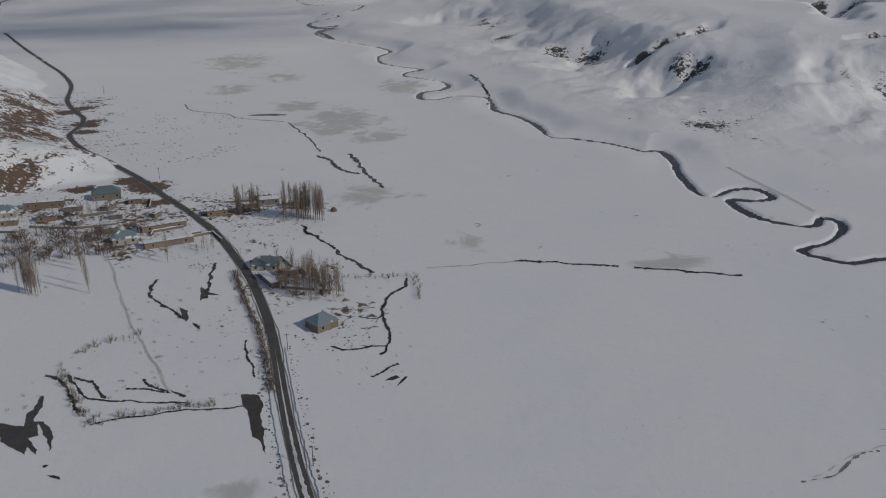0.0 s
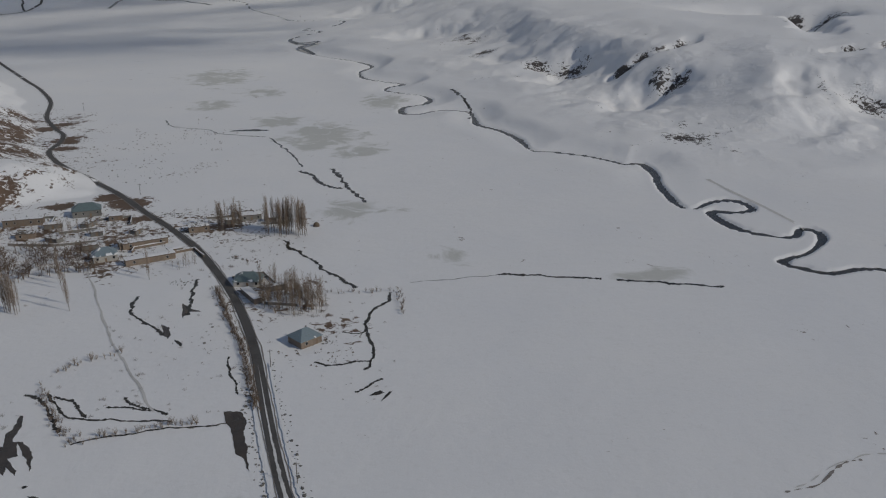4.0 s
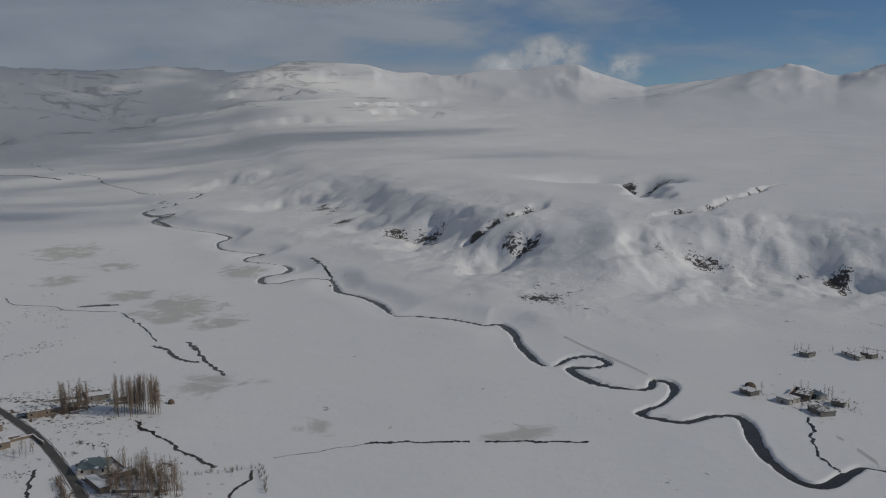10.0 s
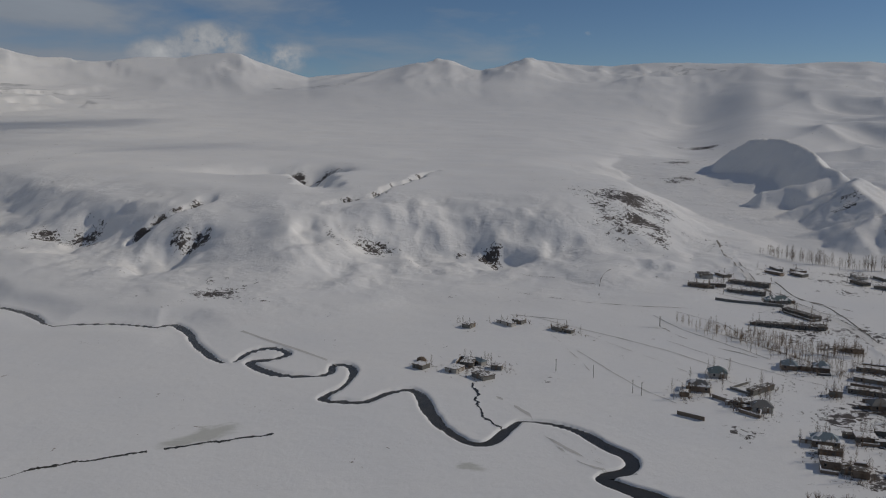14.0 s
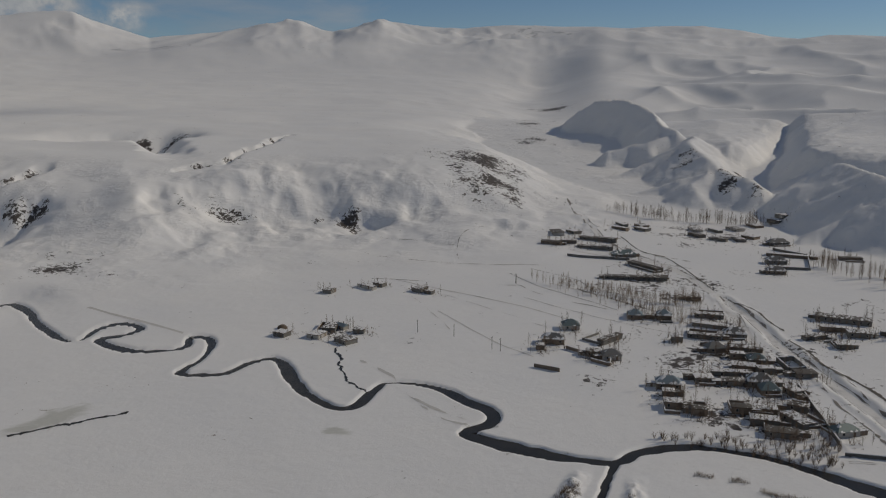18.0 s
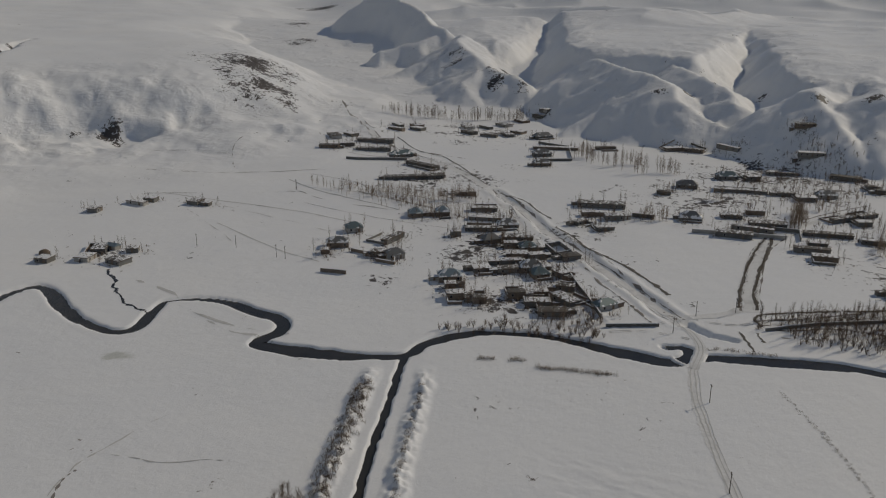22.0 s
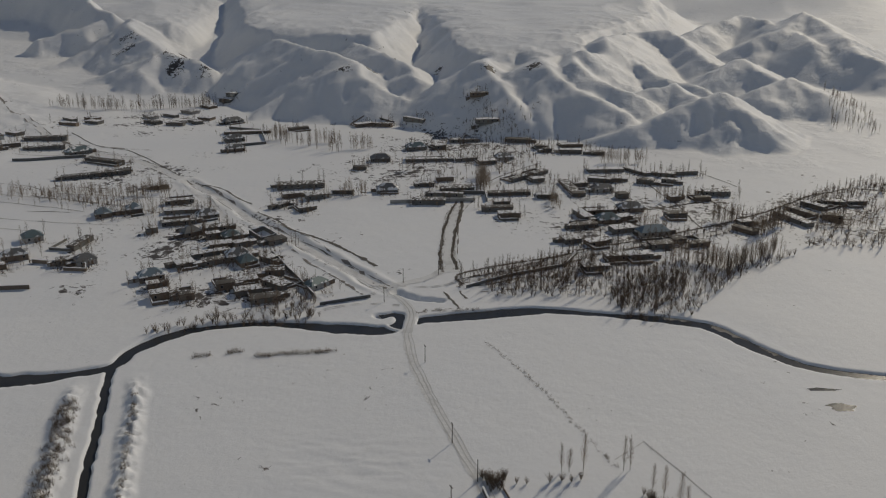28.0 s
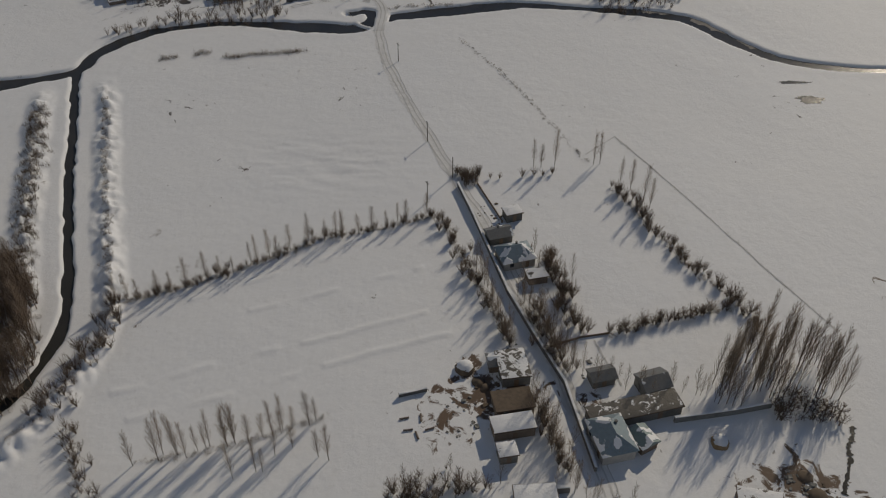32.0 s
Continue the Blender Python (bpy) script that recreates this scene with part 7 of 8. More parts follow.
# houses that stand alone or near
for x, y, w, d, h, kind, turn, wall, roof, label in (
        (-10.5, 291, 9.4, 8.6, 3.0, 1, 36, M_MUD, M_ROOF_BLUE, "tan brick house with a hipped blue-grey metal roof"),
        (-36, 355, 12.0, 8.5, 2.8, 1, -6, M_PLASTER, M_ROOF_GREEN, "pale house with a hipped green metal roof"),
        (-33.6, 337.5, 15.0, 3.6, 2.3, 2, 116, M_MUD, None, "long mud-brick byre with a snowy flat roof"),
        (-68, 436, 10.5, 7.0, 3.0, 0, 14, M_MUD, None, "tan mud-brick barn under a snowy earth roof"),
        (-85, 391, 23.0, 5.0, 2.8, 2, 22, M_MUD, None, "long tan mud-brick range with a snowy roof"),
        (-92, 416, 22.0, 5.5, 3.0, 2, 22, M_MUD, None, "long mud-brick stable under a snowy flat roof"),
        (-107, 397, 11.0, 8.5, 3.3, 1, 18, M_PLASTER, M_ROOF_BLUE, "white plastered house with a hipped blue metal roof"),
        (-101, 414, 6.5, 6.0, 3.2, 0, 22, M_MUD, None, "small mud-brick house with a thick snow roof"),
        (-134, 474, 15.0, 9.5, 3.8, 1, 14, M_STONE, M_ROOF_GREEN, "dark stone house with a grey-green metal roof"),
        (-163, 459, 20.0, 6.0, 3.6, 0, 8, M_MUD, None, "long tan mud-brick house with a snowy flat roof"),
        (-155, 436, 9.0, 5.0, 2.6, 0, 8, M_MUD, None, "low mud-brick outbuilding with a snowy roof"),
        (-180, 444, 14.0, 9.0, 3.4, 1, 10, M_PLASTER, M_ROOF_BLUE, "plastered house with a hipped blue metal roof"),
        (-116, 463, 7.0, 5.0, 2.6, 0, 10, M_MUD, None, "orange mud-brick hut with a snowy roof"),
        (-42, 454, 11.0, 7.0, 2.8, 0, 10, M_STONE, None, "old stone house with a snowy earth roof"),
        (-46, 462, 8.0, 6.0, 2.6, 0, 20, M_MUD, None, "low mud-brick house with a snowy earth roof"),
        (164.0, -14.6, 8.4, 6.8, 2.7, 1, -72, M_PLASTER, M_ROOF_BLUE, "plastered house with a hipped grey-blue metal roof"),
        (172.6, -10.6, 6.2, 4.4, 2.4, 3, -72, M_STONE, M_ROOF_GREY, "stone wing with a snowy gabled roof"),
        (156.6, -19.6, 4.8, 3.4, 2.1, 0, -76, M_MUD, None, "small mud-brick annex with a snowy flat roof"),
        (182, -14.6, 4.4, 3.6, 2.5, 0, -70, M_STONE, None, "small stone hut with a thick snow roof"),
        (125.5, -12.4, 6.2, 8.0, 2.8, 0, -80, M_STONE, "worn", "stone house with a patchy earth and snow roof"),
        (127.2, -8.6, 3.2, 3.6, 2.3, 3, -80, M_WOOD, M_ROOF_GREY, "small hut with a grey metal roof"),
        (115.4, -12.0, 8.0, 5.2, 2.8, 0, -78, M_MUD, "bare", "mud-brick house with bare earth on its roof"),
        (109.4, -11.8, 8.6, 4.0, 2.7, 2, -78, M_MUD, None, "mud-brick range with a clean snow roof"),
        (102.8, -10.4, 3.6, 3.2, 2.5, 0, -78, M_STONE, None, "small stone hut with a snow-covered roof"),
        (123.6, -31.8, 5.2, 3.6, 2.4, 3, -74, M_STONE, M_ROOF_GREY, "small stone shed with a snowy gabled roof"),
        (121.5, -42.6, 5.8, 5.2, 3.0, 3, -70, M_STONE, M_ROOF_GREY, "stone house with a snowy gabled roof"),
        (114.2, -37.5, 20.0, 4.6, 2.5, 2, -74, M_STONE, "worn", "long stone stable with a patchy earth and snow roof"),
        (106.4, -31.6, 9.0, 7.0, 3.2, 1, -165, M_PLASTER, M_ROOF_BLUE, "house with a hipped blue-grey metal roof"),
        (106.8, -38.2, 4.6, 4.0, 2.4, 3, -150, M_WOOD, M_ROOF_GREEN, "low lean-to with a green metal roof"),
        (92.5, -58.0, 8.0, 4.0, 2.4, 2, -100, M_MUD, None, "brown mud-brick shed with a snowy roof"),
        (92.5, -15.5, 8.0, 4.5, 2.2, 2, -85, M_STONE, None, "stone pen with a snow-covered roof")):
    house(x, y, w, kind, turn, d=d, h=h, wall=wall, roof=None if roof in ("bare", "worn") else roof, label=label, snow="worn" if roof == "worn" else roof != "bare")

# walls and fences of the yards
for line, tall, mat, label in (
        (STREET_WALL, 1.8, M_MUD, "mud-brick yard wall with snow on top"), (STREET_WALL_B, 1.6, M_MUD, "mud-brick yard wall with snow on top"), (COMPOUND + COMPOUND[:1], 2.4, M_STONE, "stone wall of a roofless enclosure"),
        (ROAD_WALL, 2.0, M_STONE, "stone wall along the village street"), (HILL_WALL, 2.0, M_STONE, "stone yard wall below the hills"), (YARD_WALL, 2.2, M_PLASTER, "pale yard wall before the village"),
        (YARD_WALL_B, 2.2, M_STONE, "stone yard wall in the village"), (RIVER_WALL, 1.4, M_STONE, "low stone wall near the river"), (UPPER_WALL, 2.0, M_STONE, "stone wall along the upper street"),
        (LANE_WALL, 1.5, M_STONE, "stone wall along the snowy lane"), (YARD_FENCE[:2], 1.0, M_WOOD, "plank yard fence half buried in snow"), (SOUTH_WALL, 1.8, M_STONE, "stone wall of a sheep pen"),
        (YARD_S, 1.0, M_STONE, "low stone wall in the snow"), (FARM_WALL, 1.9, M_MUD, "mud wall round the farmyard"), (FARM_WALL_B, 2.0, M_MUD, "mud wall beside the houses"),
        (CROSS_FENCE, 0.9, M_WOOD, "plank fence across the paddock"), (BASE_WALL, 1.6, M_STONE, "stone wall below the poplar grove"), (TRACK_EAST, 1.4, M_STONE, "low stone wall beside the road")):
    wall_run("fence" if mat is M_WOOD else "yard_wall", line, 0.7 if mat is M_WOOD else tall, 0.12 if mat is M_WOOD else 0.45, mat, label, "fence" if mat is M_WOOD else "wall", mat is not M_WOOD)

# ---- trees ----
plant("willow_shrub", along(HEDGE_FIELD, 1.2, 0.7, 1), 1.8, 4.0, "hedge along the field")
plant("poplar_tree", along(HEDGE_FIELD, 3.6, 0.6, 2), 5.5, 9.5, "hedge along the field")
plant("willow_shrub", along(HEDGE_LANE, 1.2, 1.1, 1), 2.6, 5.6, "hedge along the lane")
plant("willow_shrub", CLUMPS_NORTH, 2.6, 3.8, "shrubs by the paddock")
plant("poplar_tree", [(207.2, -22.0), (207.0, -24.2), (208.4, -28.4), (209, -40), (209.5, -42), (199, -46.5), (196, -49), (191, -52), (187, -53)], 8.0, 12.5, "poplars by the paddock")
plant("willow_shrub", along(ROW_EAST[1:], 1.1, 0.9, 3), 2.4, 5.0, "hedge along the paddock")
plant("willow_shrub", along(ROW_POLLARD, 1.1, 0.5, 3), 3.0, 4.4, "pollards across the paddock")
plant("willow_shrub", along(ROW_WILLOW, 0.9, 1.2, 3), 3.5, 6.5, "willows behind the house")
plant("willow_shrub", along(LANE_EAST, 0.9, 1.3, 3), 3.0, 5.6, "shrubs east of the lane")
plant("willow_shrub", along(LANE_WEST, 1.0, 0.9, 3), 2.8, 5.0, "shrubs west of the lane")
plant("poplar_tree", along(ROW_SOUTH, 2.0, 0.7, 3), 7.0, 13.0, "poplars along the south field")
plant("poplar_tree", along(ROW_SOUTH_TWO, 3.6, 0.8, 4), 7.0, 12.0, "poplars along the south field")
plant("willow_shrub", along(BUSH_SOUTH, 0.9, 1.8, 3), 2.4, 4.6, "bushes in the south yard")
thicket("scrub", ["willow_shrub"], along(BANK_EAST, 0.6, 2.2, 3), 4.8, 11.0, M_TWIG, "brown scrub on the canal bank", "scrub")
thicket("scrub", ["willow_shrub"], along(BANK_CORNER, 0.8, 1.2, 3), 4.4, 9.0, M_TWIG, "brown scrub on the canal bank", "scrub")
plant("poplar_tree", within(GROVE_NEAR, 70, 3), 9.0, 18.0, "poplar grove beside the yard")
plant("fruit_tree", within(ORCHARD_NEAR, 70, 3), 2.2, 3.8, "dark orchard beside the grove")
thicket("hedge", ["willow_shrub"], along(MEADOW_HEDGE, 2.0, 0.9, 3), 2.8, 6.0, M_TWIG, "thin hedge of the small meadow", "hedge")
plant("poplar_tree", within(POPLARS_WEST, 50, 3), 14.0, 20.0, "poplar stand on the meadow's edge")
plant("poplar_tree", within(POPLARS_WEST_TWO, 22, 3), 11.0, 16.0, "poplar stand on the meadow's edge")
plant("poplar_tree", within(POPLARS_FIELD, 14, 3), 12.0, 18.0, "poplars in the west field")
plant("poplar_tree", [(-121, 372), (-119, 366), (-117, 360), (-110, 342), (-107, 334), (-83, 372), (-81, 366)], 12.0, 17.0, "poplars in the west field")
plant("fruit_tree", within(ORCHARD_WEST, 150, 3), 4.0, 6.5, "orchard in the west village")
thicket("hedge", ["willow_shrub"], along(FIELD_HEDGE_B, 1.2, 0.9, 3), 3.0, 7.0, M_TWIG_PALE, "thin hedge of the west field", "hedge")
thicket("hedge", ["willow_shrub"], along(FIELD_HEDGE_C, 1.3, 0.9, 3), 3.0, 8.0, M_TWIG_PALE, "thin hedge of the west field", "hedge")
thicket("hedge", ["willow_shrub"], along(ROAD_HEDGE, 0.26, 0.9, 3), 2.0, 5.2, M_TWIG, "dense brown hedge along the west road", "hedge")
thicket("hedge", ["willow_shrub"], along(FIELD_HEDGE_A, 0.8, 1.0, 3), 2.5, 5.0, M_TWIG, "brown scrub along a field brook", "hedge")
thicket("grove", ["thin", "thin", "thin", "willow_shrub"], within(GROVE_WEST, 120, 3), 6.0, 13.0, M_TWIG_PALE, "dense brown grove behind the green-roofed house", "grove")
thicket("grove", ["poplar_tree", "willow_shrub"], within(CANAL_WOOD, 200, 3), 9.0, 15.0, M_TWIG, "dense brown wood beside the canal", "wood")
thicket("grove", ["thin", "willow_shrub"], within(RIVER_WOOD, 760, 3), 3.5, 10.0, M_TWIG, "dense bare wood along the river", "wood")
WOOD_STRIP = [(357.2, 5.0), (373.2, -9.4), (395.5, -44.2), (355.7, -40.6), (343.9, -21.4), (346.7, -1.5)]
thicket("thicket", ["willow_shrub", "willow_shrub", "thin"], within(WOOD_STRIP, 240, 6), 3.0, 6.5, M_TWIG, "dark bare scrub along the wood's ditch", "scrub")
STREET_END = [(315.7, 101.7), (326.7, 96.1), (337.8, 81.1), (328.8, 72.8), (315.6, 76.2), (310.9, 89.4)]
thicket("thicket", ["willow_shrub", "thin"], within(STREET_END, 110, 7), 3.0, 7.0, M_TWIG, "brown scrub at the end of the street", "scrub")
UPPER_TREES = [(543.2, 49.1), (621.0, 51.8), (688.5, 14.8), (704.7, -37.2), (550.5, -36.1), (519.3, -11.2), (523.8, 17.9)]
thicket("trees", ["thin", "willow_shrub"], within(UPPER_TREES, 260, 8), 3.0, 9.0, M_TWIG, "bare trees and scrub among the upper yards", "trees")
WOOD_EDGE = [(343.1, -52.5), (368.1, -65.7), (374.5, -87.9), (365.9, -92.7), (338.3, -84.3), (326.4, -68.8), (327.5, -54.8)]
thicket("thicket", ["willow_shrub", "willow_shrub", "thin"], within(WOOD_EDGE, 260, 4), 4.0, 8.0, M_TWIG, "thick bare willows on the river bank", "wood")
thicket("reeds", ["tuft"], along([(318.3, 30.0), (321.1, 21.4), (322.2, 12.0), (322.8, 0.1), (321.7, -11.7)], 0.7, 0.9, 6), 0.8, 1.6, M_SEDGE, "dry reeds on the river bank", "reeds")
thicket("grove", ["thin", "willow_shrub"], within(EAST_TREES_TWO, 150, 3), 5.0, 12.0, M_TWIG, "bare poplars at the village's end", "grove")
thicket("grove", ["thin"], within(FAR_EAST, 80, 3), 6.0, 12.0, M_TWIG, "dark trees at the valley's bend", "grove")
thicket("grove", ["thin"], along(HILLFOOT_ROW, 1.2, 4.0, 3), 6.0, 15.0, M_TWIG, "row of bare poplars under the hill", "grove")
thicket("grove", ["thin"], along(HILLFOOT_ROW_TWO, 2.6, 4.0, 3), 7.0, 16.0, M_TWIG, "row of bare poplars under the hill", "grove")
thicket("scrub", ["willow_shrub"], along(RIVER_SCRUB, 0.8, 2.6, 3), 5.0, 10.0, M_TWIG, "bare scrub on the river bank", "scrub")
for line in (REEDS_A, REEDS_B, REEDS_C):
    thicket("reeds", ["tuft"], along(line, 0.55, 0.5, 3), 1.2, 2.2, M_SEDGE, "dry reeds standing in the snow", "reeds")
# sedge thickened with added tufts that imitate the banks' comb-like shadows
thicket("sedge", ["tuft"], along(offset(CANAL_LINE[6:], -9.5), 0.35, 1.3, 3) + along(offset(CANAL_LINE[6:], -12), 0.7, 1.0, 4), 0.9, 2.1, M_SEDGE, "dry sedge and tufts added for comb shadows on the canal's bank", "sedge")
thicket("sedge", ["tuft"], along(offset(CANAL_LINE[6:], 10.5), 0.5, 0.6, 5), 0.6, 1.3, M_SEDGE, "dry sedge and tufts added for comb shadows on the canal's bank", "sedge")
thicket("sedge", ["tuft"], along(FENCE_LINE, 0.8, 0.5, 5), 0.4, 1.0, M_SEDGE, "dry weeds along a field edge", "weeds")

# ---- utility poles ----
def utility_pole(x, y, turn):
    ob = root("utility_pole", x, y, turn, "dark wooden utility pole with a crossarm", "pole", "poles of the power line")
    v, f = stick((0, 0, -0.6), (0, 0, 7.1), 0.15, 0.10, 8)
    part("mast", v.tolist(), f, M_POLE, ob)
    arm = part("crossarm", *box(-0.9, 0.9, -0.06, 0.06, 6.5, 6.64), M_POLE, ob)
    for dx in (-0.75, 0.0, 0.75):
        v, f = stick((dx, 0, 6.64), (dx, 0, 6.86), 0.06, 0.04, 6)
        part("insulator", v.tolist(), f, M_PLASTER, arm)
    return ob


for x, y in POLES:
    utility_pole(x, y, (int(x) * 7) % 40)


# ---- stacks and heaps ----
def heap(name, x, y, r, tall, mat, label, category, snowy=True):
    ob = root(name, x, y, 0, label, category)

    def dome(rad, low, high, cut):
        verts, faces = [], []
        rings, n = 5, 14
        for j in range(rings):
            t = cut + (1 - cut) * j / (rings - 1)
            rr = rad * math.cos(t * math.pi / 2 * 0.94)
            for i in range(n):
                a = 2 * math.pi * i / n
                k = 1 + 0.14 * float(wave(math.cos(a) * 2 + x, math.sin(a) * 2 + y + j, 0.9, 3))
                verts.append((rr * k * math.cos(a), rr * k * math.sin(a), low + (high - low) * math.sin(t * math.pi / 2)))
                if j:
                    b = j * n
                    faces.append((b - n + i, b - n + (i + 1) % n, b + (i + 1) % n, b + i))
        faces.append(tuple(range((rings - 1) * n, rings * n)))
        return verts, faces

    part("body", *dome(r, -0.3, tall, 0.0), mat, ob, smooth=True)
    if snowy:
        part("snow_cap", *dome(r * 1.03, -0.28, tall + 0.18, 0.42), M_CAP, ob, "cap of snow", smooth=True)
    return ob


heap("haystack", -6, 434, 1.9, 2.2, M_EARTH, "brown haystack alone on the snow", "haystack", False)
heap("haystack", 126.2, -1.8, 2.3, 2.0, M_EARTH, "round haystack under thick snow", "haystack")
heap("haystack", 296, 368, 3.0, 2.4, M_EARTH, "brown haystack beside the farm", "haystack", False)
heap("haystack", 107.4, -54.2, 2.0, 1.7, M_HAY, "small snow-capped haystack in tree shade", "haystack")
heap("manure_heap", 99.5, -69.3, 1.7, 0.6, M_EARTH, "dark manure heap with patches of snow", "heap", False)
heap("manure_heap", 95.2, -70.5, 1.9, 0.7, M_EARTH, "dark manure heap with patches of snow", "heap", False)
heap("manure_heap", 122.5, -4.8, 1.6, 0.8, M_EARTH, "dark manure heap in the yard", "heap", False)
heap("manure_heap", 121.0, -6.4, 1.2, 0.7, M_EARTH, "dark manure heap in the yard", "heap", False)
for x, y, turn in ((112.0, 10.9, -75), (109.0, 9.9, -80), (107.7, 8.0, 20), (112.3, 7.4, 5), (109.4, 5.4, -70)):
    ob = root("log", x, y, turn, "short dark log lying in the yard", "log", "logs in the yard")
    v, f = stick((-1.0, 0, 0.22), (1.0, 0, 0.22), 0.22, 0.2, 8)
    part("stem", v.tolist(), f, M_BARK, ob)

# ---- small growth and marks on the open ground ----
drifts = random.Random(12)
spots = []
for px, py in within([(-190, 560), (-60, 520), (-70, 760), (-210, 800)], 26, 5):
    spots += [(px + drifts.gauss(0, 5), py + drifts.gauss(0, 4)) for k in range(drifts.randrange(1, 12))]
thicket("weeds", ["tuft"], spots, 0.4, 1.5, M_SEDGE, "dry weeds poking through the snow", "weeds")
spots = []
for px, py in within([(-240, 500), (-190, 640), (-300, 800), (-380, 700)], 60, 6):
    spots += [(px + drifts.gauss(0, 7), py + drifts.gauss(0, 7)) for k in range(drifts.randrange(2, 14))]
thicket("weeds", ["tuft"], spots, 0.5, 1.6, M_SEDGE, "dry scrub on the brown hillside", "scrub")
for poly, count, seed in (([(-130, 480), (-30, 470), (-10, 400), (-60, 360), (-150, 400)], 420, 41), ([(-260, 520), (-140, 520), (-190, 640), (-330, 800)], 520, 42), ([(-100, 300), (-60, 360), (-20, 300), (-30, 230), (-110, 240)], 120, 43)):
    thicket("weeds", ["tuft"], within(poly, count, seed), 0.4, 1.3, M_SEDGE, "dry weeds poking through the snow", "weeds")
for x, y, r, count, seed in ((-150, 600, 40, 90, 51), (-110, 560, 34, 70, 52), (-120, 660, 40, 60, 53), (-90, 440, 22, 60, 54), (-140, 480, 24, 60, 55), (-60, 470, 18, 40, 56), (-8, 280, 14, 40, 57), (-40, 300, 16, 24, 58)):
    rubble(x, y, r, count, seed)
thicket("weeds", ["tuft"], within([(-20, 350), (30, 345), (20, 240), (-8, 240)], 40, 7), 0.4, 1.0, M_SEDGE, "dry weeds poking through the snow", "weeds")
thicket("weeds", ["tuft"], within([(235, 95), (285, 70), (290, 40), (240, 30)], 16, 8), 0.4, 0.8, M_SEDGE, "dry weeds on the river meadow", "weeds")
thicket("brush_pile", ["tuft"], within([(157, 71), (160, 74), (163, 66), (160, 64)], 9, 9), 0.5, 0.9, M_SEDGE, "piles of cut brush on the field", "brush")
thicket("brush_pile", ["tuft"], within([(171, 84), (175, 84), (175, 80), (171, 80)], 6, 9), 0.5, 0.9, M_SEDGE, "piles of cut brush on the field", "brush")
FIELD_LINK = [(214.6, -38.3), (225.1, -48.6)]
for line in (FIELD_TRACK_C, FIELD_LINK):
    tagged(ribbon("path", wander(smooth_line(line, 14), 0.2, 8.0), patchy(0.5, 3.0, 50, 0.7), 0.07, M_DULL, rag=0.5, seed=35), "thin trodden line across the snow", "path", kind="structure")
thicket("weeds", ["tuft"], along(FIELD_TRACK_C, 1.0, 0.25, 5), 0.25, 0.5, M_SEDGE, "dry weeds along a fence line", "weeds")
for line, gap in ((HEDGE_FIELD, 0.22), (HEDGE_LANE, 0.28), (ROW_EAST[1:], 0.26), (ROW_POLLARD, 0.3), (ROW_WILLOW, 0.3), (ROW_SOUTH, 0.4), (LANE_WEST, 0.3)):
    thicket("undergrowth", ["tuft"], along(line, gap, 0.55, 9), 0.4, 1.1, M_SEDGE, "dark dry undergrowth along a hedge", "undergrowth")
for poly, count in ((RIVER_WOOD, 260), (EAST_TREES_TWO, 120), (GROVE_WEST, 120), (CANAL_WOOD, 160), (ORCHARD_WEST, 160)):
    thicket("undergrowth", ["tuft"], within(poly, count, 31), 0.6, 1.6, M_SEDGE, "dark dry undergrowth among bare trees", "undergrowth")
for line in (FAR_ROAD, FAR_ROAD_TWO):
    tagged(ribbon("road", wander(smooth_line(line, 8), 5, 60), 4.0, 0.6, M_ASPHALT, rag=0.3), "far dark road across the valley", "road", kind="structure")
tagged(ribbon("brook", wander(smooth_line(FAR_BROOK, 8), 6, 60), 7.0, 0.5, M_WATER), "far brook winding over the valley floor", "brook", kind="structure")

# ---- scrub by the lane's head, young trees along the lane, rubble of fallen houses ----
thicket("scrub", ["willow_shrub"], within([(204.0, 1.6), (203.9, -6.2), (197.4, -5.3), (195.5, -2.1), (199.5, -0.4)], 60, 3), 4.0, 7.0, M_TWIG, "dense dark scrub at the head of the lane", "scrub")
plant("young_tree", along([(152.0, -16.0), (141.0, -20.0), (129.7, -24.2), (124.0, -26.4)], 0.8, 1.1, 3), 6.0, 11.0, "young trees along the lane")
plant("young_tree", along([(163.0, -5.4), (150.0, -8.2), (143.7, -9.6), (132.9, -12.6)], 1.3, 0.9, 4), 5.0, 10.0, "young trees along the lane")
plant("young_tree", along([(121.0, -29.8), (122.0, -36.0), (121.8, -48.0), (117.5, -58.0)], 1.6, 1.4, 5), 5.0, 9.0, "young trees beside the grove")
plant("young_tree", along([(168.0, -20.5), (158.0, -24.0), (150.0, -27.0)], 1.8, 1.6, 6), 5.0, 9.5, "young trees behind the house")
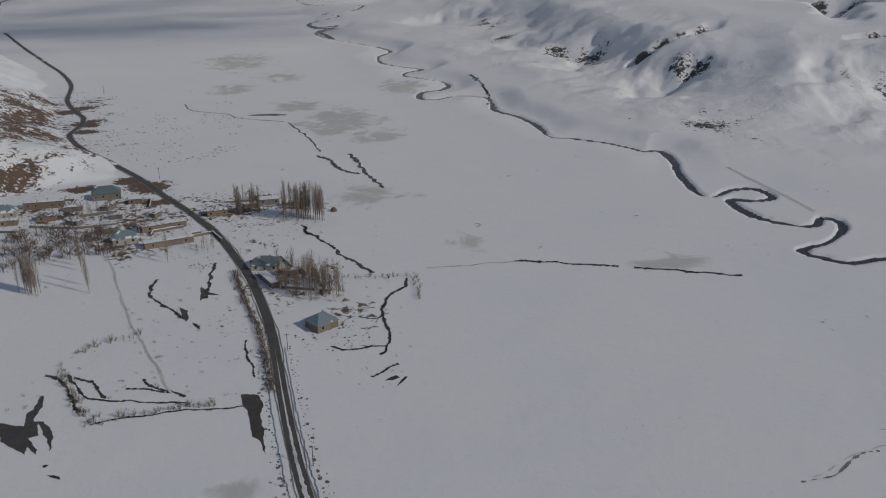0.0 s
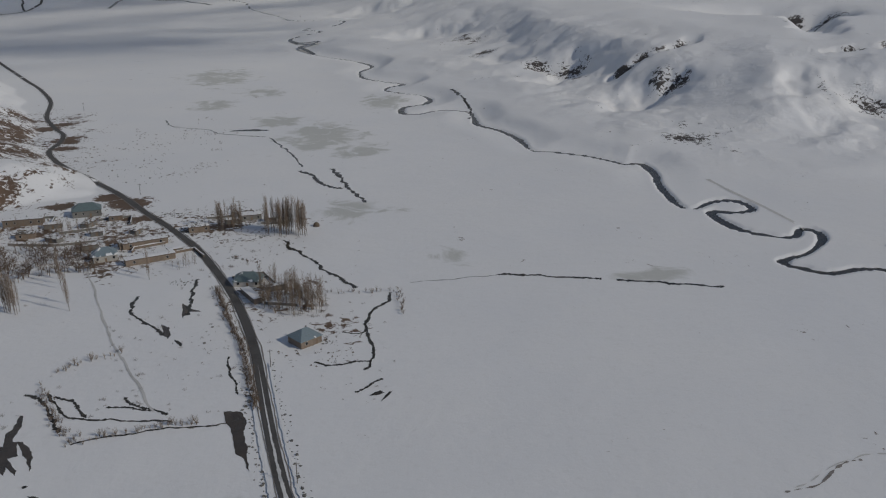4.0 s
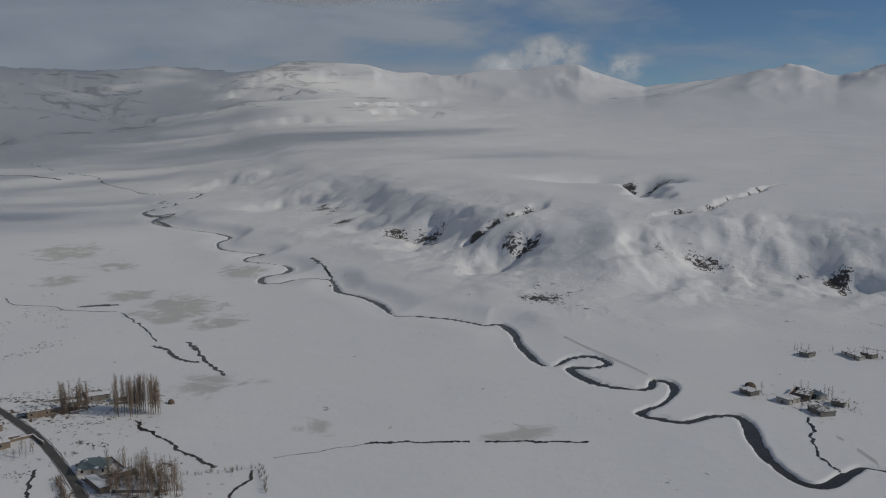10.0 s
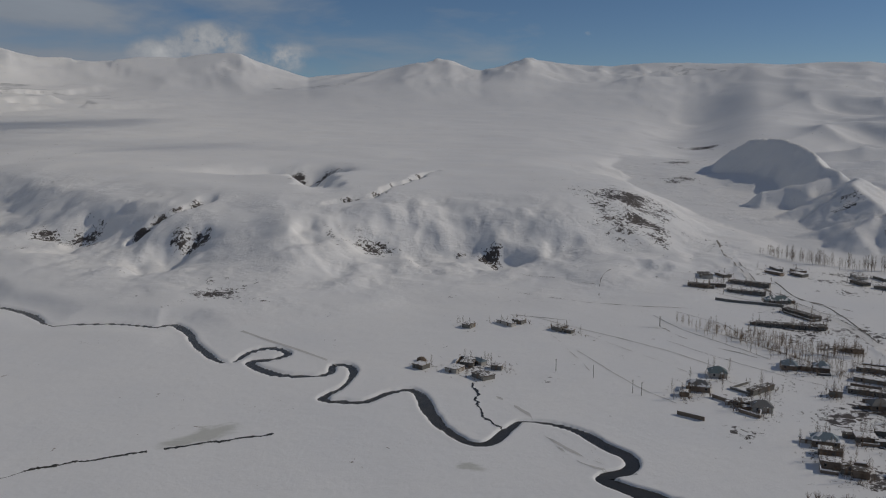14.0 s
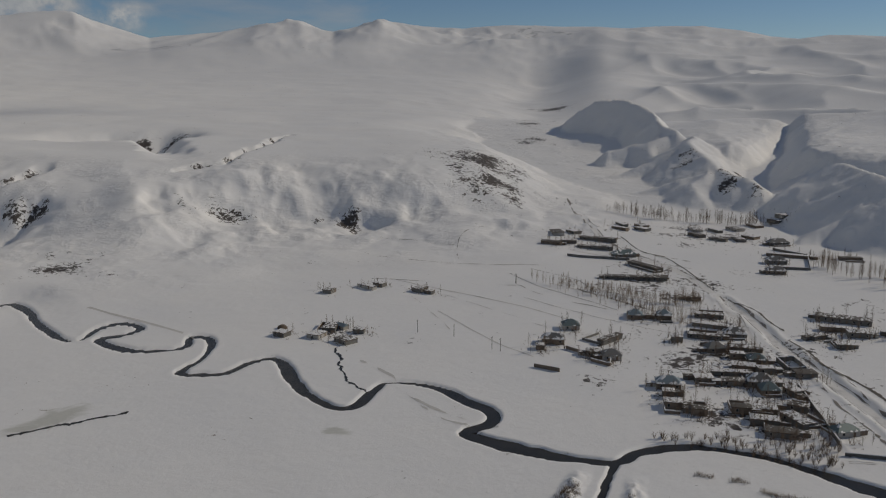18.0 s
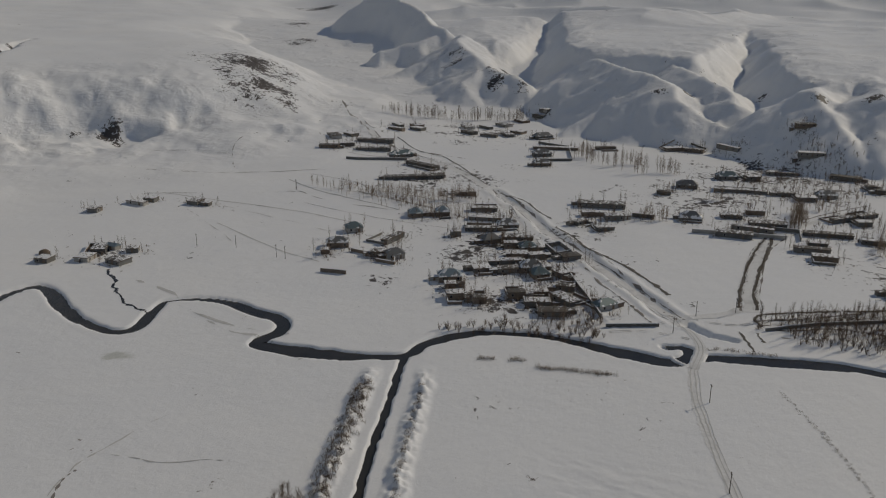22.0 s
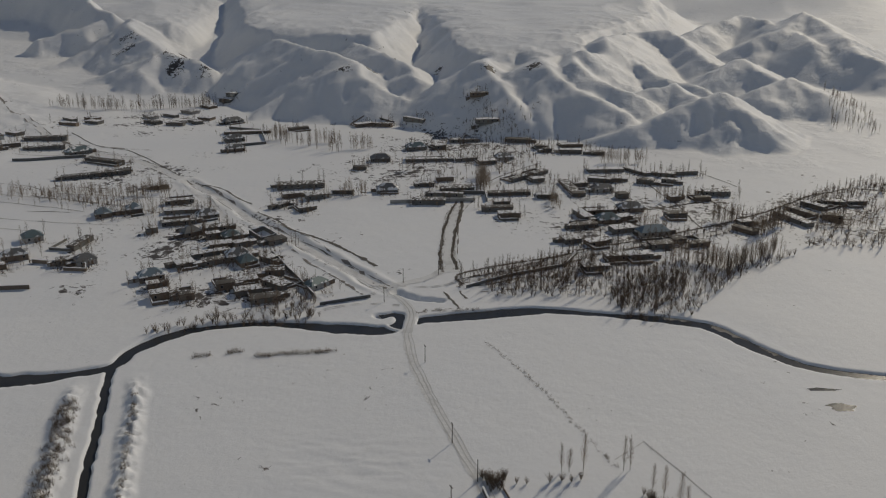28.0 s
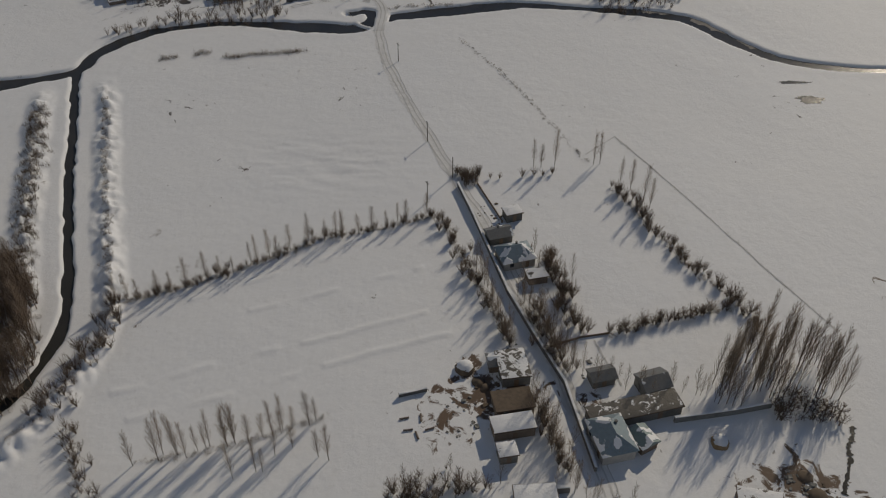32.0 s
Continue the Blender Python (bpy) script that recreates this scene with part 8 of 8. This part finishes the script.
for x, y, r, count, seed in ((-85, 466, 6, 30, 1), (-66, 452, 5, 20, 2), (-53, 415, 4.5, 26, 3), (-45.8, 416, 4, 20, 4), (-36, 420, 6, 30, 5), (-62, 462, 8, 34, 6), (-43, 447, 8, 60, 7), (-44.8, 389, 5, 30, 8), (-37.7, 384, 5, 30, 9),
                             (-66, 360, 6, 30, 10), (-1.8, 290, 4, 12, 11), (3.9, 280, 5, 12, 12), (-110, 455, 7, 40, 13), (-118, 470, 8, 40, 14), (-150, 470, 12, 40, 15), (-135, 430, 14, 46, 16), (-100, 404, 12, 40, 17),
                             (-165, 440, 14, 40, 18), (-30, 362, 8, 30, 19), (-40, 342, 4, 16, 20), (119, -7, 5, 40, 21), (113, 0, 7, 30, 22), (98, -68, 4, 40, 23), (95, -72, 4, 30, 24), (127, -30, 4, 16, 25), (131, -13, 4, 24, 26), (183, -9, 6, 24, 27)):
    rubble(x, y, r, count, seed)

# ---- yards and outhouses of the west village ----
for x, y, w, d, h, kind, turn, wall in ((-128, 452, 8, 5, 2.3, 2, 74, M_STONE), (-146, 452, 9, 4.5, 2.4, 2, 10, M_STONE), (-120, 436, 6, 4, 2.2, 0, 16, M_STONE), (-139, 428, 8, 4.5, 2.2, 2, -30, M_STONE), (-100, 436, 5, 4, 2.2, 0, 62, M_STONE),
                                        (-75, 402, 7, 3.6, 2.2, 2, 22, M_STONE), (-118, 414, 8, 4.4, 2.3, 2, 18, M_STONE), (-172, 430, 9, 5, 2.5, 0, 8, M_MUD), (-52, 447, 7, 4, 2.2, 2, 12, M_STONE), (-31, 447, 6, 4, 2.2, 0, 10, M_STONE), (-24, 346, 7, 3.2, 2.2, 2, 20, M_STONE)):
    house(x, y, w, kind, turn, d=d, h=h, wall=wall, group="outhouses of the west village", name="outhouse")
for line, mat in (([(-80, 398), (-66, 404), (-60, 392)], M_MUD), ([(-96, 404), (-96, 410), (-82, 416)], M_MUD), ([(-170, 468), (-150, 470), (-148, 452)], M_STONE), ([(-125, 462), (-108, 466), (-106, 452)], M_STONE), ([(-140, 440), (-122, 446)], M_STONE),
                  ([(-66, 456), (-52, 458), (-50, 450)], M_STONE), ([(-36, 442), (-22, 440), (-20, 450)], M_STONE), ([(-44, 362), (-30, 366), (-24, 352)], M_STONE), ([(-28, 330), (-14, 326)], M_STONE), ([(-160, 424), (-138, 420), (-118, 424)], M_STONE), ([(-190, 420), (-164, 416)], M_STONE)):
    wall_run("yard_wall", line, 1.3, 0.4, mat, "broken yard wall of the west village")
plant("young_tree", within([(-175, 425), (-150, 425), (-95, 405), (-92, 440), (-160, 452)], 60, 8), 5.0, 9.0, "young trees of the west village")
plant("young_tree", within([(-66, 372), (-58, 380), (-70, 392), (-78, 384)], 9, 9), 5.0, 9.0, "young trees of the west village")
thicket("scrub", ["willow_shrub", "willow_shrub", "thin"], along(BUSH_SOUTH, 0.4, 2.2, 13), 4.0, 9.0, M_TWIG, "dense dark scrub in the south yard", "scrub")
plant("young_tree", along(LANE_WEST, 0.9, 1.3, 14), 6.0, 11.0, "young trees west of the lane")
plant("young_tree", along([(99.0, -22.0), (92.0, -26.0), (88.0, -30.0)], 1.2, 1.6, 15), 6.0, 11.0, "young trees south of the yard")
thicket("hedge", ["willow_shrub", "thin"], along(offset(EAST_ROAD, 4.0), 1.6, 1.0, 16) + along(offset(EAST_ROAD, -4.0), 2.4, 1.0, 17), 4.0, 8.0, M_TWIG, "bare hedge along the east village road", "hedge")
